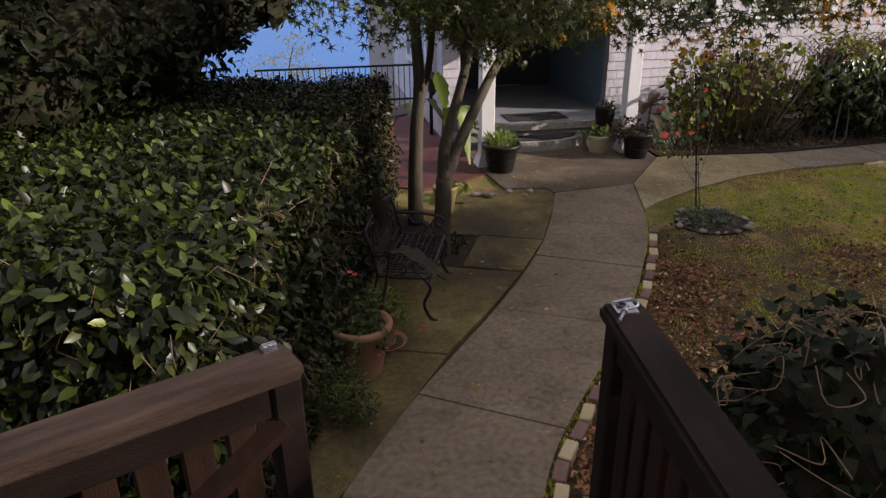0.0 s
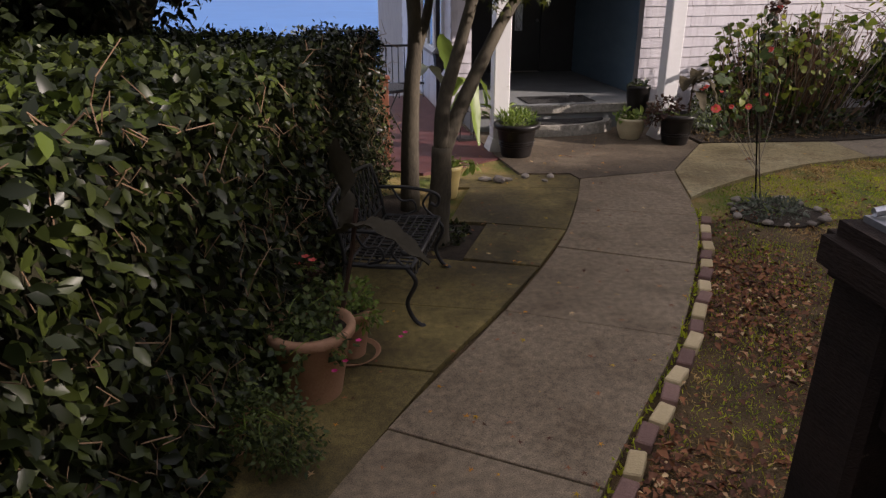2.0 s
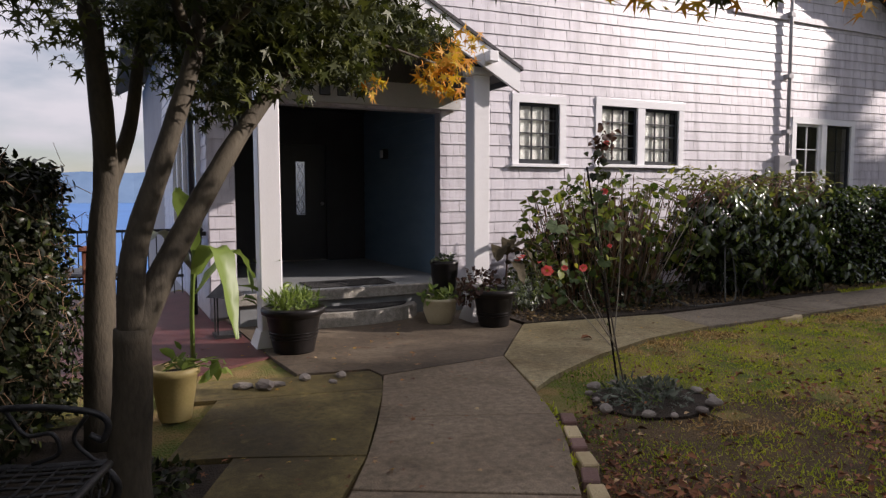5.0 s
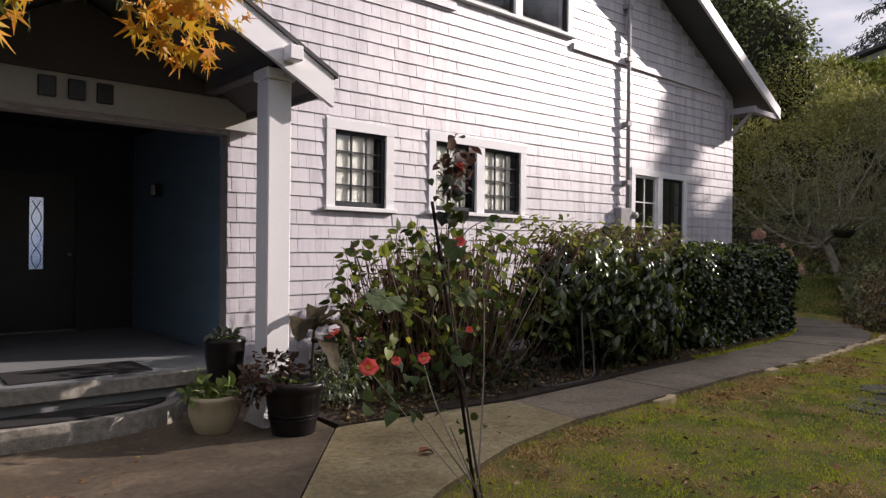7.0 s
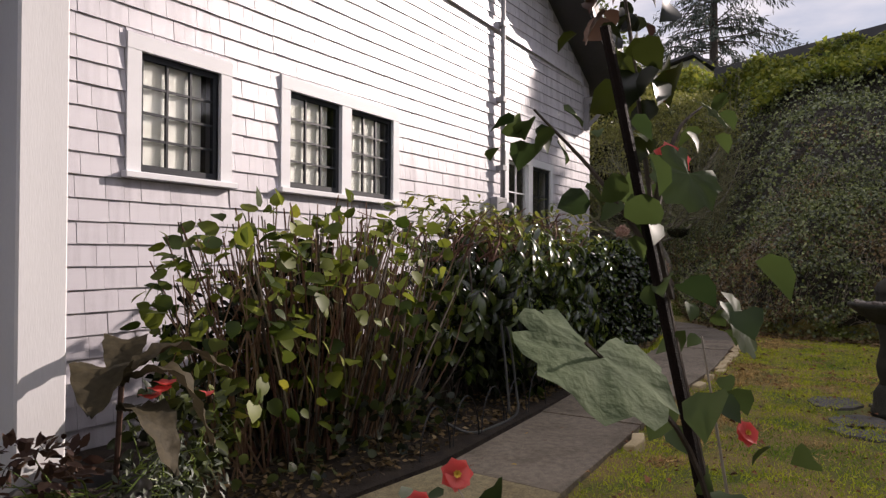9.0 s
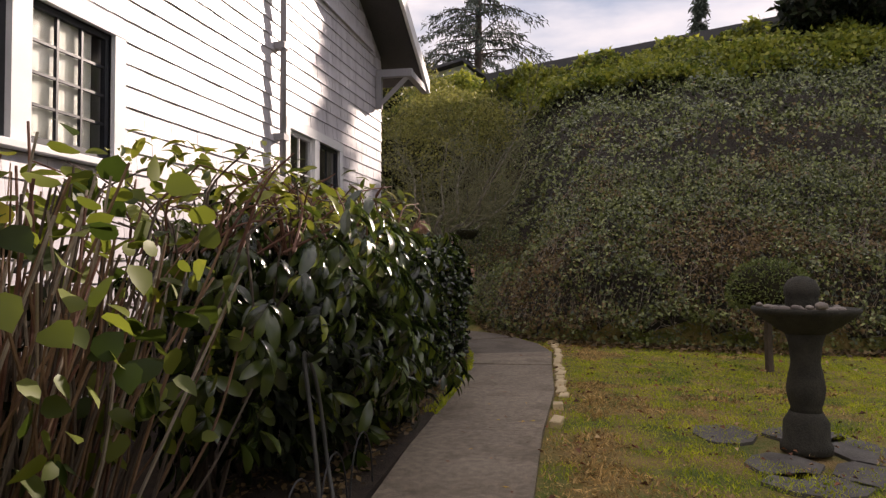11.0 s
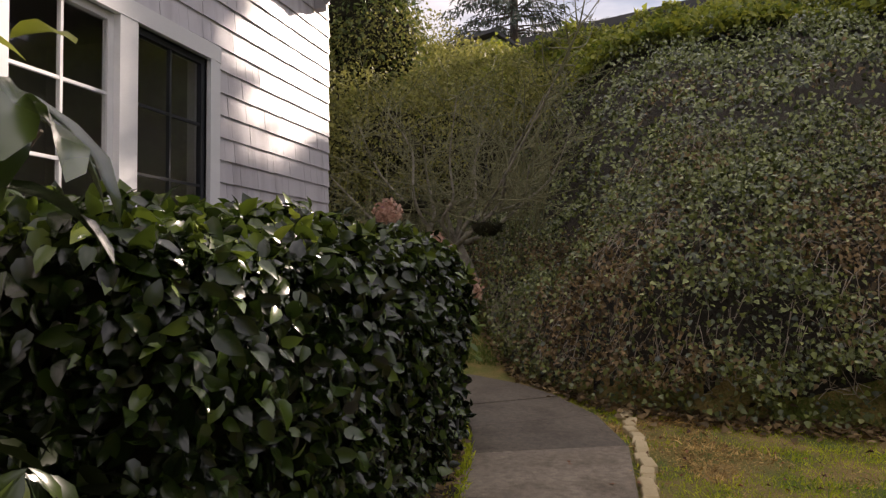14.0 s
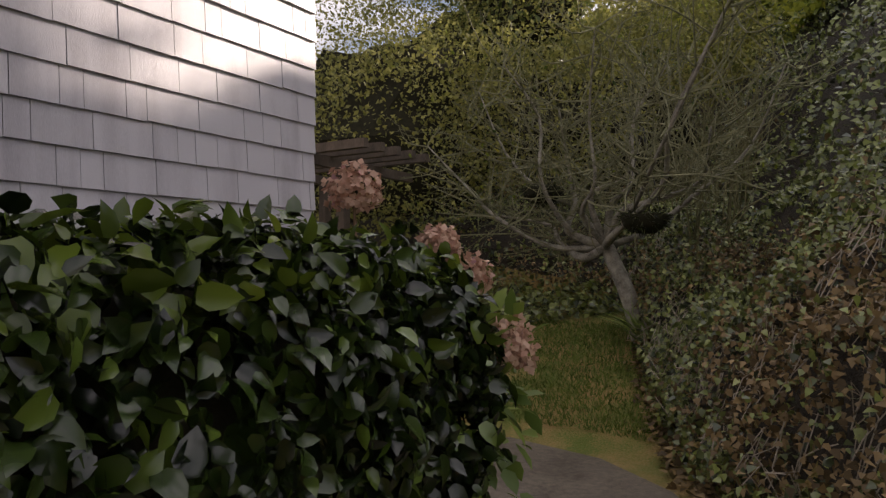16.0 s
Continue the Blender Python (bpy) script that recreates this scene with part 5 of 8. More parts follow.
    leaves("inner_leaves", p, d + q.normal(0, 0.6, (1900, 3)), q.normal(0, 0.5, (1900, 3)) + np.array([0, 0, 0.7]), 0.09 * q.uniform(0.6, 1.2, 1900), ROUND, M["leaf_hedge_dark"], h)
    k = 220
    p, d = blob((7.1, 11.0, 0.18), (1.15, 0.28, 0.26), k, q, 0.2)
    leaves("low_leaves", p[p[:, 2] > 0.03], (d + q.normal(0, 0.6, (k, 3)))[p[:, 2] > 0.03], (q.normal(0, 0.5, (k, 3)) + np.array([0, 0, 0.7]))[p[:, 2] > 0.03], 0.07, ROUND, M["leaf_hedge"], h)
    # canes that fan out from the middle of the clump
    for _ in range(320):
        s, d = rng.gauss(0, 0.5), rng.uniform(-1, 1)
        s = max(-1.0, min(1.0, s))
        b = (7.2 + 0.75 * s + rng.uniform(-0.12, 0.12), 11.5 + 0.3 * d, 0.0)
        tip = (7.2 + 1.25 * s + rng.gauss(0, 0.14), 11.45 + 0.52 * d + rng.gauss(0, 0.06), rng.uniform(1.15, 1.86) - 0.35 * abs(s) - 0.2 * (d < -0.5))
        stem_parts(h, "bare_stem", b, [tip], 0.0085, 0.005, (M["twig_red"], M["twig"], M["twig_pale"], M["bark_dark"])[rng.choice((0, 1, 1, 3, 2, 3))], 0.1, 0.02)
    r = shrub("rhododendron", "broad rhododendron with long drooping glossy leaves",
              [((9.2, 11.42, 1.0), (0.75, 0.75, 0.80)), ((10.1, 11.3, 1.02), (0.85, 0.78, 0.84)), ((10.75, 11.45, 1.0), (0.6, 0.66, 0.78)), ((9.6, 10.98, 0.55), (0.8, 0.36, 0.48)), ((10.4, 10.94, 0.5), (0.62, 0.32, 0.45)), ((8.65, 11.4, 0.9), (0.5, 0.6, 0.7))],
              4300, 0.168, RHODO, M["leaf_rhodo"], 13, M["bark_dark"], 0.014, 1.15, 9, whorl=7, inner=0.4)
    # dark inner leaves that put shade behind the outer whorls
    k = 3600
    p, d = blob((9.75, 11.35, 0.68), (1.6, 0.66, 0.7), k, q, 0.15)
    leaves("inner_leaves", p, d + q.normal(0, 0.6, (k, 3)) + np.array([0, 0, -0.6]), q.normal(0, 0.5, (k, 3)) + np.array([0, 0, 0.7]), 0.12 * q.uniform(0.6, 1.2, k), LEAF_LONG, M["leaf_hedge_dark"], r)
    # top layer of leaves, coloured as sunlit
    k = 700
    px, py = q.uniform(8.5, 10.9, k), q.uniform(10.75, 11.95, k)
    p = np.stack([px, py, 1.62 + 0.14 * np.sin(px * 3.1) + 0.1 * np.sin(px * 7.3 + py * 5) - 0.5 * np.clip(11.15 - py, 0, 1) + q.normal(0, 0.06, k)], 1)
    a = q.uniform(0, 6.28, k)
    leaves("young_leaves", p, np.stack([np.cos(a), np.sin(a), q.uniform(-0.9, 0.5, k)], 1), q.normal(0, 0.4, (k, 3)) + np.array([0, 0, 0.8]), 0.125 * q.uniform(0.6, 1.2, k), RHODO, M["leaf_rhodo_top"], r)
    for cx, cy, cz in ((10.5, 10.62, 0.64), (10.9, 10.55, 0.5), (11.35, 10.6, 0.4), (11.7, 10.62, 0.28), (11.1, 10.58, 0.3), (9.7, 10.65, 1.1), (9.95, 10.66, 0.98), (8.72, 10.42, 1.2), (8.5, 10.46, 1.34), (8.95, 10.45, 0.98), (9.46, 10.5, 0.8), (8.6, 10.5, 1.02), (8.84, 10.5, 1.4), (9.2, 10.5, 1.2), (9.1, 10.5, 0.72), (10.2, 10.55, 0.75), (9.62, 10.55, 0.5),
                       (8.38, 10.52, 1.2), (8.4, 10.5, 1.5), (8.7, 10.52, 1.56), (9.05, 10.55, 1.48), (9.5, 10.55, 1.42), (9.9, 10.58, 1.3), (8.2, 10.6, 1.36), (9.3, 10.5, 0.98), (9.75, 10.55, 0.9), (10.62, 10.52, 1.52), (10.5, 10.55, 1.3), (10.58, 10.6, 1.1)):
        a = np.linspace(0, 5.6, 9)
        leaves("drooping_leaves", np.repeat(np.array([(cx, cy, cz)]), 9, 0) + q.normal(0, 0.03, (9, 3)), np.stack([np.cos(a), np.sin(a) - 0.5, q.uniform(-1.4, -0.5, 9)], 1), np.array([0.4, -0.6, 0.7]) + q.normal(0, 0.25, (9, 3)), 0.172 * q.uniform(0.75, 1.1, 9), RHODO, M["leaf_rhodo"], r)
    for _ in range(260):
        x, y = rng.uniform(8.5, 10.9), rng.uniform(10.9, 11.9)
        z = rng.uniform(1.48, 1.82)
        stem_parts(r, "bare_stem", (x + rng.uniform(-0.5, 0.5), y + rng.uniform(-0.2, 0.2), 1.3), [(x + rng.uniform(-0.5, 0.5), y + rng.uniform(-0.3, 0.3), z)], 0.0075, 0.004, (M["twig_red"], M["bark_dark"])[rng.choice((0, 0, 1))], 0.14, 0.05)


build_bed_shrubs()


def build_bank():
    """Ivy over the bank behind the lawn."""
    rng = np.random.default_rng(21)
    # the near slope, thick with leaves, and the slope above
    n1, n2 = 84000, 60000
    n = n1 + n2
    y = np.concatenate([rng.uniform(2.5, 13.2, n1 - 9000), rng.uniform(13.2, 17, 9000), rng.uniform(-6, 17, n2)])
    d = np.concatenate([4.2 * rng.uniform(0, 1, n1) ** 1.15 - 0.15, 3.6 + 9.4 * rng.uniform(0, 1, n2) ** 1.1])
    x = toe(y) + d
    z = ground_height(x, y) + 0.06
    p = np.stack([x, y, z], 1)
    thick = 0.24 + 0.26 * lump(p, 1.3, 2) + 0.2 * lump(p, 3.1, 5)
    thick = np.where(d < 0.6, thick * 1.2, thick)
    p[:, 2] += np.abs(rng.normal(0, 1, n)) * 0.13 + thick - 0.06
    p[:, 0] -= rng.uniform(0, 0.2, n)
    way = rng.normal(0, 0.75, (n, 3)) + np.array([-0.5, -0.05, -0.5])
    up = rng.normal(0, 0.6, (n, 3)) + np.array([-0.55, -0.05, 0.7])
    size = np.where(d < 4, 0.055, 0.07 + 0.0026 * np.clip(d, 0, 14)) * rng.uniform(0.5, 1.35, n)
    bank = tagged(new("ivy_bank"), "steep bank covered in green ivy, some leaves pale", "ivy", kind="stuff")
    dry = lump(p, 0.9, 7) + 0.5 * lump(p, 2.7, 3) + rng.normal(0, 0.45, n) > np.interp(d, [0, 1.2, 2.5, 4, 7], [0.25, 0.35, 0.45, 0.75, 1.2])
    for nm, pick, form, mt in (("ivy_leaves", ~dry & (d < 2.6), IVY, "leaf_ivy"), ("upper_ivy_leaves", ~dry & (d >= 2.6), IVY_FAR, "leaf_ivy"), ("dry_leaves", dry, IVY_FAR, "leaf_brown")):
        leaves(nm, p[pick], way[pick], up[pick], size[pick], form, M[mt], bank)
    # the foot of the bank: overhanging ivy and a strip of dead leaves
    n = 2600
    y = rng.uniform(2, 12.6, n)
    x = toe(y) + rng.uniform(-0.28, 0.35, n)
    q = np.stack([x, y, ground_height(x, y) + np.abs(rng.normal(0, 0.16, n)) + 0.02], 1)
    leaves("foot_leaves", q, rng.normal(0, 0.6, (n, 3)) + np.array([-0.5, 0, -0.6]), rng.normal(0, 0.4, (n, 3)) + np.array([-0.6, 0, 0.7]), 0.055 * rng.uniform(0.6, 1.3, n), IVY, M["leaf_ivy"], bank)
    n = 4200
    y = rng.uniform(2, 12.6, n)
    x = toe(y) - 0.2 + rng.normal(0, 0.16, n)
    q = np.stack([x, y, ground_height(x, y) + rng.uniform(0.03, 0.07, n)], 1)
    leaves("dead_leaves", q, rng.normal(0, 1, (n, 3)) * np.array([1, 1, 0.3]), rng.normal(0, 0.35, (n, 3)) + np.array([0, 0, 1]), 0.07 * rng.uniform(0.6, 1.3, n), IVY, M["leaf_brown"], bank)
    n = 9000
    y = rng.uniform(12.3, 17.5, n)
    x = rng.uniform(19.6, 23.2, n)
    x, y = x[(x < toe(y) + 0.3) & (x > 22.6 - 0.9 * (y - 12.3) ** 0.5 * 1.1)], y[(x < toe(y) + 0.3) & (x > 22.6 - 0.9 * (y - 12.3) ** 0.5 * 1.1)]
    n = len(x)
    q = np.stack([x, y, ground_height(x, y) + np.abs(rng.normal(0.06, 0.07, n)) + 0.03], 1)
    leaves("low_ivy_leaves", q, rng.normal(0, 0.7, (n, 3)) + np.array([-0.3, -0.2, -0.1]), rng.normal(0, 0.4, (n, 3)) + np.array([-0.3, -0.2, 0.9]), 0.085 * rng.uniform(0.6, 1.3, n), IVY, M["leaf_ivy"], bank)
    bm = bmesh.new()
    for _ in range(1800):
        yy = random.uniform(3, 13)
        dd = 4.0 * random.uniform(0.0, 1.0) ** 1.6
        xx = float(toe(yy)) + dd
        pts = []
        for k in range(4):
            pts.append((xx, yy, float(ground_height(np.array(xx), np.array(yy))) + random.uniform(0.24, 0.48)))
            xx -= random.uniform(0.0, 0.10)
            yy += random.uniform(-0.13, 0.13)
        tube(bm, pts, 0.0043, 3)
    part("runners", bm, M["twig_pale"], bank)["kind"] = "stuff"
    # vines along the crest, coloured as if sunlit, and the thicket behind the house
    n = 38000
    y = rng.uniform(-4, 22, n)
    d = rng.uniform(10.3, 13.6, n)
    x = toe(y) + d
    p = np.stack([x, y, ground_height(x, y)], 1)
    p[:, 2] += np.abs(rng.normal(0, 0.2, n)) * (1 + 0.7 * lump(p, 0.8, 4)) + 0.42 + 0.35 * lump(p, 0.9, 6) + 0.15 * lump(p, 2.2, 1)
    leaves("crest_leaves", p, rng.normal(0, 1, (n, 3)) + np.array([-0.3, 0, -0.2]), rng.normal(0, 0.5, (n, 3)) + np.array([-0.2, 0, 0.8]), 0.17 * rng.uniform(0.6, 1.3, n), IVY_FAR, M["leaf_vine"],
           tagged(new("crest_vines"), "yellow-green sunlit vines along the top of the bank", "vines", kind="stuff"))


build_bank()


def build_thicket():
    rng = np.random.default_rng(31)
    th = tagged(new("thicket"), "tangled yellow-green brush and bare twigs on the bank", "brush", kind="stuff")
    pts = []
    for c, r, k in (((24.5, 15.2, 4.2), (2.0, 2.2, 1.6), 10200), ((26.5, 13.3, 5.7), (2.2, 2.0, 1.1), 8500), ((23.0, 17.2, 3.8), (1.8, 2.4, 2.2), 8500), ((28, 16.5, 7.0), (2.5, 3.0, 1.5), 9350), ((25, 19.5, 5.6), (2.4, 3, 2.6), 9350), ((28.5, 19.5, 8.0), (2.4, 3, 2.0), 6800)):
        p, d = blob(c, r, k, rng, 0.4)
        pts.append(p)
    p = np.concatenate(pts)
    n = len(p)
    leaves("brush_leaves", p, rng.normal(0, 1, (n, 3)), rng.normal(0, 0.6, (n, 3)) + np.array([0, 0, 0.6]), 0.095 * rng.uniform(0.5, 1.3, n), DIAMOND, M["leaf_brush"], th)
    # solid dark lumps added for the shade within the brush
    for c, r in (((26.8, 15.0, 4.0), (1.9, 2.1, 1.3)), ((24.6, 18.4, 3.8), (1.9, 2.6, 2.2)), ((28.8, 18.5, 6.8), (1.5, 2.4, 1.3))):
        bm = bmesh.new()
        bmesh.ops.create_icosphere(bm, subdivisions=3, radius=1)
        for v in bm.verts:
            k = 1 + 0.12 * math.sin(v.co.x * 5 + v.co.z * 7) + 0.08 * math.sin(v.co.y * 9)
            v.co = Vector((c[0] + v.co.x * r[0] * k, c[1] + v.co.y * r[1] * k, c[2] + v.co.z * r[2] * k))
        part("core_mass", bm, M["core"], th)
    bm = bmesh.new()
    for _ in range(650):
        y = random.uniform(11.5, 19)
        x = float(toe(y)) + random.uniform(1.5, 7.5)
        z = float(ground_height(np.array(x), np.array(y)))
        h = random.uniform(1.0, 2.6)
        a, b = random.uniform(-0.9, 0.5), random.uniform(-0.9, 0.9)
        tube(bm, curve_pts([(x, y, z), (x + a * 0.3, y + b * 0.3, z + h * 0.6), (x + a, y + b, z + h * random.uniform(0.7, 1.0))], 3), [0.016, 0.014, 0.013, 0.011, 0.010, 0.008, 0.005], 3)
    part("brush_twigs", bm, M["twig_moss"], th)["kind"] = "stuff"


build_thicket()


def tree(name, label, trunk, limbs, mat, category="tree"):
    """A trunk and its limbs, each a tapered curve of points and end radii."""
    t = thing(name, label, category)
    for nm, group in (("trunk", trunk), ("limb", limbs)):
        for pts, r0, r1 in group:
            bm = bmesh.new()
            c = curve_pts(pts, 6)
            tube(bm, c, [r0 + (r1 - r0) * (k / (len(c) - 1)) ** 0.8 * (1 + 0.06 * math.sin(k * 2.1)) for k in range(len(c))], 12 if r0 > 0.04 else 6)
            part(nm, bm, mat, t, smooth=True)
    return t


def build_maple():
    rng = np.random.default_rng(41)
    m = tree("japanese_maple", "multi-stemmed maple with green and gold autumn leaves",
             [([(1.10, 7.75, -0.05), (1.10, 7.75, 0.15), (1.13, 7.76, 0.5), (1.14, 7.76, 0.85)], 0.115, 0.085),
              ([(0.98, 8.75, -0.05), (0.99, 8.75, 0.6), (1.02, 8.75, 1.2), (1.06, 8.75, 1.7), (1.0, 8.7, 2.6), (0.9, 8.6, 3.3)], 0.105, 0.05)],
             [([(1.14, 7.76, 0.75), (1.16, 7.78, 1.2), (1.32, 7.85, 1.7), (1.5, 8.0, 2.3), (1.6, 8.3, 3.2)], 0.075, 0.035),
              ([(1.14, 7.76, 0.8), (1.3, 7.85, 1.12), (1.55, 8.0, 1.55), (1.85, 8.2, 1.98), (2.4, 8.5, 2.6), (3.0, 8.9, 3.1)], 0.08, 0.03),
              ([(1.06, 8.75, 1.5), (1.2, 8.85, 1.9), (1.3, 9.0, 2.5), (1.5, 9.3, 3.2)], 0.055, 0.025),
              ([(1.5, 8.0, 2.2), (1.2, 7.4, 2.7), (1.1, 6.8, 3.0)], 0.03, 0.012),
              ([(1.5, 8.0, 2.2), (2.1, 7.3, 2.7), (3.0, 6.6, 2.85), (4.2, 6.3, 2.95)], 0.028, 0.01),
              ([(2.0, 8.3, 2.2), (2.5, 8.5, 2.48), (3.2, 8.7, 2.42)], 0.02, 0.008),
              ([(1.5, 9.3, 3.2), (2.0, 9.9, 3.2), (2.4, 10.3, 2.9)], 0.022, 0.01)], M["bark"])
    # masses from 3.3 m up are unseen canopy, added to block sky light
    masses = [((1.2, 8.2, 3.0), (1.3, 1.2, 0.75), 2300), ((0.4, 7.4, 2.75), (0.9, 0.9, 0.5), 800), ((1.5, 7.3, 2.75), (1.0, 0.8, 0.55), 1300), ((2.2, 6.7, 2.75), (0.9, 0.7, 0.5), 1100), ((3.1, 6.3, 2.75), (1.0, 0.6, 0.45), 1000), ((4.1, 6.2, 2.85), (0.9, 0.6, 0.4), 600),
              ((1.3, 9.3, 2.7), (0.9, 0.8, 0.5), 800), ((1.75, 8.0, 2.25), (0.4, 0.5, 0.35), 260), ((2.1, 8.7, 2.7), (0.7, 0.6, 0.3), 700), ((2.0, 8.2, 2.5), (0.55, 0.5, 0.35), 700), ((1.7, 8.6, 2.3), (0.4, 0.5, 0.3), 300), ((2.3, 8.85, 2.62), (0.7, 0.4, 0.26), 1100), ((1.75, 9.0, 2.6), (0.55, 0.45, 0.3), 600), ((2.95, 8.85, 2.66), (0.5, 0.35, 0.2), 380), ((1.0, 7.4, 3.9), (1.9, 1.5, 0.8), 2300), ((2.6, 7.2, 3.8), (2.0, 1.4, 0.8), 2300), ((0.0, 8.4, 3.3), (1.2, 1.2, 0.6), 900), ((-0.6, 6.6, 3.4), (1.2, 1.3, 0.6), 900), ((2.0, 8.4, 2.62), (0.6, 0.5, 0.34), 1000), ((2.6, 8.9, 2.72), (0.6, 0.4, 0.32), 800), ((1.5, 8.6, 2.62), (0.5, 0.5, 0.36), 600), ((2.25, 8.55, 2.36), (0.42, 0.35, 0.2), 480), ((2.0, 9.7, 2.62), (0.4, 0.35, 0.34), 900), ((1.75, 9.5, 2.25), (0.28, 0.3, 0.3), 350), ((2.62, 8.6, 2.28), (0.14, 0.18, 0.16), 50)]
    pts = [blob(c, r, k, rng, 0.3)[0] for c, r, k in masses]
    p = np.concatenate(pts)
    n = len(p)
    leaves("green_leaves", p, rng.normal(0, 0.6, (n, 3)) + np.array([0.1, 0.0, -0.6]), rng.normal(0, 0.5, (n, 3)) + np.array([0.2, -0.3, 0.7]), 0.073 * rng.uniform(0.6, 1.2, n), STAR, M["leaf_maple"], m)
    masses = [((3.28, 8.75, 2.36), (0.22, 0.26, 0.19), 120), ((3.5, 8.95, 2.62), (0.28, 0.22, 0.16), 70), ((2.66, 8.5, 2.2), (0.1, 0.14, 0.12), 12), ((3.2, 6.3, 2.35), (0.6, 0.4, 0.18), 60), ((4.5, 6.4, 2.6), (0.5, 0.4, 0.2), 110)]
    p = np.concatenate([blob(c, r, k, rng, 0.2)[0] for c, r, k in masses])
    n = len(p)
    leaves("gold_leaves", p, rng.normal(0, 0.5, (n, 3)) + np.array([0.1, 0.0, -0.8]), rng.normal(0, 0.5, (n, 3)) + np.array([0.2, -0.5, 0.5]), 0.073 * rng.uniform(0.6, 1.2, n), STAR, M["leaf_maple_gold"], m)


build_maple()


def broad_tree(name, label, base, trunk_h, masses, n, size, mat, seed, r=0.16, core=True):
    rng = np.random.default_rng(seed)
    bx, by, bz = base
    limbs = []
    for c, rad in masses:
        limbs.append(([(bx, by, bz + trunk_h * 0.7), ((bx + c[0]) / 2, (by + c[1]) / 2, (bz + trunk_h + c[2]) / 2), c], r * 0.5, r * 0.12))
    t = tree(name, label, [([(bx, by, bz - 0.1), (bx + 0.05, by, bz + trunk_h * 0.5), (bx, by + 0.05, bz + trunk_h)], r, r * 0.6)], limbs, M["bark_dark"])
    tot = sum(m[1][0] * m[1][1] for m in masses)
    p = np.concatenate([blob(c, rad, int(n * rad[0] * rad[1] / tot), rng, 0.35)[0] for c, rad in masses])
    k = len(p)
    leaves("crown", p, rng.normal(0, 1, (k, 3)) + np.array([0, 0, -0.3]), rng.normal(0, 0.6, (k, 3)) + np.array([0, 0, 0.6]), size * rng.uniform(0.6, 1.3, k), OVAL_FAR, mat, t)
    # dark solid in each mass, coloured for the shade inside the crown
    for c, rad in masses:
        if not core:
            continue
        bm = bmesh.new()
        bmesh.ops.create_icosphere(bm, subdivisions=2, radius=1)
        for v in bm.verts:
            v.co = Vector((c[0] + v.co.x * rad[0] * 0.76, c[1] + v.co.y * rad[1] * 0.76, c[2] + v.co.z * rad[2] * 0.76)) + Vector((0.1, 0.1, 0.1)) * math.sin(v.co.x * 7 + v.co.z * 5)
        part("core_mass", bm, M["core"], t)
    return t


broad_tree("evergreen_tree", "dense dark evergreen tree behind the hedge", (-2.6, 9.6, 0), 2.0,
           [((-2.6, 9.4, 3.2), (1.9, 1.6, 1.4)), ((-1.6, 9.9, 2.7), (0.9, 0.8, 0.9)), ((-3.6, 8.2, 3.0), (1.6, 1.5, 1.4)), ((-4.2, 9.8, 3.6), (2.2, 2.0, 1.9)), ((-3.0, 9.0, 4.6), (1.8, 1.6, 1.2)), ((-3.0, 7.6, 2.1), (1.3, 1.3, 0.9)), ((-2.2, 9.6, 2.0), (1.1, 1.0, 0.9)), ((-2.7, 7.7, 2.35), (1.2, 1.0, 0.62)), ((-3.4, 6.6, 2.5), (1.3, 1.1, 0.95)), ((-2.0, 8.7, 2.4), (0.9, 0.9, 0.65)), ((-0.62, 10.9, 2.40), (0.38, 0.4, 0.24)), ((-1.35, 10.2, 2.3), (0.6, 0.5, 0.42))], 34000, 0.13, M["leaf_hedge_dark"], 51)
# the row shades the garden; its southern trees are unseen, added to block sun
for i, (x, y, h) in enumerate(((29.6, 1.3, 2.4), (30.0, -2.6, 4.2), (28.6, -6.0, 6.2), (27.5, -11.0, 7.0), (29.5, -16.0, 7.5))):
    z = float(ground_height(np.array(x), np.array(y)))
    broad_tree("bank_tree", "dark leafy tree in the bank row that shades the garden", (x, y, z), h * 0.35,
               [((x, y, z + h * 0.65), (h * 0.55, h * 0.6, h * 0.34)), ((x - 0.5, y + h * 0.4, z + h * 0.45), (h * 0.4, h * 0.42, h * 0.28)), ((x - 0.3, y - h * 0.42, z + h * 0.5), (h * 0.42, h * 0.45, h * 0.3))], 3200, 0.34, M["leaf_hedge_dark"], 60 + i, 0.2)


broad_tree("autumn_tree", "pale yellow autumn tree down the slope by the water", (-1.0, 27.5, -6.5), 4.5, [((-1.2, 27.0, -0.9), (1.3, 1.0, 0.9)), ((-0.5, 27.2, 0.1), (0.7, 0.6, 0.5)), ((-2.1, 27.0, -1.6), (1.3, 1.0, 0.7)), ((0.1, 27.1, -1.0), (0.9, 0.8, 0.6))], 1500, 0.12, M["leaf_pale"], 78, 0.1, core=False)
broad_tree("evergreen_tree", "dense evergreen tree with sunlit yellow-green edge", (28.2, 17.6, 5.0), 2.5, [((28.2, 17.4, 9.0), (1.9, 2.0, 2.2)), ((27.8, 16.6, 7.6), (1.4, 1.5, 1.5)), ((28.4, 18.6, 10.4), (1.6, 1.8, 1.6))], 9000, 0.2, M["leaf_box"], 77, 0.2)


def build_conifer(x, y, z, h, spread, seed, spray=0.45, count=90):
    rng = np.random.default_rng(seed)
    t = tree("conifer", "tall dark drooping conifer beyond the bank", [([(x, y, z - 0.3), (x, y, z + h * 0.5), (x, y, z + h)], h * 0.022, 0.03)], [], M["bark_dark"])
    bm = bmesh.new()
    pos, way = [], []
    for i in range(count):
        f = rng.uniform(0.12, 0.98)
        a = rng.uniform(0, 2 * math.pi)
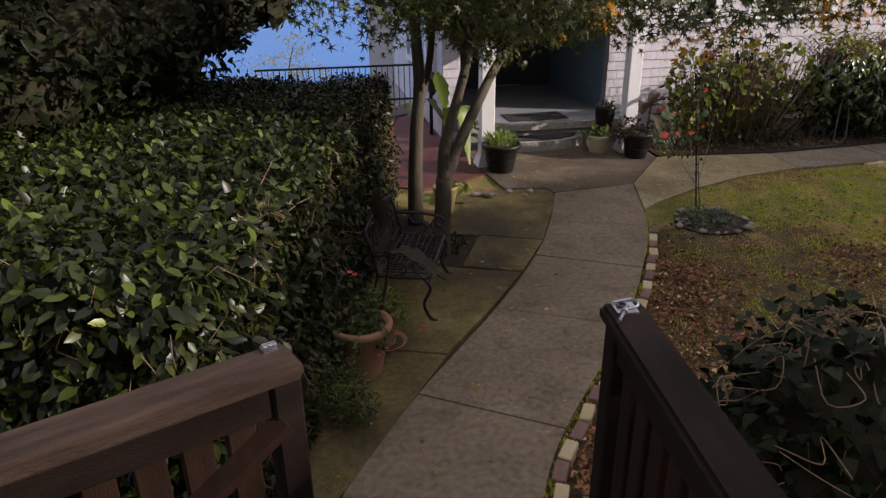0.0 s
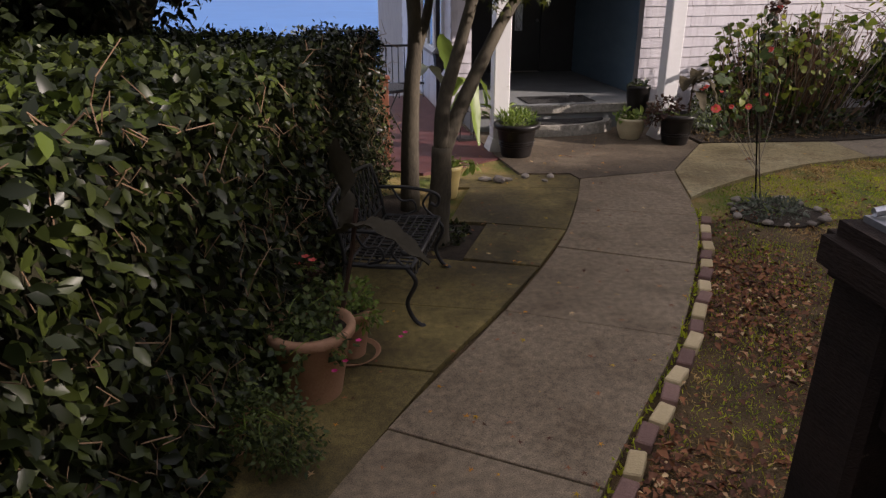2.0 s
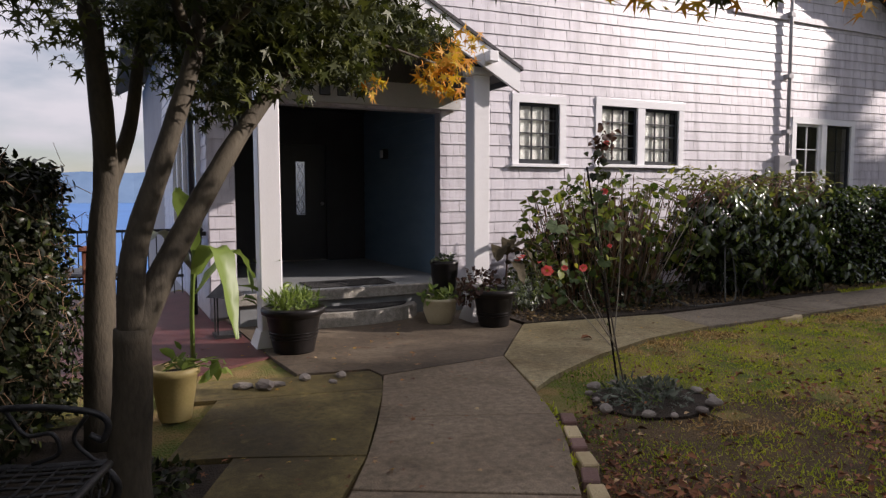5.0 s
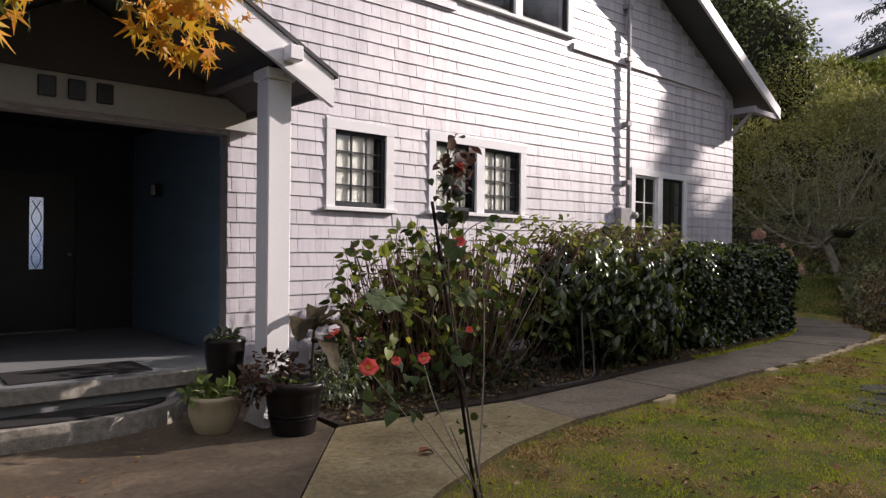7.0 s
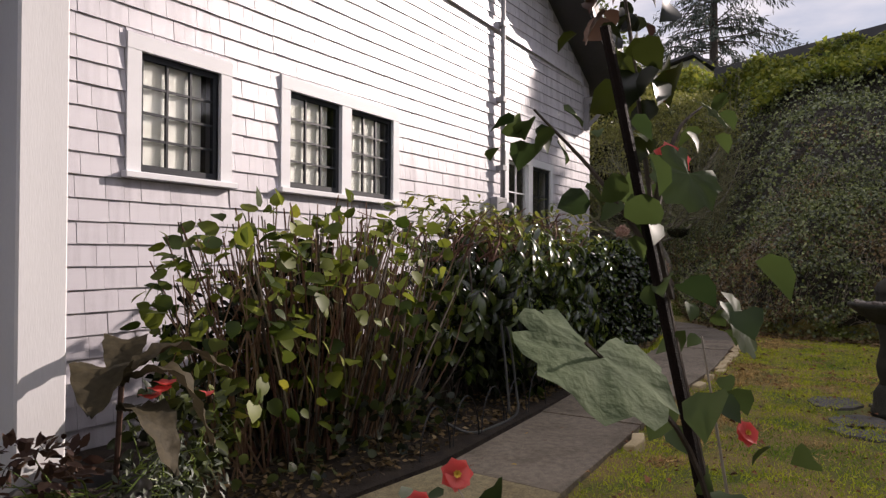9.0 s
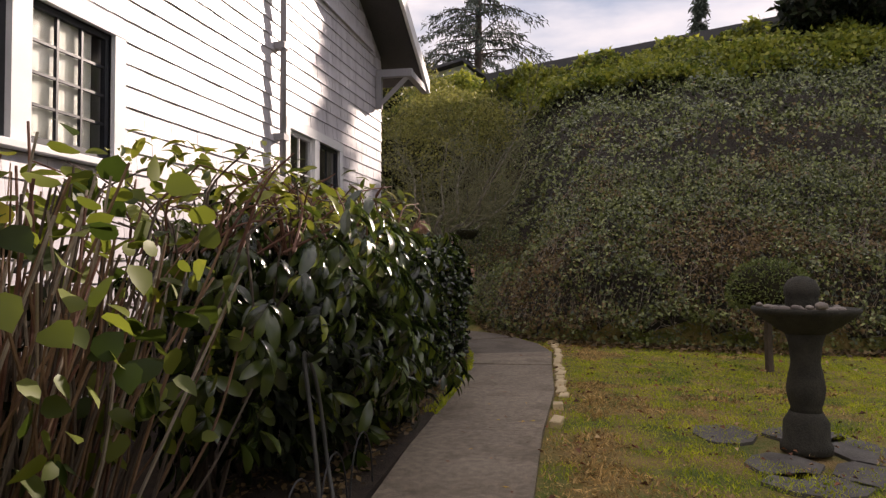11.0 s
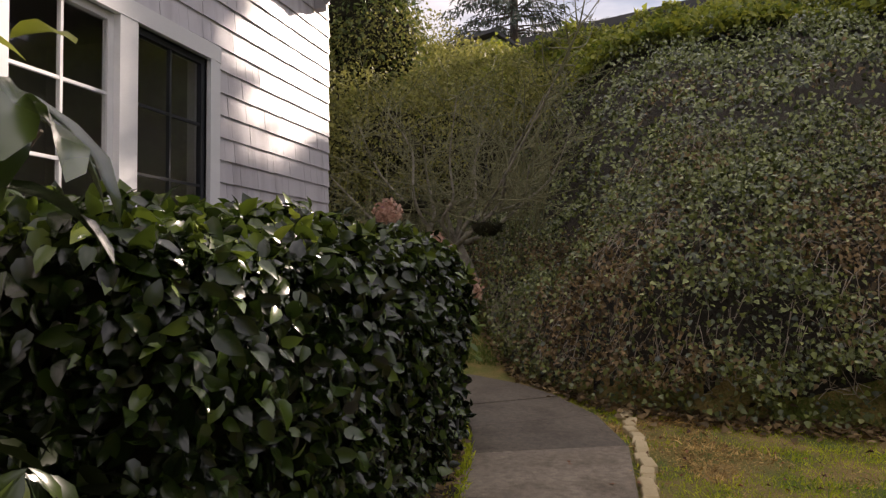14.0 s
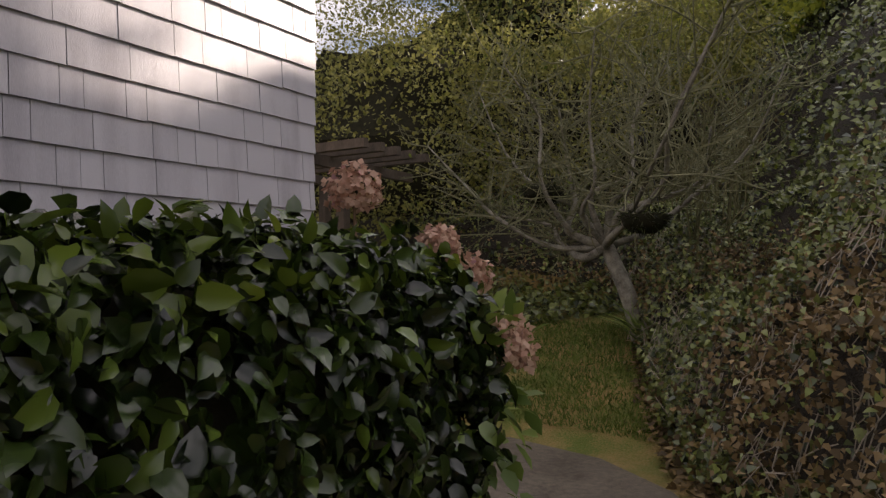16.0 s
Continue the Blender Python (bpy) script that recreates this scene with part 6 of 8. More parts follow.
        ln = spread * (1.05 - f) * rng.uniform(0.6, 1.1)
        p0 = np.array([x, y, z + h * f])
        d = np.array([math.cos(a), math.sin(a), 0.0])
        tip = p0 + d * ln + np.array([0, 0, -0.25 * ln])
        mid = p0 + d * ln * 0.5 + np.array([0, 0, 0.02 * ln])
        tube(bm, [p0, mid, tip], [0.05, 0.03, 0.01], 3)
        for k in range(85):
            s = rng.uniform(0.15, 1)
            b = (mid if s > 0.5 else p0) + ((tip - mid) if s > 0.5 else (mid - p0)) * ((s - 0.5) * 2 if s > 0.5 else s * 2)
            pos.append(b + rng.normal(0, 1, 3) * np.array([0.5, 0.5, 0.2]) * spray)
            way.append(d * 0.4 + rng.normal(0, 0.4, 3) + np.array([0, 0, -0.7]))
    part("bough_wood", bm, M["bark_dark"], t)["kind"] = "stuff"
    pos, way = np.array(pos), np.array(way)
    n = len(pos)
    leaves("needle_sprays", pos, way, rng.normal(0, 1, (n, 3)), spray * rng.uniform(0.6, 1.5, n), (DIAMOND[0] * np.array([1, 0.4, 1]), DIAMOND[1]), M["leaf_conifer"], t)


build_conifer(46, 15.6, 8.5, 17, 6.8, 71, 0.3, 150)
# treetop narrowed and placed so that its shadow falls on the gable wall
build_conifer(33, 5.0, 8.0, 5.7, 0.27, 72, 0.2, 110)


def prism_x(x0, x1, outline):
    """A flat piece with the given outline (y, z), from x0 to x1."""
    bm = bmesh.new()
    a = [bm.verts.new((x0, y, z)) for y, z in outline]
    b = [bm.verts.new((x1, y, z)) for y, z in outline]
    bm.faces.new(a)
    bm.faces.new(b[::-1])
    for i in range(len(a)):
        j = (i + 1) % len(a)
        bm.faces.new((a[i], b[i], b[j], a[j]))
    return bm


def build_far_houses():
    h = thing("neighbour_house", "cream house with low dark gable roof on the hill", "house")
    part("wall", boxed(38, 44, 14.25, 18.5, 7.6, 10.3), M["cream_wall"], h)
    part("gable", prism_x(38.0, 38.3, [(14.25, 10.3), (18.5, 10.3), (15.1, 11.1)]), M["cream_wall"], h)
    bm = bmesh.new()
    for ye, ze in ((13.9, 10.25), (19.0, 10.2)):
        q = [bm.verts.new(p) for p in ((37.5, 15.1, 11.15), (44.6, 15.1, 11.15), (44.6, ye, ze), (37.5, ye, ze), (37.5, 15.1, 11.29), (44.6, 15.1, 11.29), (44.6, ye, ze + 0.14), (37.5, ye, ze + 0.14))]
        for f in ((0, 1, 2, 3), (7, 6, 5, 4), (0, 4, 5, 1), (1, 5, 6, 2), (2, 6, 7, 3), (3, 7, 4, 0)):
            bm.faces.new([q[i] for i in f])
    part("roof", bm, M["roof"], h)
    w = part("window", boxed(37.94, 38.0, 14.6, 15.6, 9.6, 10.2), M["frame_dark"], h)
    part("frame", boxed(37.92, 37.96, 14.5, 15.7, 9.52, 9.6), M["trim"], w)
    # dark roof line built as a wall, moved nearer to shade the gable
    f = thing("crest_roofline", "long dark hilltop roof line built as a low wall", "wall")
    bm = bmesh.new()
    q = [bm.verts.new(p) for p in ((32.2, 13.2, 7.0), (32.2, -4.5, 8.0), (32.2, -4.5, 11.42), (32.2, 13.2, 8.92), (32.5, 13.2, 7.0), (32.5, -4.5, 8.0), (32.5, -4.5, 11.42), (32.5, 13.2, 8.92))]
    for fc in ((0, 1, 2, 3), (7, 6, 5, 4), (0, 4, 5, 1), (1, 5, 6, 2), (2, 6, 7, 3), (3, 7, 4, 0)):
        bm.faces.new([q[i] for i in fc])
    part("boards", bm, M["soffit"], f)
    rng = np.random.default_rng(95)
    n = 9000
    y = rng.uniform(-4, 13.9, n)
    top = 8.92 + (13.2 - y) * 0.141 - 0.38 + 0.18 * np.sin(y * 2.3) + 0.1 * np.sin(y * 6.1)
    p = np.stack([rng.uniform(31.4, 32.1, n), y, top - 1.9 * rng.uniform(0, 1, n) ** 1.6], 1)
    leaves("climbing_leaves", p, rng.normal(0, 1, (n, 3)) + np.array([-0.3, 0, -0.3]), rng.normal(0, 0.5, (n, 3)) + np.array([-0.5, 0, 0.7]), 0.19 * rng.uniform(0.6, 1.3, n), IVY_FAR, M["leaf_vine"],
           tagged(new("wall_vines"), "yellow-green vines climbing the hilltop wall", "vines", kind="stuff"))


build_far_houses()


# ---- entrance: steps, gates ----
def build_steps():
    st = thing("garden_steps", "short flight of concrete steps down to the path", "steps", kind="structure")
    way = Vector((0.34, 0.94, 0)).normalized()
    ang = math.degrees(math.atan2(-way.x, way.y))
    foot = Vector((0.50, 3.42, 0))
    for i in range(9):
        p = foot - way * (0.31 * i)
        z = 0.175 * (i + 1)
        d = 0.34 if i < 8 else 2.6
        bm = boxed(-0.7, 0.7, -d, 0.02, z - 0.2 if i else -0.1, z, bevel=0.012)
        ob = part("tread", bm, M["step"], st)
        ob.matrix_basis = pose(p.x, p.y, 0, 0, 0, ang)
    bm = bmesh.new()
    prism(bm, [(-14, -12), (14, -12), (14, -0.6), (0.7, 0.3), (-1.1, 0.9), (-14, 0.9)], -0.2, 1.56)
    tagged(part("terrace", bm, M["step"]), "raised concrete terrace above the garden", "terrace", kind="structure")
    # unseen wall behind the camera, added to cut sky light from the south
    tagged(part("wall_sky_block", boxed(-14, 14, -4.3, -4.0, 1.56, 6.5), M["cream_wall"]), "unseen plain wall added to hold back sky light", "wall", kind="structure")


build_steps()


def gate(end, hinge, label, rail, half=0.072, bolted=True):
    """An open gate leaf: worn top rail, boards and a lower rail, with a steel latch at its free end."""
    g = thing("garden_gate", label, "gate", "garden gates")
    a, b = Vector((*end, 0)), Vector((*hinge, 0))
    ln = (b - a).length
    part("top_rail", boxed(0, ln, -half, half, 1.945, 2.0, bevel=0.014, seg=2), rail, g, "worn brown top rail")
    part("upper_rail", boxed(0.02, ln, -0.03, 0.03, 1.82, 1.945, bevel=0.006), M["wood_dark"], g)
    part("lower_rail", boxed(0.02, ln, -0.03, 0.03, 0.98, 1.09, bevel=0.006), M["wood_dark"], g)
    part("end_post", boxed(0.0, 0.09, -0.045, 0.045, 0.86, 1.945, bevel=0.008), M["wood_dark"], g)
    n = int((ln - 0.2) / 0.125)
    for i in range(n):
        x = 0.14 + i * 0.125
        part("baluster", boxed(x, x + 0.085, -0.02, 0.02, 1.09, 1.82, bevel=0.005), M["wood_gate"], g)
    bm = bmesh.new()
    tube(bm, [(0.06, 0.034, 1.80), (min(ln, 1.2), 0.034, 1.10)], 0.04, 4)
    part("brace", bm, M["wood_gate"], g)
    if bolted:
        latch = part("latch_plate", boxed(0.02, 0.09, -0.04, 0.03, 2.0, 2.006), M["steel"], g, "scuffed steel latch")
        bm = bmesh.new()
        tube(bm, curve_pts([(0.025, -0.035, 2.010), (0.03, 0.02, 2.022), (0.06, 0.03, 2.03), (0.085, 0.02, 2.024), (0.085, -0.03, 2.012)], 6), 0.0045, 8)
        part("hasp", bm, M["steel"], latch)
        bm = bmesh.new()
        tube(bm, [(0.06, 0.0, 2.014), (0.15, -0.055, 2.012)], 0.0055, 8)
        tube(bm, [(0.085, -0.015, 2.014), (0.10, -0.024, 2.014)], 0.011, 8)
        part("bolt", bm, M["steel"], latch)
        bm = lathe([(0.008, 0), (0.018, 0), (0.018, 0.005), (0.008, 0.005), (0.008, 0)], at=(0.045, -0.012, 2.007), seg=14)
        part("washer", bm, M["iron"], latch)
    else:
        latch = part("keeper_plate", boxed(0.035, 0.075, -0.066, -0.03, 2.0, 2.005), M["steel"], g, "small bright steel keeper")
        bm = bmesh.new()
        for k in range(7):
            t = math.pi * k / 7
            box(bm, 0.035, 0.075, -0.06 + 0.028 * (1 - math.cos(t)) / 2, -0.06 + 0.028 * (1 - math.cos(t + math.pi / 7)) / 2 + 0.003, 2.004 + 0.016 * math.sin(t), 2.0075 + 0.016 * math.sin(t))
        part("keeper_hoop", bm, M["steel"], latch)
    d = b - a
    g.matrix_basis = pose(a.x, a.y, 0, 0, 0, math.degrees(math.atan2(d.y, d.x)))
    return g


gate((-0.35, 2.62), (-1.83, 1.975), "open wooden gate leaf with worn brown top rail", M["wood_top"], 0.08, bolted=False)
gate((0.70, 2.70), (0.545, 1.38), "open dark wooden gate leaf with steel latch", M["wood_dark"])
shrub("ivy_mound", "dark sprawling ivy mound with pale bare runners", [((1.58, 2.55, 1.36), (0.52, 0.55, 0.58)), ((1.95, 2.0, 1.25), (0.6, 0.6, 0.68)), ((1.7, 2.4, 0.6), (0.6, 0.6, 0.75))],
      7500, 0.066, IVY, M["leaf_hedge_dark"], 81, M["twig"], 0.005, 0.3, 14)


def ivy_runners(mound):
    """Pale bare runners that loop over the mound."""
    q = random.Random(82)
    for _ in range(110):
        cx, cy, cz, r = q.choice(((1.58, 2.55, 1.36, 0.56), (1.58, 2.55, 1.36, 0.56), (1.95, 2.0, 1.25, 0.64)))
        a, e = q.uniform(0, 6.28), q.uniform(0.15, 1.4)
        pts = []
        for k in range(4):
            rr = r * q.uniform(0.88, 1.06)
            pts.append((cx + rr * math.cos(e) * math.cos(a), cy + rr * math.cos(e) * math.sin(a), cz + rr * math.sin(e)))
            a += q.uniform(-0.3, 0.3)
            e += q.uniform(-0.22, 0.22)
        bm = bmesh.new()
        tube(bm, curve_pts(pts, 4), 0.0024, 4)
        part("runner", bm, M["twig"], mound)


ivy_runners(bpy.data.objects["ivy_mound"])
# near-black lumps added for the shade inside the ivy
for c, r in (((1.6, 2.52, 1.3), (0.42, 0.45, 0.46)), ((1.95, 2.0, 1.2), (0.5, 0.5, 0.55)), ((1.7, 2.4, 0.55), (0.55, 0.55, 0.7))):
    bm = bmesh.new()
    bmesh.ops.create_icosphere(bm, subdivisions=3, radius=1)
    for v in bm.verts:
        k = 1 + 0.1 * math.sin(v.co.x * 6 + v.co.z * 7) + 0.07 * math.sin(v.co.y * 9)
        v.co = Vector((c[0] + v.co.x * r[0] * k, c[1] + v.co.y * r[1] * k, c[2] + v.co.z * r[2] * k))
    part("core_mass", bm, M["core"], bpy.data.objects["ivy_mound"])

# ---- pots ----
SOIL_IN = M["soil"]


def pot(name, label, at, profile, mat, soil_z, soil_r, group="", seg=30, ridges=()):
    """A turned plant pot with a wall of some thickness, and the soil in it."""
    p = thing(name, label, "plant pot", group)
    outer = list(profile)
    r_top, z_top = outer[-1]
    inner = [(r_top - 0.025, z_top), (r_top - 0.03, soil_z - 0.03), (0, soil_z - 0.03)]
    part("shell", lathe([(0, 0)] + outer + inner, seg=44), mat, p, smooth=True)
    part("soil", lathe([(0, soil_z - 0.02), (soil_r, soil_z - 0.02), (soil_r * 0.6, soil_z + 0.012), (0, soil_z + 0.02)], seg=20), SOIL_IN, p)
    for z, r in ridges:
        part("band", lathe([(r, z - 0.008), (r + 0.012, z), (r, z + 0.008)], seg=seg), mat, p)
    p.matrix_basis = pose(*at)
    return p


TERRA = [(0.15, 0), (0.155, 0.01), (0.222, 0.385), (0.236, 0.39), (0.251, 0.402), (0.254, 0.43), (0.248, 0.446), (0.236, 0.45)]
pot("terracotta_pot", "large pale-rimmed terracotta pot", (0.02, 5.57, -0.022), TERRA, M["terracotta"], 0.41, 0.225)
pot("terracotta_pot", "smaller terracotta pot in a saucer", (0.25, 5.95, -0.01), [(r * 0.56, z * 0.72) for r, z in TERRA], M["terracotta"], 0.29, 0.12)
part("saucer", lathe([(0, 0), (0.15, 0), (0.185, 0.03), (0.175, 0.03), (0.145, 0.01), (0, 0.01)], at=(0.25, 5.95, -0.02), seg=24), M["terracotta"])
tagged(bpy.data.objects["saucer"], "terracotta saucer under a small pot", "saucer")
pot("terracotta_pot", "small terracotta pot hidden in trailing leaves", (-0.40, 5.11, -0.022), [(r * 0.5, z * 0.6) for r, z in TERRA], M["terracotta"], 0.24, 0.11)
BARREL = [(0.2, 0), (0.205, 0.02), (0.265, 0.34), (0.275, 0.36), (0.315, 0.38), (0.32, 0.425), (0.30, 0.44), (0.28, 0.44)]
pot("black_pot", "large black ribbed pot beside a porch post", (2.62, 10.62, 0.0), [(r * 0.95, z * 0.98) for r, z in BARREL], M["pot_black"], 0.38, 0.255, "black pots", ridges=((0.14, 0.215), (0.17, 0.22), (0.2, 0.226)))
pot("black_pot", "squat black pot crowded with plants", (4.98, 10.86, 0.0), [(r * 0.84, z * 0.95) for r, z in BARREL], M["pot_black"], 0.37, 0.22, "black pots", ridges=((0.13, 0.19), (0.16, 0.195)))
pot("tall_black_pot", "tall narrow glossy black pot on the porch edge", (4.78, 11.72, 0.0), [(0.13, 0.0), (0.14, 0.1), (0.12, 0.24), (0.125, 0.26), (0.165, 0.5), (0.17, 0.62), (0.178, 0.64), (0.178, 0.675), (0.16, 0.68)], M["pot_black"], 0.64, 0.145)
pot("cream_pot", "round cream glazed pot with small handles", (4.5, 11.28, 0.0), [(0.13, 0), (0.14, 0.01), (0.19, 0.14), (0.195, 0.24), (0.212, 0.265), (0.212, 0.29), (0.195, 0.295)], M["pot_cream"], 0.25, 0.17)
pot("yellow_pot", "small yellow ribbed pot behind the maple", (1.42, 9.05, -0.015), [(0.1, 0), (0.105, 0.01), (0.15, 0.3), (0.165, 0.31), (0.165, 0.35), (0.15, 0.355)], M["pot_yellow"], 0.31, 0.13)


def pot_plant(name, label, at, masses, n, size, shape, mat, seed, category="plant", droop=0.3, flower=None, stems_n=10, stem_mat=None):
    """Foliage growing in a pot, about the point at."""
    rng = np.random.default_rng(seed)
    pl = thing(name, label, category)
    p, d = [], []
    tot = sum(r[0] * r[1] for _, r in masses)
    for c, r in masses:
        a, b = blob((at[0] + c[0], at[1] + c[1], at[2] + c[2]), r, max(int(n * r[0] * r[1] / tot), 3), rng, 0.3)
        p.append(a)
        d.append(b)
    p, d = np.concatenate(p), np.concatenate(d)
    k = len(p)
    leaves("leaves", p, d * 0.6 + rng.normal(0, 0.6, (k, 3)) + np.array([0, 0, -droop]), rng.normal(0, 0.5, (k, 3)) + np.array([0, 0, 0.8]), size * rng.uniform(0.6, 1.3, k), shape, mat, pl)
    bm = bmesh.new()
    for c, r in masses:
        for _ in range(stems_n):
            q = Vector((random.gauss(0, 1), random.gauss(0, 1), random.gauss(0, 1))).normalized()
            stems(bm, at, [(at[0] + c[0] + q.x * r[0] * 0.8, at[1] + c[1] + q.y * r[1] * 0.8, at[2] + c[2] + q.z * r[2] * 0.8)], 0.005, 0.002, 4, 0.04)
    part("stem_tangle", bm, stem_mat or M["leaf_fresh"], pl)["kind"] = "stuff"
    if flower:
        fm, places, fs = flower
        for c in places:
            q = np.array([[at[0] + c[0], at[1] + c[1], at[2] + c[2]]])
            a = np.linspace(0, 2 * math.pi, 6)[:-1]
            way = np.stack([np.cos(a), np.sin(a), 0.5 + 0 * a], 1)
            leaves("flower", np.repeat(q, 5, 0), way, np.tile([0, 0, 1.0], (5, 1)), fs, (OVAL[0] * np.array([1, 1.7, 1]), OVAL[1]), fm, pl)
    return pl


pot_plant("geranium", "trailing ivy geranium with a few magenta flowers", (0.02, 5.57, 0.42), [((0, 0, 0.03), (0.19, 0.19, 0.09)), ((0.06, 0.14, 0.1), (0.15, 0.1, 0.1)), ((-0.12, -0.25, -0.08), (0.13, 0.06, 0.12)), ((0.16, -0.2, -0.05), (0.09, 0.07, 0.09)), ((-0.24, -0.1, -0.02), (0.07, 0.12, 0.09))], 620, 0.042, IVY, M["leaf_trailing"], 91,
          flower=(M["petal_pink"], [(0.18, -0.2, -0.14), (0.12, -0.24, -0.17), (0.26, -0.06, -0.1)], 0.022))
pot_plant("small_shrub", "bright small-leaved shrub in a terracotta pot", (0.25, 5.95, 0.3), [((0.02, 0.0, 0.10), (0.15, 0.15, 0.11)), ((0.12, -0.10, 0.0), (0.09, 0.09, 0.10))], 320, 0.042, OVAL, M["leaf_fresh"], 92,
          flower=(M["petal_pink"], [(0.3, -0.12, -0.16), (0.34, 0.0, -0.2)], 0.02))
pot_plant("trailing_plant", "leafy grey-green bush trailing from a small pot", (-0.30, 5.02, 0.25), [((0.1, -0.05, 0.0), (0.26, 0.2, 0.2)), ((0.2, -0.12, -0.12), (0.2, 0.16, 0.12)), ((-0.05, 0.05, 0.1), (0.15, 0.15, 0.12))], 1900, 0.030, OVAL, M["leaf_trailing"], 93)
pot_plant("red_begonia", "orange-red begonia flowers by the hedge", (-0.02, 6.3, 0.45), [((0, 0, 0), (0.12, 0.12, 0.1))], 60, 0.05, OVAL, M["leaf_purple"], 94, flower=(M["petal_red"], [(0.02, -0.08, 0.1), (0.06, -0.05, 0.06), (-0.03, -0.06, 0.05)], 0.035))
pot_plant("pot_herbs", "low grassy herbs in the black pot", (2.62, 10.62, 0.4), [((0, 0, 0.07), (0.26, 0.26, 0.12))], 420, 0.09, BLADE, M["leaf_fresh"], 95, droop=-0.4)
pot_plant("succulent", "small succulent in the tall black pot", (4.78, 11.72, 0.66), [((0, 0, 0.03), (0.14, 0.14, 0.05))], 60, 0.08, OVAL, M["leaf_dull"], 96, droop=-0.2)
pot_plant("cabbage_plant", "pale cabbage-like plant in the cream pot", (4.5, 11.28, 0.27), [((-0.1, 0.0, 0.08), (0.12, 0.12, 0.1)), ((0.14, -0.02, 0.03), (0.1, 0.1, 0.06))], 60, 0.11, OVAL, M["leaf_fresh"], 97, droop=0)
pot_plant("purple_begonia", "dark purple-leaved plant crowding the black pot", (4.9, 10.86, 0.4), [((-0.1, 0.02, 0.1), (0.24, 0.2, 0.16)), ((-0.24, 0.05, -0.04), (0.14, 0.12, 0.1))], 260, 0.07, OVAL, M["leaf_purple"], 98)
pot_plant("silver_herb", "grey-green bushy herb spilling from the pot", (5.1, 10.8, 0.36), [((0.08, -0.1, 0.03), (0.2, 0.16, 0.14)), ((0.32, 0.0, 0.0), (0.18, 0.2, 0.2))], 420, 0.045, LONG, M["leaf_dull"], 99)
pot_plant("flowering_bush", "leafy green bush beside the black pot", (5.45, 10.95, 0.2), [((0, 0, 0.25), (0.3, 0.22, 0.34)), ((0.3, 0.2, 0.3), (0.3, 0.2, 0.3))], 300, 0.085, OVAL, M["leaf_hedge"], 100,
          flower=(M["petal_red"], [(-0.14, -0.14, 0.55), (-0.16, -0.10, 0.52), (-0.1, -0.12, 0.57), (0.12, -0.1, 0.48)], 0.06))
pot_plant("lily_leaves", "strap-leaved lily at the foot of a porch post", (2.5, 11.15, 0.2), [((0, 0, 0.25), (0.2, 0.16, 0.2))], 14, 0.27, (LONG[0] * np.array([1, 0.55, 2.5]), LONG[1]), M["leaf_fresh"], 101, droop=-0.3, stems_n=2)
pot_plant("lemon_sprig", "bright yellow-green sprig in the yellow pot", (1.45, 9.05, 0.34), [((0.22, -0.05, 0.0), (0.1, 0.08, 0.08)), ((0.02, 0, 0.06), (0.1, 0.1, 0.06))], 26, 0.11, OVAL, M["leaf_fresh"], 102)


def broad_leaf(parent, mat, foot, bend, tip, width, name="leaf", sag=0.0):
    """One large blade on a curved midrib, its two halves folded a little upward."""
    bm = bmesh.new()
    c = curve_pts([foot, bend, tip], 8)
    n = len(c)
    rows = []
    for i, p in enumerate(c):
        f = i / (n - 1)
        way = (c[min(i + 1, n - 1)] - c[max(i - 1, 0)]).normalized()
        side = way.cross(Vector((0.1, 0.05, 1)))
        side = side.normalized() if side.length > 1e-3 else Vector((1, 0, 0))
        w = width * (math.sin(math.pi * min(f * 0.93 + 0.05, 1.0)) ** 0.75) * (1 + 0.05 * math.sin(i * 2.3))
        up = side.cross(way).normalized()
        rows.append([bm.verts.new(p + side * w * s + up * abs(s) * w * 0.3 + up * 0.012 * math.sin(i * 1.9 + s * 4)) for s in (-1, -0.5, 0, 0.5, 1)])
    for a, b in zip(rows, rows[1:]):
        for k in range(4):
            bm.faces.new((a[k], a[k + 1], b[k + 1], b[k]))
    return part(name, bm, mat, parent, smooth=True)


def build_big_leaf_plants():
    c = thing("canna", "canna with broad dull green-brown leaves beside the bench", "plant")
    bm = bmesh.new()
    tube(bm, curve_pts([(0.20, 5.80, 0.35), (0.27, 5.78, 0.7), (0.32, 5.80, 1.0)], 4), 0.014, 7)
    part("stalk", bm, M["leaf_purple"], c)
    broad_leaf(c, M["leaf_canna"], (0.16, 5.83, 0.84), (0.40, 5.62, 0.95), (0.66, 5.36, 0.82), 0.095)
    broad_leaf(c, M["leaf_canna"], (0.25, 5.80, 0.86), (0.24, 5.84, 1.12), (0.22, 5.80, 1.40), 0.095)
    b = thing("canna", "tall canna with broad fresh-green leaves by the patio", "plant")
    bm = bmesh.new()
    tube(bm, curve_pts([(1.72, 10.75, 0.0), (1.72, 10.7, 0.5), (1.75, 10.65, 1.0)], 4), 0.022, 7)
    part("stalk", bm, M["leaf_fresh"], b)
    broad_leaf(b, M["leaf_fresh"], (1.74, 10.68, 0.75), (1.92, 10.45, 1.0), (2.02, 10.2, 0.25), 0.13)
    broad_leaf(b, M["leaf_fresh"], (1.75, 10.66, 0.95), (1.68, 10.6, 1.3), (1.60, 10.45, 1.55), 0.12)
    broad_leaf(b, M["leaf_dull"], (1.74, 10.7, 0.8), (1.45, 10.6, 1.15), (1.2, 10.4, 0.95), 0.14)
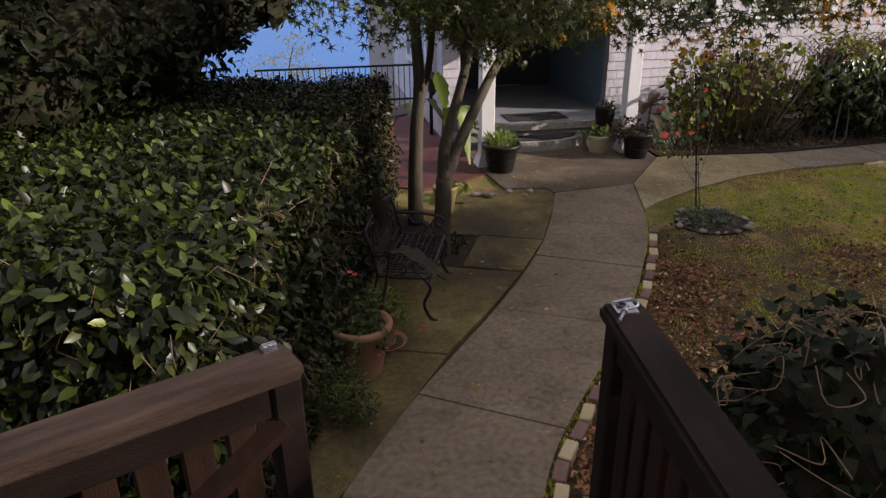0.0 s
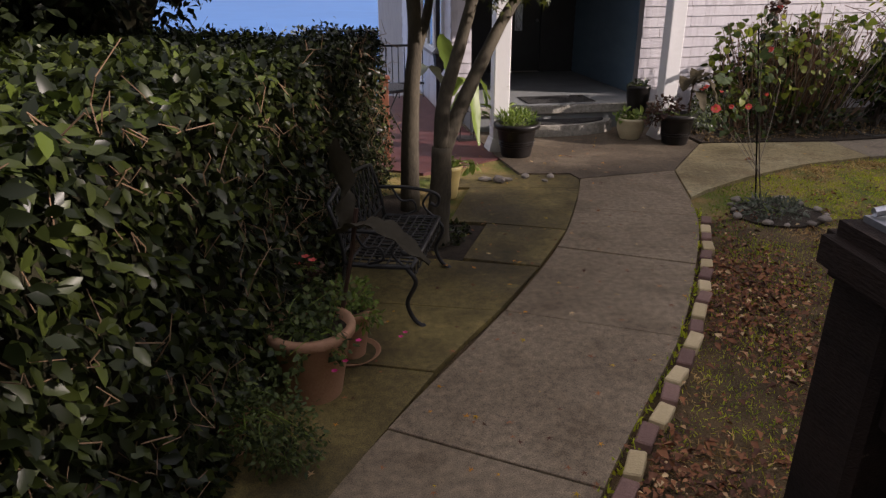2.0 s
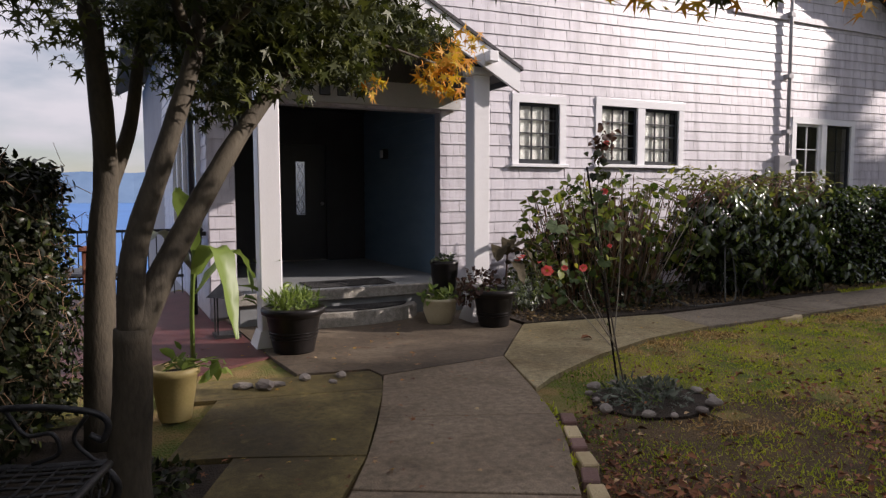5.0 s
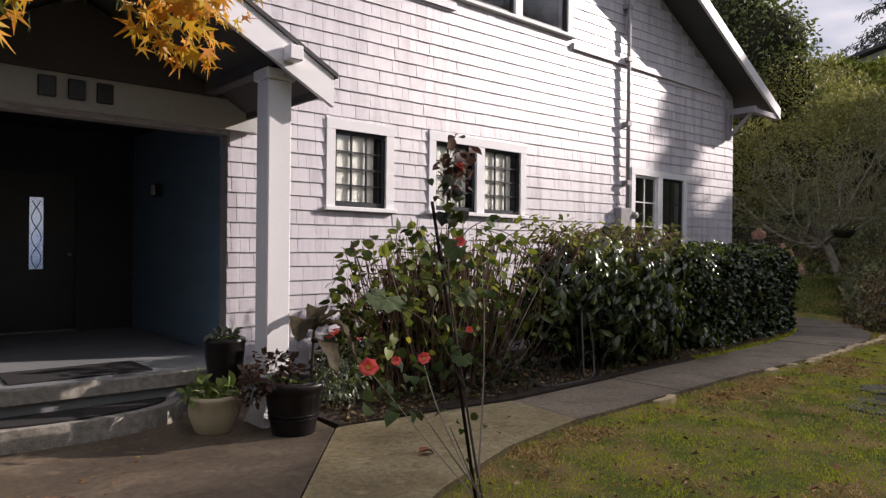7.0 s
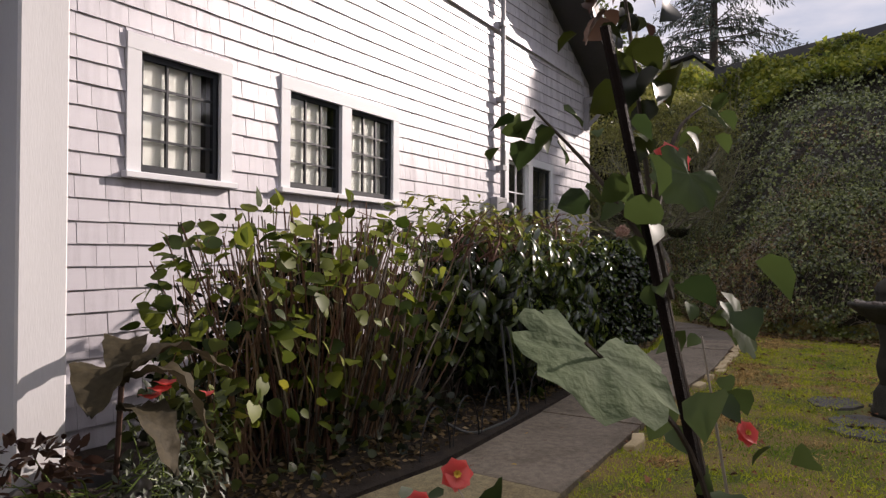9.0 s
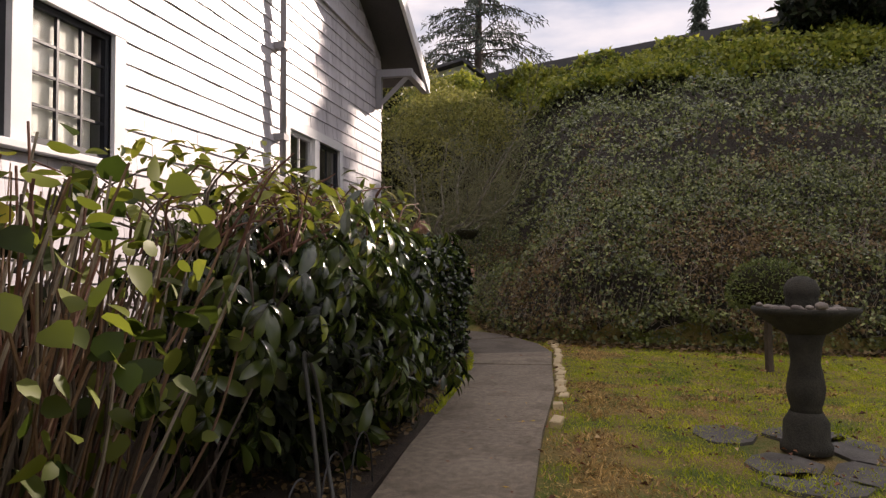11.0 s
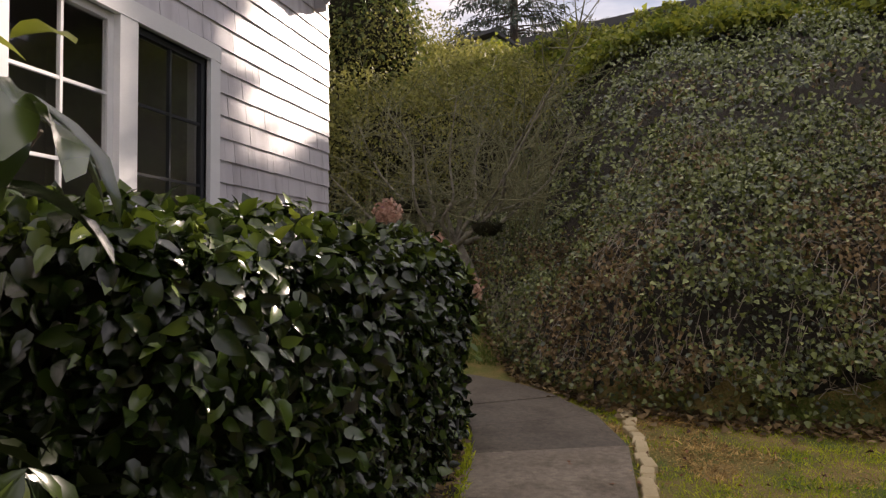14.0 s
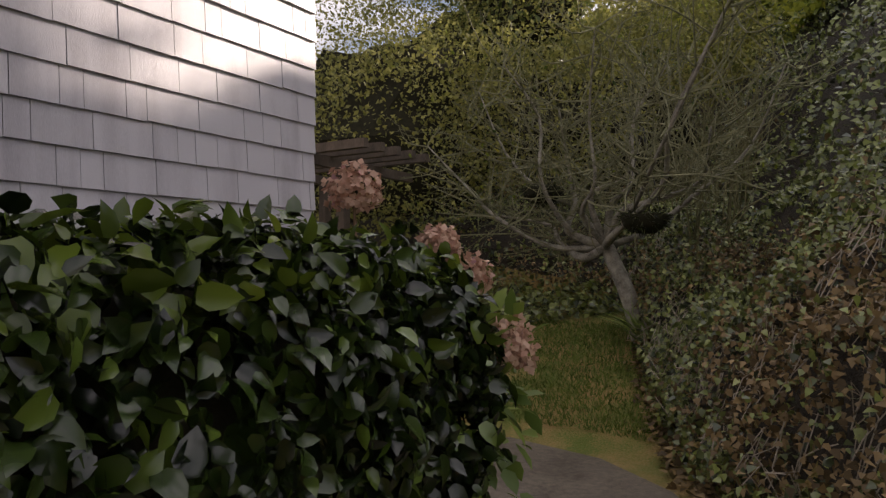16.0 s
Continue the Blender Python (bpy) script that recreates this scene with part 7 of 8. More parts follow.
    broad_leaf(b, M["leaf_fresh"], (1.75, 10.7, 0.6), (2.1, 10.8, 0.95), (2.3, 10.8, 0.7), 0.09)
    e = thing("elephant_ear", "big grey-brown drooping leaves among the pots", "plant")
    bm = bmesh.new()
    tube(bm, curve_pts([(5.12, 10.84, 0.36), (5.14, 10.85, 0.6), (5.16, 10.86, 0.85)], 4), 0.012, 7)
    part("stalk", bm, M["leaf_purple"], e)
    broad_leaf(e, M["leaf_ear"], (5.16, 10.86, 0.82), (5.28, 10.68, 0.84), (5.38, 10.56, 0.55), 0.10)
    broad_leaf(e, M["leaf_ear"], (5.16, 10.86, 0.84), (5.42, 10.86, 0.93), (5.62, 10.72, 0.80), 0.07)
    broad_leaf(e, M["leaf_ear"], (5.15, 10.86, 0.80), (4.98, 10.72, 0.90), (4.86, 10.58, 0.76), 0.10)
    broad_leaf(e, M["leaf_ear"], (5.15, 10.84, 0.7), (5.12, 10.62, 0.72), (5.12, 10.46, 0.5), 0.09)
    broad_leaf(e, M["leaf_ear"], (5.17, 10.9, 0.8), (5.3, 11.05, 0.95), (5.4, 11.2, 0.9), 0.09)


build_big_leaf_plants()


pot_plant("ground_cover", "low weeds in the soil round the maple", (1.15, 7.95, -0.03), [((0, 0, 0.03), (0.3, 0.35, 0.06))], 260, 0.05, IVY, M["leaf_hedge"], 103, droop=-0.2)

# ---- cast-iron bench ----
def build_bench():
    """Ornate bench: scrolled back, lattice seat, two cast end frames with curved legs; its front faces the path."""
    b = thing("garden_bench", "black cast-iron bench with scrolled back", "bench")
    w = 1.02

    def rod(name, ctrl, r, parent=b, n=6, seg=7):
        bm = bmesh.new()
        tube(bm, curve_pts(ctrl, n), r, seg)
        return part(name, bm, M["iron"], parent, smooth=True)
    for x in (0.0, w):
        fr = rod("end_frame", [(x, 0.02, 0.43), (x, -0.2, 0.425), (x, -0.42, 0.435)], 0.016)
        rod("front_leg", [(x, -0.40, 0.43), (x, -0.46, 0.33), (x, -0.40, 0.18), (x, -0.44, 0.06), (x, -0.50, 0.005)], 0.016, fr)
        rod("back_leg", [(x, 0.02, 0.43), (x, 0.06, 0.25), (x, 0.10, 0.02)], 0.015, fr)
        rod("back_post", [(x, 0.02, 0.43), (x, 0.05, 0.62), (x, 0.12, 0.84)], 0.014, fr)
        rod("arm", [(x, 0.07, 0.66), (x, -0.15, 0.67), (x, -0.36, 0.645), (x, -0.43, 0.60), (x, -0.41, 0.53), (x, -0.36, 0.55)], 0.014, fr)
        rod("arm_scroll", [(x, -0.36, 0.64), (x, -0.30, 0.54), (x, -0.36, 0.46), (x, -0.40, 0.44)], 0.009, fr)
        rod("arm_scroll", [(x, -0.05, 0.66), (x, -0.12, 0.56), (x, -0.22, 0.56), (x, -0.24, 0.48), (x, -0.14, 0.44)], 0.009, fr)
        bm = bmesh.new()
        lathe([(0, 0), (0.028, 0.0), (0.032, 0.012), (0.02, 0.025), (0, 0.03)], at=(x, -0.50, -0.004), bm=bm, seg=10)
        part("foot", bm, M["iron"], fr)
    rod("top_rail", [(0, 0.12, 0.84), (w * 0.25, 0.13, 0.88), (w * 0.5, 0.13, 0.90), (w * 0.75, 0.13, 0.88), (w, 0.12, 0.84)], 0.014)
    rod("back_rail", [(0, 0.04, 0.50), (w / 2, 0.04, 0.50), (w, 0.04, 0.50)], 0.011)
    for i in range(8):
        x = 0.07 + i * (w - 0.14) / 7
        for s in (-1, 1):
            rod("back_scroll", [(x, 0.045, 0.50), (x + s * 0.055, 0.06, 0.58), (x + s * 0.03, 0.08, 0.68), (x - s * 0.04, 0.095, 0.75), (x - s * 0.02, 0.115, 0.85)], 0.007, n=5, seg=5)
        rod("back_ring", [(x + 0.035 * math.cos(a), 0.062, 0.575 + 0.04 * math.sin(a)) for a in np.linspace(0, 2 * math.pi, 9)], 0.006, n=2, seg=5)
    rod("front_rail", [(0, -0.43, 0.43), (w / 2, -0.44, 0.44), (w, -0.43, 0.43)], 0.016)
    rod("rear_rail", [(0, 0.0, 0.43), (w / 2, 0.0, 0.43), (w, 0.0, 0.43)], 0.012)
    for i in range(17):
        x = 0.03 + i * (w - 0.06) / 16
        rod("seat_slat", [(x, 0.0, 0.432), (x + 0.02 * math.sin(i), -0.2, 0.428), (x, -0.43, 0.438)], 0.0075, n=3, seg=5)
    for i in range(6):
        y = -0.06 - i * 0.065
        rod("seat_bar", [(0.0, y, 0.431), (w * 0.5, y + 0.015 * math.sin(i * 2), 0.431), (w, y, 0.431)], 0.006, n=4, seg=5)
    for i in range(10):
        x = 0.06 + i * (w - 0.12) / 9
        rod("apron_ring", [(x + 0.045 * math.cos(a), -0.432, 0.375 + 0.045 * math.sin(a)) for a in np.linspace(0, 2 * math.pi, 9)], 0.006, n=2, seg=5)
    b.matrix_basis = pose(0.27, 6.40, -0.02, 0, 0, 70)


build_bench()

# ---- birdbath, clipped dome and bare flower by the lawn ----
bath = thing("birdbath", "dark mossy cast-stone birdbath with pebbles", "birdbath")
part("foot", lathe([(0, 0), (0.205, 0), (0.205, 0.05), (0.185, 0.07), (0.18, 0.2), (0.15, 0.24), (0.13, 0.27), (0, 0.27)], seg=28), M["bath_stone"], bath, smooth=True)
part("pedestal", lathe([(0, 0.27), (0.125, 0.27), (0.12, 0.30), (0.135, 0.33), (0.155, 0.42), (0.14, 0.5), (0.115, 0.6), (0.13, 0.72), (0.16, 0.80), (0, 0.8)], seg=28), M["bath_stone"], bath, smooth=True)
part("bowl", lathe([(0, 0.79), (0.17, 0.80), (0.28, 0.86), (0.40, 0.93), (0.425, 0.955), (0.42, 0.975), (0.39, 0.975), (0.30, 0.93), (0, 0.915)], seg=36), M["bath_stone"], bath, smooth=True)
bath.matrix_basis = pose(10.5, 8.0, -0.02) @ Matrix.Diagonal((0.8, 0.8, 1, 1))
for i in range(34):
    a, rr = random.uniform(0, 6.28), random.uniform(0.08, 0.30)
    s = random.uniform(0.022, 0.045)
    bm = bmesh.new()
    bmesh.ops.create_icosphere(bm, subdivisions=2, radius=1)
    for v in bm.verts:
        v.co = Vector((v.co.x * s * 1.3, v.co.y * s, v.co.z * s * 0.7))
    pb = part("pebble", bm, M["stone"], None, smooth=True)
    pb.matrix_basis = pose(10.5 + rr * math.cos(a), 8.0 + rr * math.sin(a), 0.905 + 0.055 * (rr / 0.30) ** 2 + s * 0.5, 0, 0, random.uniform(0, 180))
    tagged(pb, "smooth grey pebble in the birdbath bowl", "pebble", "birdbath pebbles")
orn = part("stone_finial", lathe([(0, 0), (0.085, 0), (0.1, 0.03), (0.105, 0.07), (0.1, 0.09), (0.112, 0.11), (0.11, 0.16), (0.085, 0.21), (0.04, 0.235), (0, 0.24)], at=(10.5, 8.02, 0.93), seg=20), M["bath_stone"], smooth=True)
tagged(orn, "small rounded stone ornament in the birdbath", "ornament")
for i, (x, y, sx, sy) in enumerate(((10.0, 7.75, 0.32, 0.26), (10.15, 8.25, 0.3, 0.24), (10.9, 8.45, 0.36, 0.24), (10.55, 7.62, 0.42, 0.22), (9.75, 8.15, 0.25, 0.3), (11.0, 7.85, 0.28, 0.3))):
    bm = bmesh.new()
    prism(bm, [(x + sx * math.cos(a) * random.uniform(0.8, 1.1), y + sy * math.sin(a) * random.uniform(0.8, 1.1)) for a in np.linspace(0, 5.6, 8)], -0.08, -0.022)
    tagged(part("paving_stone", bm, M["stone_dark"]), "flat rough stone round the birdbath foot", "stone", "stones round the birdbath")


def build_dome():
    rng = np.random.default_rng(111)
    d = thing("clipped_dome", "small clipped boxwood dome on a short trunk", "topiary")
    # dark solid dome that gives the shade behind the leaves
    bm = bmesh.new()
    bmesh.ops.create_uvsphere(bm, u_segments=18, v_segments=10, radius=1)
    for v in bm.verts:
        v.co = Vector((14.2 + v.co.x * 0.42, 7.3 + v.co.y * 0.42, 0.91 + max(v.co.z, -0.35) * 0.36))
    part("core_mass", bm, M["core"], d)
    n = 4200
    q = unit(rng.normal(0, 1, (n, 3)))
    q[:, 2] = np.maximum(q[:, 2], -0.35 + rng.uniform(-0.05, 0.05, n))
    p = np.array([14.2, 7.3, 0.91]) + q * np.array([0.46, 0.46, 0.40]) * (1 + rng.normal(0, 0.025, (n, 1)))
    leaves("leaves", p, rng.normal(0, 0.7, (n, 3)) + q, q + rng.normal(0, 0.5, (n, 3)), 0.035 * rng.uniform(0.7, 1.3, n), OVAL, M["leaf_box"], d)
    bm = bmesh.new()
    tube(bm, [(14.2, 7.3, -0.05), (14.18, 7.32, 0.4), (14.2, 7.3, 0.85)], [0.05, 0.045, 0.04], 8)
    part("trunk", bm, M["bark_dark"], d)


build_dome()


def lobed_leaf(parent, mat, at, way, up, size):
    """A wide soft leaf with five shallow lobes, veined and puckered."""
    way = way.normalized()
    up = (up - way * up.dot(way)).normalized()
    side = up.cross(way)
    bm = bmesh.new()
    rings = []
    seg = 30
    for q in range(5):
        ring = []
        for k in range(seg + 1):
            a = radians(-150 + 300 * k / seg)
            edge = 0.52 + 0.12 * math.cos(5 * a) ** 2 + 0.10 * math.cos(a) + 0.025 * math.sin(17 * a)
            rr = edge * (q + 0.02) / 4
            lift = 0.05 * abs(math.sin(2.5 * a)) * q / 4 + 0.03 * math.sin(9 * a + q * 1.7) * q / 4 - 0.16 * rr * rr
            ring.append(bm.verts.new(at + (way * (0.3 + rr * math.cos(a)) + side * rr * math.sin(a) + up * lift) * size * 1.15))
        rings.append(ring)
    for a, b in zip(rings, rings[1:]):
        for k in range(seg):
            bm.faces.new((a[k], a[k + 1], b[k + 1], b[k]))
    part("large_leaf", bm, mat, parent, smooth=True)


def build_mallow():
    """The tall thin flowering plant on the lawn, tied to a stake, bare below and leafy above."""
    rng = np.random.default_rng(121)
    f = thing("mallow", "tall thin staked mallow with red flowers", "plant")
    f.location = (-0.05, -0.012, 0.0)
    bm = bmesh.new()
    tube(bm, curve_pts([(4.58, 8.24, -0.05), (4.55, 8.453, 1.0), (4.52, 8.59, 1.70)], 4), 0.0085, 7)
    part("stake", bm, M["wood_dark"], f, "dark wooden stake")
    main = curve_pts([(4.62, 8.22, 0), (4.60, 8.33, 0.4), (4.575, 8.44, 0.95), (4.57, 8.52, 1.35), (4.63, 8.58, 1.7), (4.70, 8.63, 1.92)], 6)
    bm = bmesh.new()
    tube(bm, main, [0.0075 - 0.005 * k / (len(main) - 1) for k in range(len(main))], 7)
    part("stem", bm, M["bark_dark"], f)
    # thin limbs, each from a height on the stem
    limbs = [((4.59, 8.30, 0.30), (4.45, 8.25, 0.5), (4.32, 8.22, 0.7)), ((4.59, 8.30, 0.32), (4.45, 8.32, 0.5), (4.3, 8.4, 0.74)),
             ((4.59, 8.32, 0.36), (4.72, 8.42, 0.8), (4.8, 8.5, 1.2)), ((4.59, 8.30, 0.30), (4.70, 8.72, 0.6), (4.86, 9.06, 0.82)), ((4.59, 8.30, 0.28), (4.56, 8.66, 0.5), (4.45, 8.98, 0.8)),
             ((4.58, 8.40, 0.80), (4.40, 8.44, 1.1), (4.13, 8.48, 1.26)), ((4.57, 8.50, 1.30), (4.54, 8.6, 1.46), (4.50, 8.70, 1.58)),
             ((4.58, 8.53, 1.40), (4.68, 8.52, 1.55), (4.80, 8.50, 1.62)), ((4.57, 8.5, 1.28), (4.54, 8.52, 1.4), (4.50, 8.50, 1.47))]
    for pts in limbs:
        bm = bmesh.new()
        tube(bm, curve_pts(pts, 6), [0.0055 - 0.0035 * k / 12 for k in range(13)], 5)
        part("branch", bm, M["twig_pale"] if pts[2][2] < 1.22 else M["bark_dark"], f)
    wide = (ROUND[0] * np.array([1, 1.1, 2.2]), ROUND[1])
    # clusters of leaves: centre, spread, count, leaf size
    clusters = [((4.73, 8.65, 1.90), (0.05, 0.045, 0.07), 44, 0.058), ((4.66, 8.60, 1.76), (0.035, 0.035, 0.06), 18, 0.062), ((4.61, 8.56, 1.62), (0.04, 0.04, 0.05), 12, 0.065),
                ((4.55, 8.57, 1.45), (0.07, 0.05, 0.04), 16, 0.056), ((4.50, 8.68, 1.55), (0.04, 0.05, 0.02), 10, 0.04), ((4.79, 8.5, 1.6), (0.04, 0.03, 0.03), 6, 0.045),
                ((4.57, 8.48, 1.22), (0.05, 0.05, 0.08), 12, 0.06), ((4.6, 8.42, 0.98), (0.05, 0.05, 0.09), 8, 0.045), ((4.8, 8.5, 1.2), (0.04, 0.04, 0.05), 5, 0.04),
                ((4.83, 9.0, 0.72), (0.09, 0.08, 0.08), 16, 0.08), ((4.47, 8.95, 0.70), (0.09, 0.08, 0.06), 14, 0.085), ((4.6, 8.35, 0.62), (0.06, 0.05, 0.1), 6, 0.045)]
    for j, (c, sp, k, size) in enumerate(clusters):
        pos = np.array(c) + rng.normal(0, 1, (k, 3)) * np.array(sp)
        a = rng.uniform(0, 6.28, k)
        way = np.stack([np.cos(a), np.sin(a), rng.uniform(-1.3, -0.2, k)], 1)
        up = rng.normal(0, 0.45, (k, 3)) + np.array([0, 0, 0.9])
        leaves("leaves", pos, way, up, size * rng.uniform(0.55, 1.25, k), wide, (M["leaf_purple"], M["leaf_hedge"], M["leaf_mallow"], M["leaf_mallow"])[0 if j == 0 else 1 if j < 3 else 2 + j % 2], f)
    for at, w, u, r, mt in (((4.20, 8.50, 1.265), (-0.7, -0.35, -0.35), (-0.1, -0.5, 0.9), 0.125, "leaf_grey"), ((4.60, 8.47, 1.49), (-0.6, 0.2, -0.5), (-0.2, -0.7, 0.7), 0.085, "leaf_mallow"),
                            ((4.80, 8.49, 1.62), (0.5, -0.4, -0.5), (-0.2, -0.4, 0.9), 0.05, "leaf_grey"), ((4.58, 8.42, 1.27), (0.5, -0.4, -0.7), (-0.3, -0.7, 0.6), 0.075, "leaf_mallow"), ((4.55, 8.38, 0.98), (-0.6, -0.3, -0.5), (-0.2, -0.5, 0.8), 0.075, "leaf_mallow")):
        lobed_leaf(f, M[mt], Vector(at), Vector(w), Vector(u), r)

    def bloom(c, r, heart):
        q = np.repeat(np.array([c]), 7, 0)
        a = np.linspace(0, 2 * math.pi, 8)[:-1]
        axis = np.array([-0.55, -0.6, 0.5])
        e1 = np.array([0.73, -0.68, 0.0])
        e2 = np.cross(axis, e1)
        ring = np.cos(a)[:, None] * e1 + np.sin(a)[:, None] * e2
        leaves("flower", q, ring + axis * rng.uniform(0.3, 0.9, (7, 1)), -ring * 0.6 + axis + rng.normal(0, 0.15, (7, 3)), r, (ROUND[0] * np.array([1, 1.75, 2.2]), ROUND[1]), M["petal_coral"] if heart else M["petal_red"], f)
        if heart:
            leaves("flower_heart", q + axis * r * 0.2, ring * 0.7 + axis, -ring * 0.6 + axis, r * 0.34, (ROUND[0] * np.array([1, 1.2, 1.6]), ROUND[1]), M["petal_yellow"], f)
    for c, r, heart in (((4.75, 8.64, 1.89), 0.034, False), ((4.64, 8.52, 1.5), 0.034, False), ((4.60, 8.4, 1.08), 0.02, True), ((4.44, 9.0, 0.83), 0.058, True), ((4.62, 9.0, 0.85), 0.03, False), ((4.87, 9.06, 0.83), 0.042, True)):
        bloom(c, r, heart)
    # ring of stones and low growth at its foot
    for i in range(13):
        a = i / 13 * 6.28
        s = random.uniform(0.025, 0.058)
        bm = bmesh.new()
        bmesh.ops.create_icosphere(bm, subdivisions=2, radius=1)
        for v in bm.verts:
            v.co = Vector((v.co.x * s * 1.3, v.co.y * s, v.co.z * s * 0.7)) * (1 + 0.15 * math.sin(v.co.x * 3 + i) * math.cos(v.co.y * 4 + i))
        st = part("edging_stone", bm, M["stone"])
        st.matrix_basis = pose(4.56 + 0.46 * math.cos(a) + random.uniform(-0.05, 0.05), 7.92 + 0.4 * math.sin(a) + random.uniform(-0.05, 0.05), s * 0.35, 0, 0, random.uniform(0, 180))
        tagged(st, "rough grey stone round the mallow bed", "stone", "stones round the mallow")
    pot_plant("ground_cover", "low grey-green tufts in the stone ring", (4.5, 7.9, 0.0), [((0, 0, 0.04), (0.36, 0.3, 0.09))], 500, 0.06, LONG, M["leaf_dull"], 122, droop=-0.3)
    bm = bmesh.new()
    prism(bm, [(4.56 + 0.45 * math.cos(a), 7.92 + 0.4 * math.sin(a)) for a in np.linspace(0, 6.0, 14)], -0.06, -0.01)
    tagged(part("planting_bed", bm, M["soil"]), "small soil bed in the lawn", "soil", kind="structure")


build_mallow()


# ---- apple tree, hydrangea heads and far garden ----
def build_apple():
    rng = random.Random(9)
    t = tree("apple_tree", "gnarled lichen-grey apple tree, nearly bare", [([(21.06, 12.18, 0.3), (21.03, 12.26, 0.8), (21.02, 12.38, 1.2), (21.10, 12.58, 1.6), (21.2, 12.72, 1.85)], 0.115, 0.08)], [], M["bark_lichen"])
    fork = Vector((21.15, 12.66, 1.72))
    # the tips of the limbs, as seen from the fork, and how each bends on the way
    heads = [((-1.9, -1.7, 1.95), 0.05, 0.2), ((-2.7, -2.2, 2.5), 0.035, 0.3), ((0.2, 1.5, 0.45), 0.065, -0.05), ((-0.2, 2.4, 1.4), 0.045, 0.1), ((-0.1, 0.55, 1.7), 0.06, 0.1), ((0.1, -0.7, 2.1), 0.055, 0.1),
             ((-0.6, -1.3, 1.2), 0.05, -0.1), ((-0.9, 0.9, 2.1), 0.045, 0.1), ((0.7, -0.3, 2.3), 0.045, 0.1), ((-1.2, -0.3, 2.2), 0.04, 0.2), ((0.4, -1.9, 2.0), 0.045, 0.1), ((0.3, 1.9, 2.2), 0.04, 0.2)]
    twigs = bmesh.new()
    shoots = bmesh.new()
    for (dx, dy, dz), r, sag in heads:
        tip = fork + Vector((dx, dy, dz))
        mid = fork.lerp(tip, 0.5) + Vector((rng.uniform(-0.2, 0.2), rng.uniform(-0.2, 0.2), -0.2 - sag))
        jog = [Vector((rng.uniform(-0.24, 0.24), rng.uniform(-0.24, 0.24), rng.uniform(-0.2, 0.2))) for _ in range(2)]
        c = curve_pts([fork, fork.lerp(mid, 0.5) + jog[0], mid, mid.lerp(tip, 0.5) + jog[1], tip], 4)
        bm = bmesh.new()
        tube(bm, c, [0.75 * r * (1.3 - 1.05 * k / (len(c) - 1)) for k in range(len(c))], 8)
        part("limb", bm, M["bark_lichen"], t, smooth=True)
        for p in c[6:]:
            for _ in range(4):
                d = (Vector((rng.gauss(0, 1), rng.gauss(0, 1), rng.gauss(0.25, 0.7))).normalized() + (tip - fork).normalized() * 0.25) * rng.uniform(0.3, 1.0)
                q = p + d
                k = [p, p + d * 0.5 + Vector((rng.uniform(-0.13, 0.13), rng.uniform(-0.13, 0.13), rng.uniform(-0.16, 0.06))), q]
                tube(twigs, curve_pts(k, 3), [0.010, 0.0095, 0.009, 0.008, 0.007, 0.006, 0.004], 4)
                for _ in range(3):
                    e = (Vector((rng.gauss(0, 1), rng.gauss(0, 1), rng.gauss(0.4, 0.8))).normalized() + d.normalized() * 0.4) * rng.uniform(0.12, 0.42)
                    s = p + d * rng.uniform(0.35, 1.0)
                    tube(shoots, [s, s + e * 0.5 + Vector((0, 0, -0.015)), s + e], [0.0048, 0.004, 0.0025], 3)
    part("twig_mass", twigs, M["twig_lichen"], t)["kind"] = "stuff"
    part("shoot_mass", shoots, M["twig_lichen"], t)["kind"] = "stuff"
    r2 = np.random.default_rng(131)
    n = 420
    p = np.array([21.0, 12.7, 3.2]) + r2.normal(0, 1, (n, 3)) * np.array([0.9, 1.2, 0.6])
    leaves("last_leaves", p, r2.normal(0, 1, (n, 3)) + np.array([0, 0, -0.5]), r2.normal(0, 1, (n, 3)), 0.055 * r2.uniform(0.6, 1.2, n), OVAL, M["leaf_hydrangea"], t)
    g = thing("grass_clump", "yellowing tuft of long grass by the apple tree", "grass")
    n = 240
    a = r2.uniform(0, 6.28, n)
    p = np.array([21.0, 12.05, 0.62]) + np.stack([np.cos(a), np.sin(a), 0 * a], 1) * r2.uniform(0, 0.16, n)[:, None]
    leaves("blades", p, np.stack([np.cos(a) * 0.7, np.sin(a) * 0.7, 0.9 + 0 * a], 1), r2.normal(0, 0.3, (n, 3)) + np.array([0, 0, 1]), r2.uniform(0.35, 0.75, n), (BLADE[0] * np.array([1, 0.22, -1.6]), BLADE[1]), M["leaf_fresh"], g)["kind"] = "stuff"
    # arbour behind the house corner
    ar = thing("arbour", "weathered dark timber arbour behind the house", "arbour")
    for x, y in ((19.6, 15.4), (20.6, 16.6)):
        part("post", boxed(x - 0.06, x + 0.06, y - 0.06, y + 0.06, 0.0, 2.7), M["bark_dark"], ar)
    for k in range(5):
        part("rafter", boxed(19.0 + k * 0.3, 19.08 + k * 0.3, 14.6, 17.2, 2.78, 2.88), M["bark_dark"], ar)
    for y in (15.4, 16.6):
        part("beam", boxed(18.7, 21.0, y - 0.05, y + 0.05, 2.66, 2.78), M["bark_dark"], ar)


build_apple()


def build_mopheads():
    rng = np.random.default_rng(141)
    h = thing("hydrangea", "mophead hydrangea with faded pink heads by the hedge", "shrub")
    heads = ((15.59, 11.9, 1.80, 0.125), (15.76, 11.43, 1.43, 0.10), (15.70, 11.22, 1.15, 0.12), (15.66, 11.5, 1.56, 0.08))
    for x, y, z, r in heads:
        n = 460
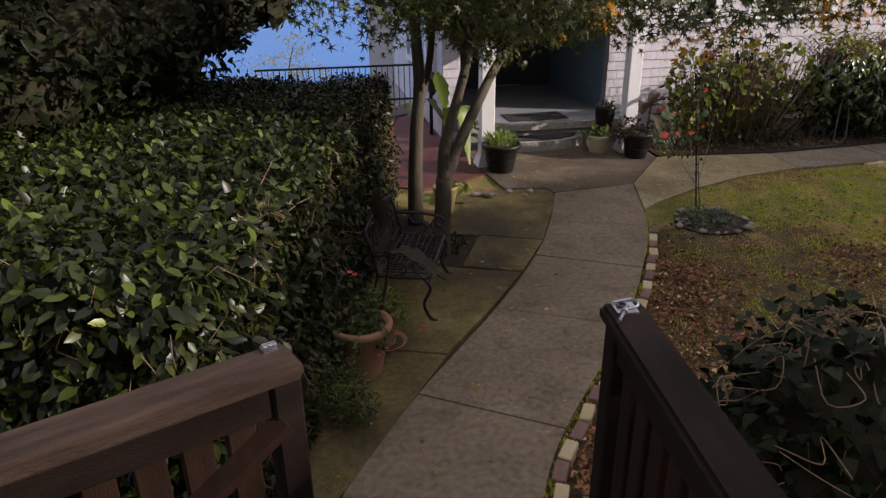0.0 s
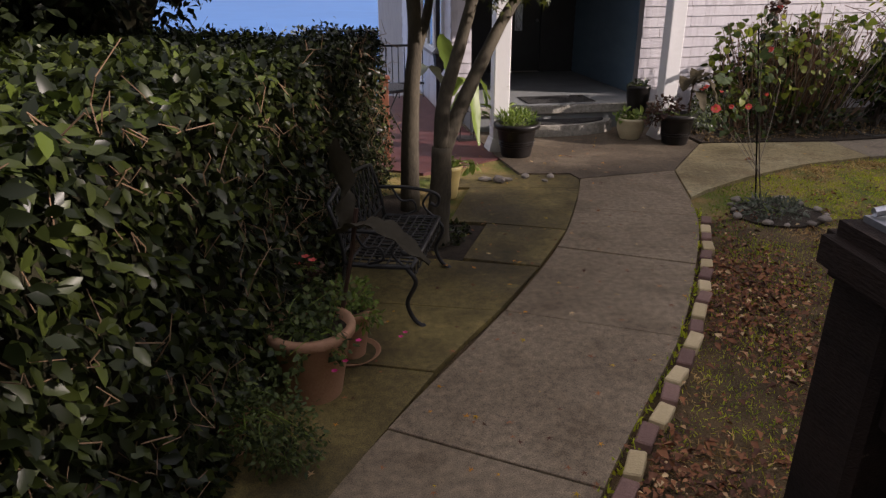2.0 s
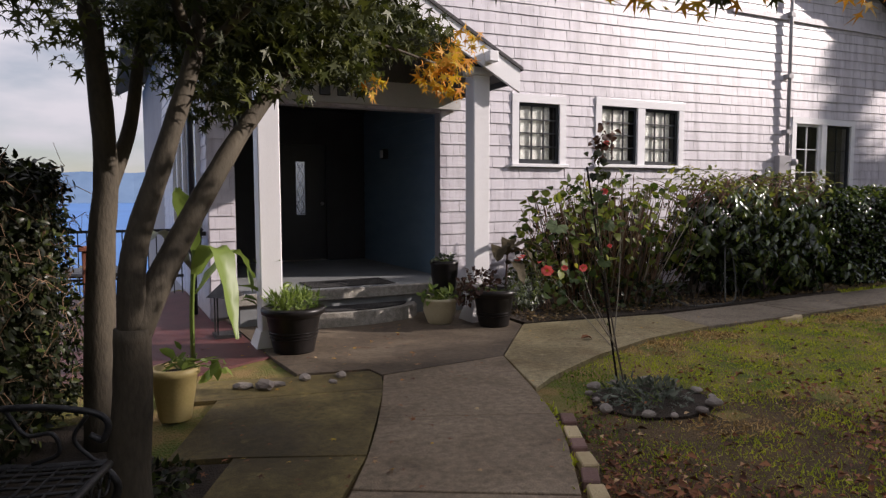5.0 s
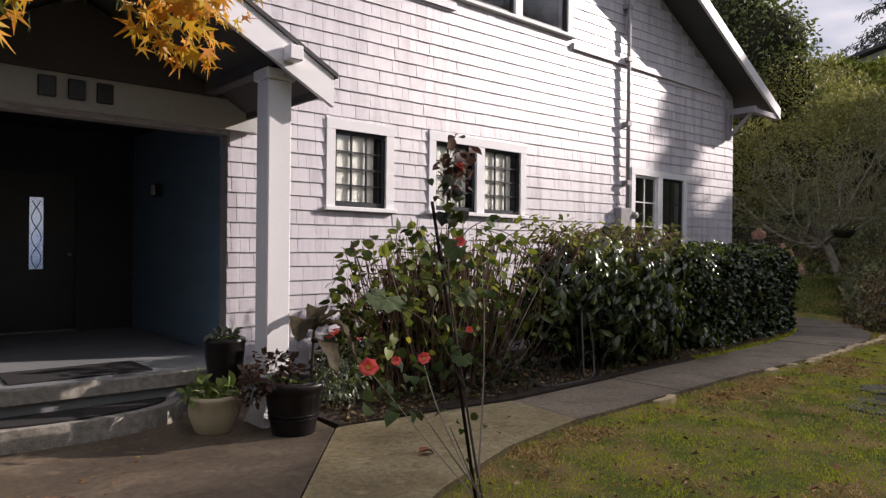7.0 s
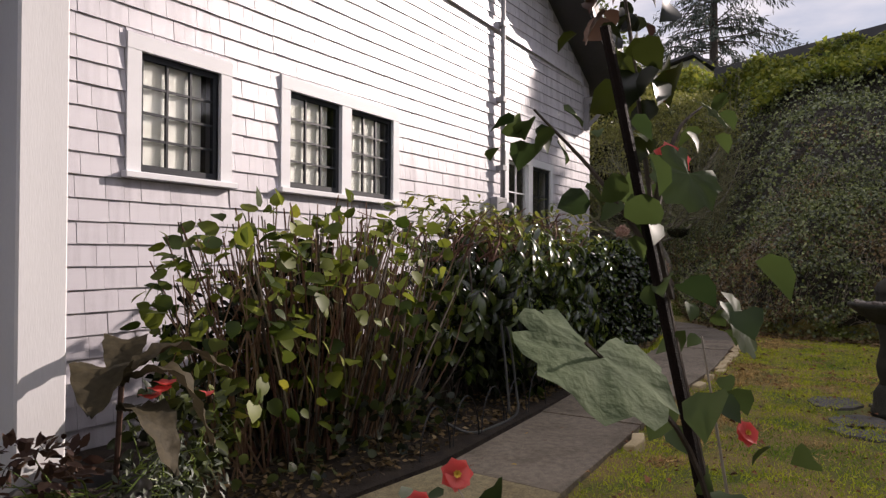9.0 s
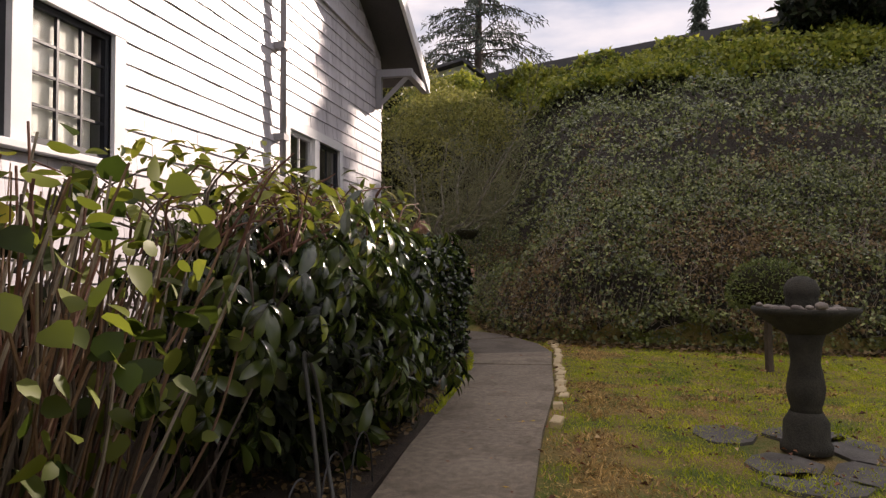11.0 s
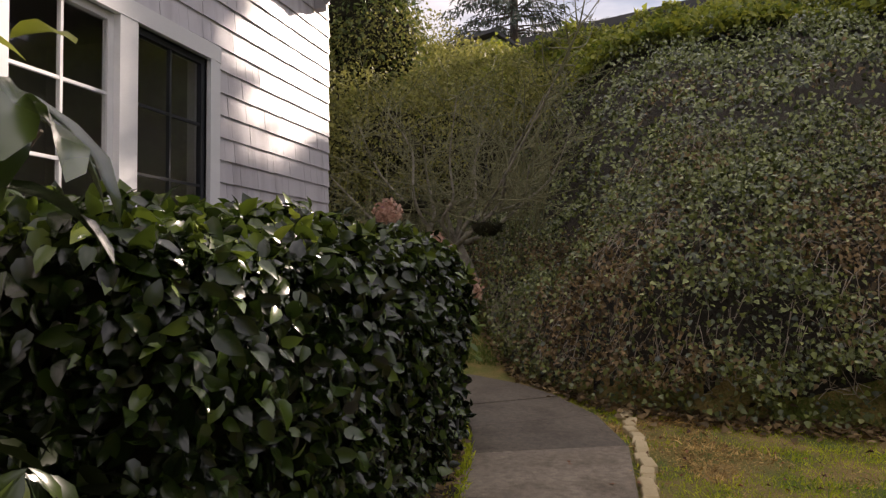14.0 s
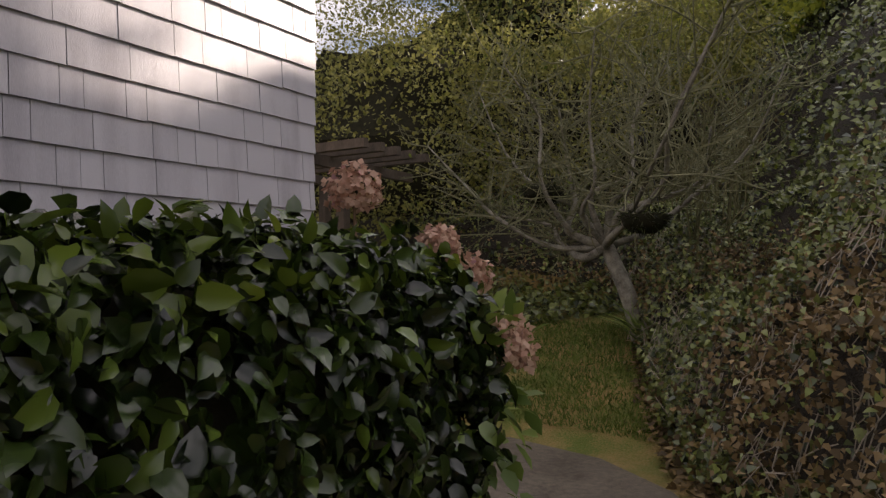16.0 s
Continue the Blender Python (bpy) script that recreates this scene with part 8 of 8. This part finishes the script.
        q = unit(rng.normal(0, 1, (n, 3)))
        q[:, 2] = np.maximum(q[:, 2], -0.5)
        leaves("flower_head", np.array([x, y, z]) + q * r * rng.uniform(0.6, 1.05, (n, 1)), rng.normal(0, 1, (n, 3)), q + rng.normal(0, 0.25, (n, 3)), 0.035 * rng.uniform(0.7, 1.2, n), (DIAMOND[0] * np.array([1, 1.5, 1]), DIAMOND[1]), M["petal_faded"], h)
        bm = bmesh.new()
        tube(bm, curve_pts([(15.62, 11.7, 0.0), ((15.62 + x) / 2, (11.7 + y) / 2 + 0.05, z * 0.6), (x, y, z)], 5), 0.007, 5)
        part("stem", bm, M["twig"], h)
    p, d = blob((15.74, 11.38, 0.95), (0.26, 0.25, 0.5), 130, rng, 0.3)
    leaves("leaves", p, d * 0.8 + rng.normal(0, 0.4, (130, 3)) + np.array([0, 0, -0.2]), rng.normal(0, 0.4, (130, 3)) + np.array([0, 0, 0.9]), 0.13 * rng.uniform(0.6, 1.2, 130), OVAL, M["leaf_fresh"], h)


build_mopheads()


def hanging_basket(x, y, z, limb):
    """A dark moss basket on three wires from a limb of the apple tree."""
    b = thing("hanging_basket", "dark mossy hanging basket in the apple tree", "basket", "hanging baskets")
    part("bowl", lathe([(0, -0.17), (0.12, -0.16), (0.22, -0.08), (0.25, 0.02), (0.23, 0.03), (0, 0.02)], at=(x, y, z), seg=18), M["core"], b, smooth=True)
    rng = np.random.default_rng(int(x * 100))
    n = 420
    d = unit(rng.normal(0, 1, (n, 3)))
    d[:, 2] = np.where(d[:, 2] > 0.1, 0.35 * d[:, 2], d[:, 2])
    ms = leaves("moss", np.array([x, y, z]) + d * np.array([0.25, 0.25, 0.17]), d + rng.normal(0, 0.5, (n, 3)), d + rng.normal(0, 0.4, (n, 3)), rng.uniform(0.03, 0.07, n), BLADE, M["leaf_hedge"], b)
    ms["kind"] = "stuff"
    for k in range(3):
        a = k * 2.09
        bm = bmesh.new()
        tube(bm, [(x + 0.23 * math.cos(a), y + 0.23 * math.sin(a), z + 0.02), (x, y, z + limb)], 0.005, 5)
        part("wire", bm, M["iron"], b)


hanging_basket(20.92, 13.38, 2.42, 0.55)
hanging_basket(20.44, 12.01, 2.0, 0.95)


# ---- patio behind the hedge ----
def build_patio():
    rail = thing("patio_railing", "black metal railing at the patio edge", "railing")
    for z in (0.25, 0.95):
        part("rail", boxed(-1.2, 2.1, 15.3, 15.34, z, z + 0.04), M["iron"], rail)
    for i in range(29):
        x = -1.18 + i * 0.116
        part("baluster", boxed(x, x + 0.016, 15.31, 15.33, 0.0, 0.95), M["iron"], rail)
    post = thing("timber_post", "short red-brown timber post at the hedge end", "post")
    part("shaft", boxed(0.86, 0.97, 10.6, 10.71, -0.1, 1.02, bevel=0.008), M["wood_red"], post)
    part("cap", boxed(0.84, 0.99, 10.58, 10.73, 1.02, 1.06, bevel=0.006), M["wood_red"], post)
    lan = thing("floor_lantern", "black metal lantern standing by the porch post", "lantern")
    for x in (2.05, 2.25):
        for y in (11.55, 11.75):
            part("corner_bar", boxed(x, x + 0.016, y, y + 0.016, 0.0, 0.42), M["iron"], lan)
    part("base", boxed(2.03, 2.29, 11.53, 11.79, -0.006, 0.03), M["iron"], lan)
    bm = lathe([(0, 0), (0.2, 0), (0.05, 0.14), (0.05, 0.18), (0, 0.2)], at=(2.16, 11.66, 0.42), seg=4)
    part("roof", bm, M["iron"], lan)
    tab = thing("patio_table", "round dark patio table behind the hedge", "table")
    part("top", lathe([(0, 0.70), (0.4, 0.70), (0.42, 0.72), (0.4, 0.74), (0, 0.74)], at=(1.0, 11.9, 0), seg=28), M["iron"], tab)
    for k in range(3):
        a = k * 2.09
        bm = bmesh.new()
        tube(bm, [(1.0 + 0.3 * math.cos(a), 11.9 + 0.3 * math.sin(a), -0.006), (1.0 + 0.1 * math.cos(a), 11.9 + 0.1 * math.sin(a), 0.4), (1.0 + 0.25 * math.cos(a), 11.9 + 0.25 * math.sin(a), 0.71)], 0.012, 6)
        part("leg", bm, M["iron"], tab)


build_patio()


def build_hose():
    h = thing("garden_hose", "grey garden hose looped among the shrubs", "hose")
    bm = bmesh.new()
    tube(bm, curve_pts([(8.55, 10.72, 0.03), (8.6, 10.78, 0.4), (8.68, 10.86, 0.72), (8.78, 10.9, 0.78), (8.84, 10.86, 0.6), (8.84, 10.8, 0.2), (8.7, 10.72, 0.03), (8.3, 10.66, 0.025), (7.9, 10.72, 0.025), (7.8, 10.9, 0.1)], 8), 0.011, 7)
    part("tube", bm, M["hose"], h, smooth=True)
    for i in range(5):
        x = 7.3 + i * 0.42
        w = thing("wire_hoop", "thin black wire hoop edging the bed", "hoop", "wire hoops")
        bm = bmesh.new()
        tube(bm, [(x + 0.19 * math.cos(a), 10.66, 0.34 * math.sin(a)) for a in np.linspace(0, math.pi, 12)], 0.005, 5)
        part("wire", bm, M["iron"], w)


build_hose()
w = thing("wire_hoop", "black hose loop at the hedge end", "hoop", "wire hoops")
bm = bmesh.new()
tube(bm, curve_pts([(14.9, 11.12, 0.0), (15.15, 11.18, 0.28), (15.4, 11.26, 0.3), (15.55, 11.3, 0.12), (15.58, 11.3, 0.0)], 6), 0.012, 7)
part("wire", bm, M["iron"], w, smooth=True)


# ---- loose stones, fallen leaves, grass ----
for x, y, s in ((2.1, 9.48, 0.08), (2.2, 9.5, 0.05), (2.45, 9.6, 0.055), (2.74, 9.55, 0.05), (2.62, 9.4, 0.035), (1.95, 9.55, 0.06)):
    bm = bmesh.new()
    bmesh.ops.create_icosphere(bm, subdivisions=2, radius=1)
    for v in bm.verts:
        v.co = Vector((v.co.x * s * 1.3, v.co.y * s * 0.9, v.co.z * s * 0.5)) * (1 + 0.18 * math.sin(v.co.x * 4 + x) * math.cos(v.co.y * 5 + y))
    st = part("stone", bm, M["stone"])
    st.matrix_basis = pose(x, y, s * 0.4 - 0.012, 0, 0, random.uniform(0, 180))
    tagged(st, "small pale broken stone on the path", "stone", "loose stones")


def path_right(y):
    return np.interp(y, [3.35, 3.9, 4.5, 5.76, 6.85, 7.95, 8.5, 8.72, 9.14, 9.5, 9.69], [0.74, 0.97, 1.34, 2.38, 3.10, 3.72, 3.95, 4.25, 5.06, 6.03, 7.10])


def on_lawn(x, y):
    south = np.interp(x, [3.95, 4.25, 5.06, 6.03, 7.1, 8.93, 10.58, 12.3, 14.05, 15.4, 16.45, 17.25, 17.95], [8.5, 8.72, 9.14, 9.5, 9.69, 9.74, 9.78, 9.76, 9.86, 9.92, 10.2, 10.62, 11.15])
    return (y < south - 0.02) & (x > path_right(np.minimum(y, 8.5)) + 0.17) & (x < toe(y) - 0.05)


SHORT_BLADE = (np.array([(0, 0.11, 0), (0, -0.11, 0), (0.6, 0.08, 0.1), (1, -0.02, 0.3)]), [(0, 1, 2), (1, 3, 2)])


def build_lawn_cover():
    rng = np.random.default_rng(151)
    n = 430000
    x, y = rng.uniform(1.2, 17.5, n), rng.uniform(2.4, 11.0, n)
    p = np.stack([x, y, np.zeros(n)], 1)
    patch = 0.9 * lump(p, 0.6, 11) + lump(p, 1.3, 1) + 0.75 * lump(p, 3.1, 4) + 0.5 * lump(p, 7.0, 2)
    wear = np.clip((6.6 - x) / 2.5, 0, 1) * np.clip((8.8 - y) / 1.2, 0, 1)
    keep = on_lawn(x, y) & (rng.uniform(0, 1, n) < np.clip(0.85 + 0.35 * lump(p, 4.0, 9) - 0.22 * wear, 0.1, 1)) & (np.hypot(x - 10.5, y - 8.0) > 0.42) & (np.hypot(x - 4.56, y - 7.92) > 0.42)
    mossy = patch + rng.normal(0, 0.12, n) - 0.25 * wear > -0.12
    p, mossy = p[keep], mossy[keep]
    bx, by = rng.uniform(17.2, 21.6, 40000), rng.uniform(11.2, 16.0, 40000)
    back = (bx < toe(by) - 0.05) & (by > np.interp(bx, [17.1, 17.5, 17.8, 18.9, 19, 20], [12.2, 12.8, 14.0, 13.5, 11.6, 11.2]))
    q = np.stack([bx[back], by[back], 0 * bx[back]], 1)
    q[:, 2] = ground_height(q[:, 0], q[:, 1]) + 0.012
    m = len(p)
    p[:, 2] = ground_height(p[:, 0], p[:, 1]) + 0.012
    grass = tagged(new("lawn_grass"), "short mossy green and straw grass blades", "grass", kind="stuff")
    way = rng.normal(0, 0.55, (m, 3)) + np.array([0, 0, 0.75])
    way[:, 2] = np.abs(way[:, 2]) + 0.1
    size = rng.uniform(0.011, 0.031, m) * (1 + 0.5 * lump(p, 5.0, 8))
    deep = mossy & (lump(p, 0.8, 13) + 0.6 * lump(p, 2.4, 6) + rng.normal(0, 0.2, m) > 0.35)
    for nm, pick, mt in (("moss_blades", mossy & ~deep, "blade"), ("deep_blades", deep, "blade_deep")):
        leaves(nm, p[pick], way[pick], rng.normal(0, 1, (pick.sum(), 3)), size[pick], SHORT_BLADE, M[mt], grass)
    dry = ~mossy
    flat = way[dry] * np.array([1.3, 1.3, 0.5])
    leaves("straw_blades", p[dry], flat, rng.normal(0, 1, (dry.sum(), 3)), size[dry] * 1.4, SHORT_BLADE, M["blade_straw"], grass)
    way = rng.normal(0, 0.5, (len(q), 3)) + np.array([0, 0, 0.9])
    leaves("long_blades", q, way, rng.normal(0, 1, (len(q), 3)), rng.uniform(0.03, 0.075, len(q)), BLADE, M["blade_green"], grass)
    lit = tagged(new("leaf_litter"), "fallen red, brown and yellow leaves on the lawn", "fallen leaves", kind="stuff")
    n = 90000
    x = 1.2 + 7.5 * rng.uniform(0, 1, n) ** 1.3
    y = rng.uniform(2.6, 9.2, n)
    k = on_lawn(x, y) & (rng.uniform(0, 1, n) < np.clip((7.6 - x) / 4.5, 0.05, 1) * np.clip((8.4 - y) / 1.5, 0.1, 1) * np.clip(0.45 + 0.9 * lump(np.stack([x, y, 0 * x], 1), 1.6, 3), 0.06, 1))
    p = np.stack([x[k], y[k], 0 * x[k]], 1)
    extra = np.stack([rng.uniform(6, 17, 1500), rng.uniform(5, 9.8, 1500), np.zeros(1500)], 1)
    extra = extra[on_lawn(extra[:, 0], extra[:, 1])]
    p = np.concatenate([p, extra])
    m = len(p)
    p[:, 2] = ground_height(p[:, 0], p[:, 1]) + rng.uniform(0.03, 0.06, m)
    leaves("lawn_leaves", p, rng.normal(0, 1, (m, 3)) * np.array([1, 1, 0.2]), rng.normal(0, 0.3, (m, 3)) + np.array([0, 0, 1]), rng.uniform(0.016, 0.046, m) * rng.choice((1, 1, 1, 1.7), m), (DIAMOND[0] * np.array([1, 1.1, 3.5]), DIAMOND[1]), M["leaf_litter"], lit)
    n = 300
    s = rng.uniform(0, 1, n)
    y = rng.uniform(4.2, 11.4, n)
    lx = np.interp(y, [4.17, 5.13, 6.33, 7.42, 8.4, 9.4, 11.5], [-0.26, 0.39, 1.34, 2.10, 2.62, 3.05, 3.0]) - 1.2
    x = lx + (path_right(np.minimum(y, 8.5)) + 0.1 - lx) * s
    p = np.stack([x, y, 0.012 + 0 * x], 1)
    e = np.stack([rng.uniform(4.5, 15, 60), rng.uniform(9.85, 10.55, 60), np.full(60, 0.014)], 1)
    p = np.concatenate([p, e])
    m = len(p)
    for mat, sel in ((M["leaf_litter"], slice(0, None, 2)), (M["leaf_maple_gold"], slice(1, None, 4)), (M["leaf_litter"], slice(3, None, 4))):
        q = p[sel]
        leaves("path_leaves", q, rng.normal(0, 1, (len(q), 3)) * np.array([1, 1, 0.1]), rng.normal(0, 0.15, (len(q), 3)) + np.array([0, 0, 1]), rng.uniform(0.018, 0.04, len(q)), STAR, mat, lit)
    leaves("curled_leaf", np.array([(5.35, 9.75, 0.02)]), np.array([(1.0, -0.3, 0.1)]), np.array([(0, 0, 1.0)]), 0.13, (OVAL[0] * np.array([1, 1.2, 4]), OVAL[1]), M["leaf_litter"], lit)
    # weeds and moss along joints and edges, litter under the shrubs
    n = 3600
    x = rng.uniform(5.4, 15.6, n)
    y = rng.uniform(10.6, 11.4, n)
    y = np.maximum(y, np.interp(x, [7.1, 10.55, 12.3, 13.95, 14.9, 15.7], [10.55, 10.66, 10.72, 10.84, 11.0, 11.22]) + rng.uniform(0.0, 0.15, n))
    p = np.stack([x, y + 0.06, 0.03 + rng.uniform(0, 0.02, n)], 1)
    leaves("bed_litter", p, rng.normal(0, 1, (n, 3)) * np.array([1, 1, 0.3]), rng.normal(0, 0.4, (n, 3)) + np.array([0, 0, 1]), rng.uniform(0.025, 0.07, n), DIAMOND, M["leaf_brown"], lit)
    n = 420
    t = rng.uniform(0, 1, n)
    y = 3.4 + 4.8 * t
    x = path_right(y) + rng.normal(0.02, 0.025, n)
    q = np.stack([x, y, np.full(n, -0.02)], 1)
    n2 = 1600
    xx = rng.uniform(11, 16.4, n2)
    yy = np.interp(xx, [10.55, 12.3, 13.95, 14.9, 15.7, 16.5], [10.66, 10.72, 10.84, 11.0, 11.22, 11.6]) + np.abs(rng.normal(0, 0.07, n2))
    q = np.concatenate([q, np.stack([xx, yy, np.full(n2, 0.0)], 1)])
    m = len(q)
    way = rng.normal(0, 0.5, (m, 3)) + np.array([0, 0, 0.9])
    leaves("edge_weeds", q, way, rng.normal(0, 1, (m, 3)), rng.uniform(0.02, 0.06, m), (BLADE[0] * np.array([1, 1.8, 1]), BLADE[1]), M["blade"], grass)


build_lawn_cover()
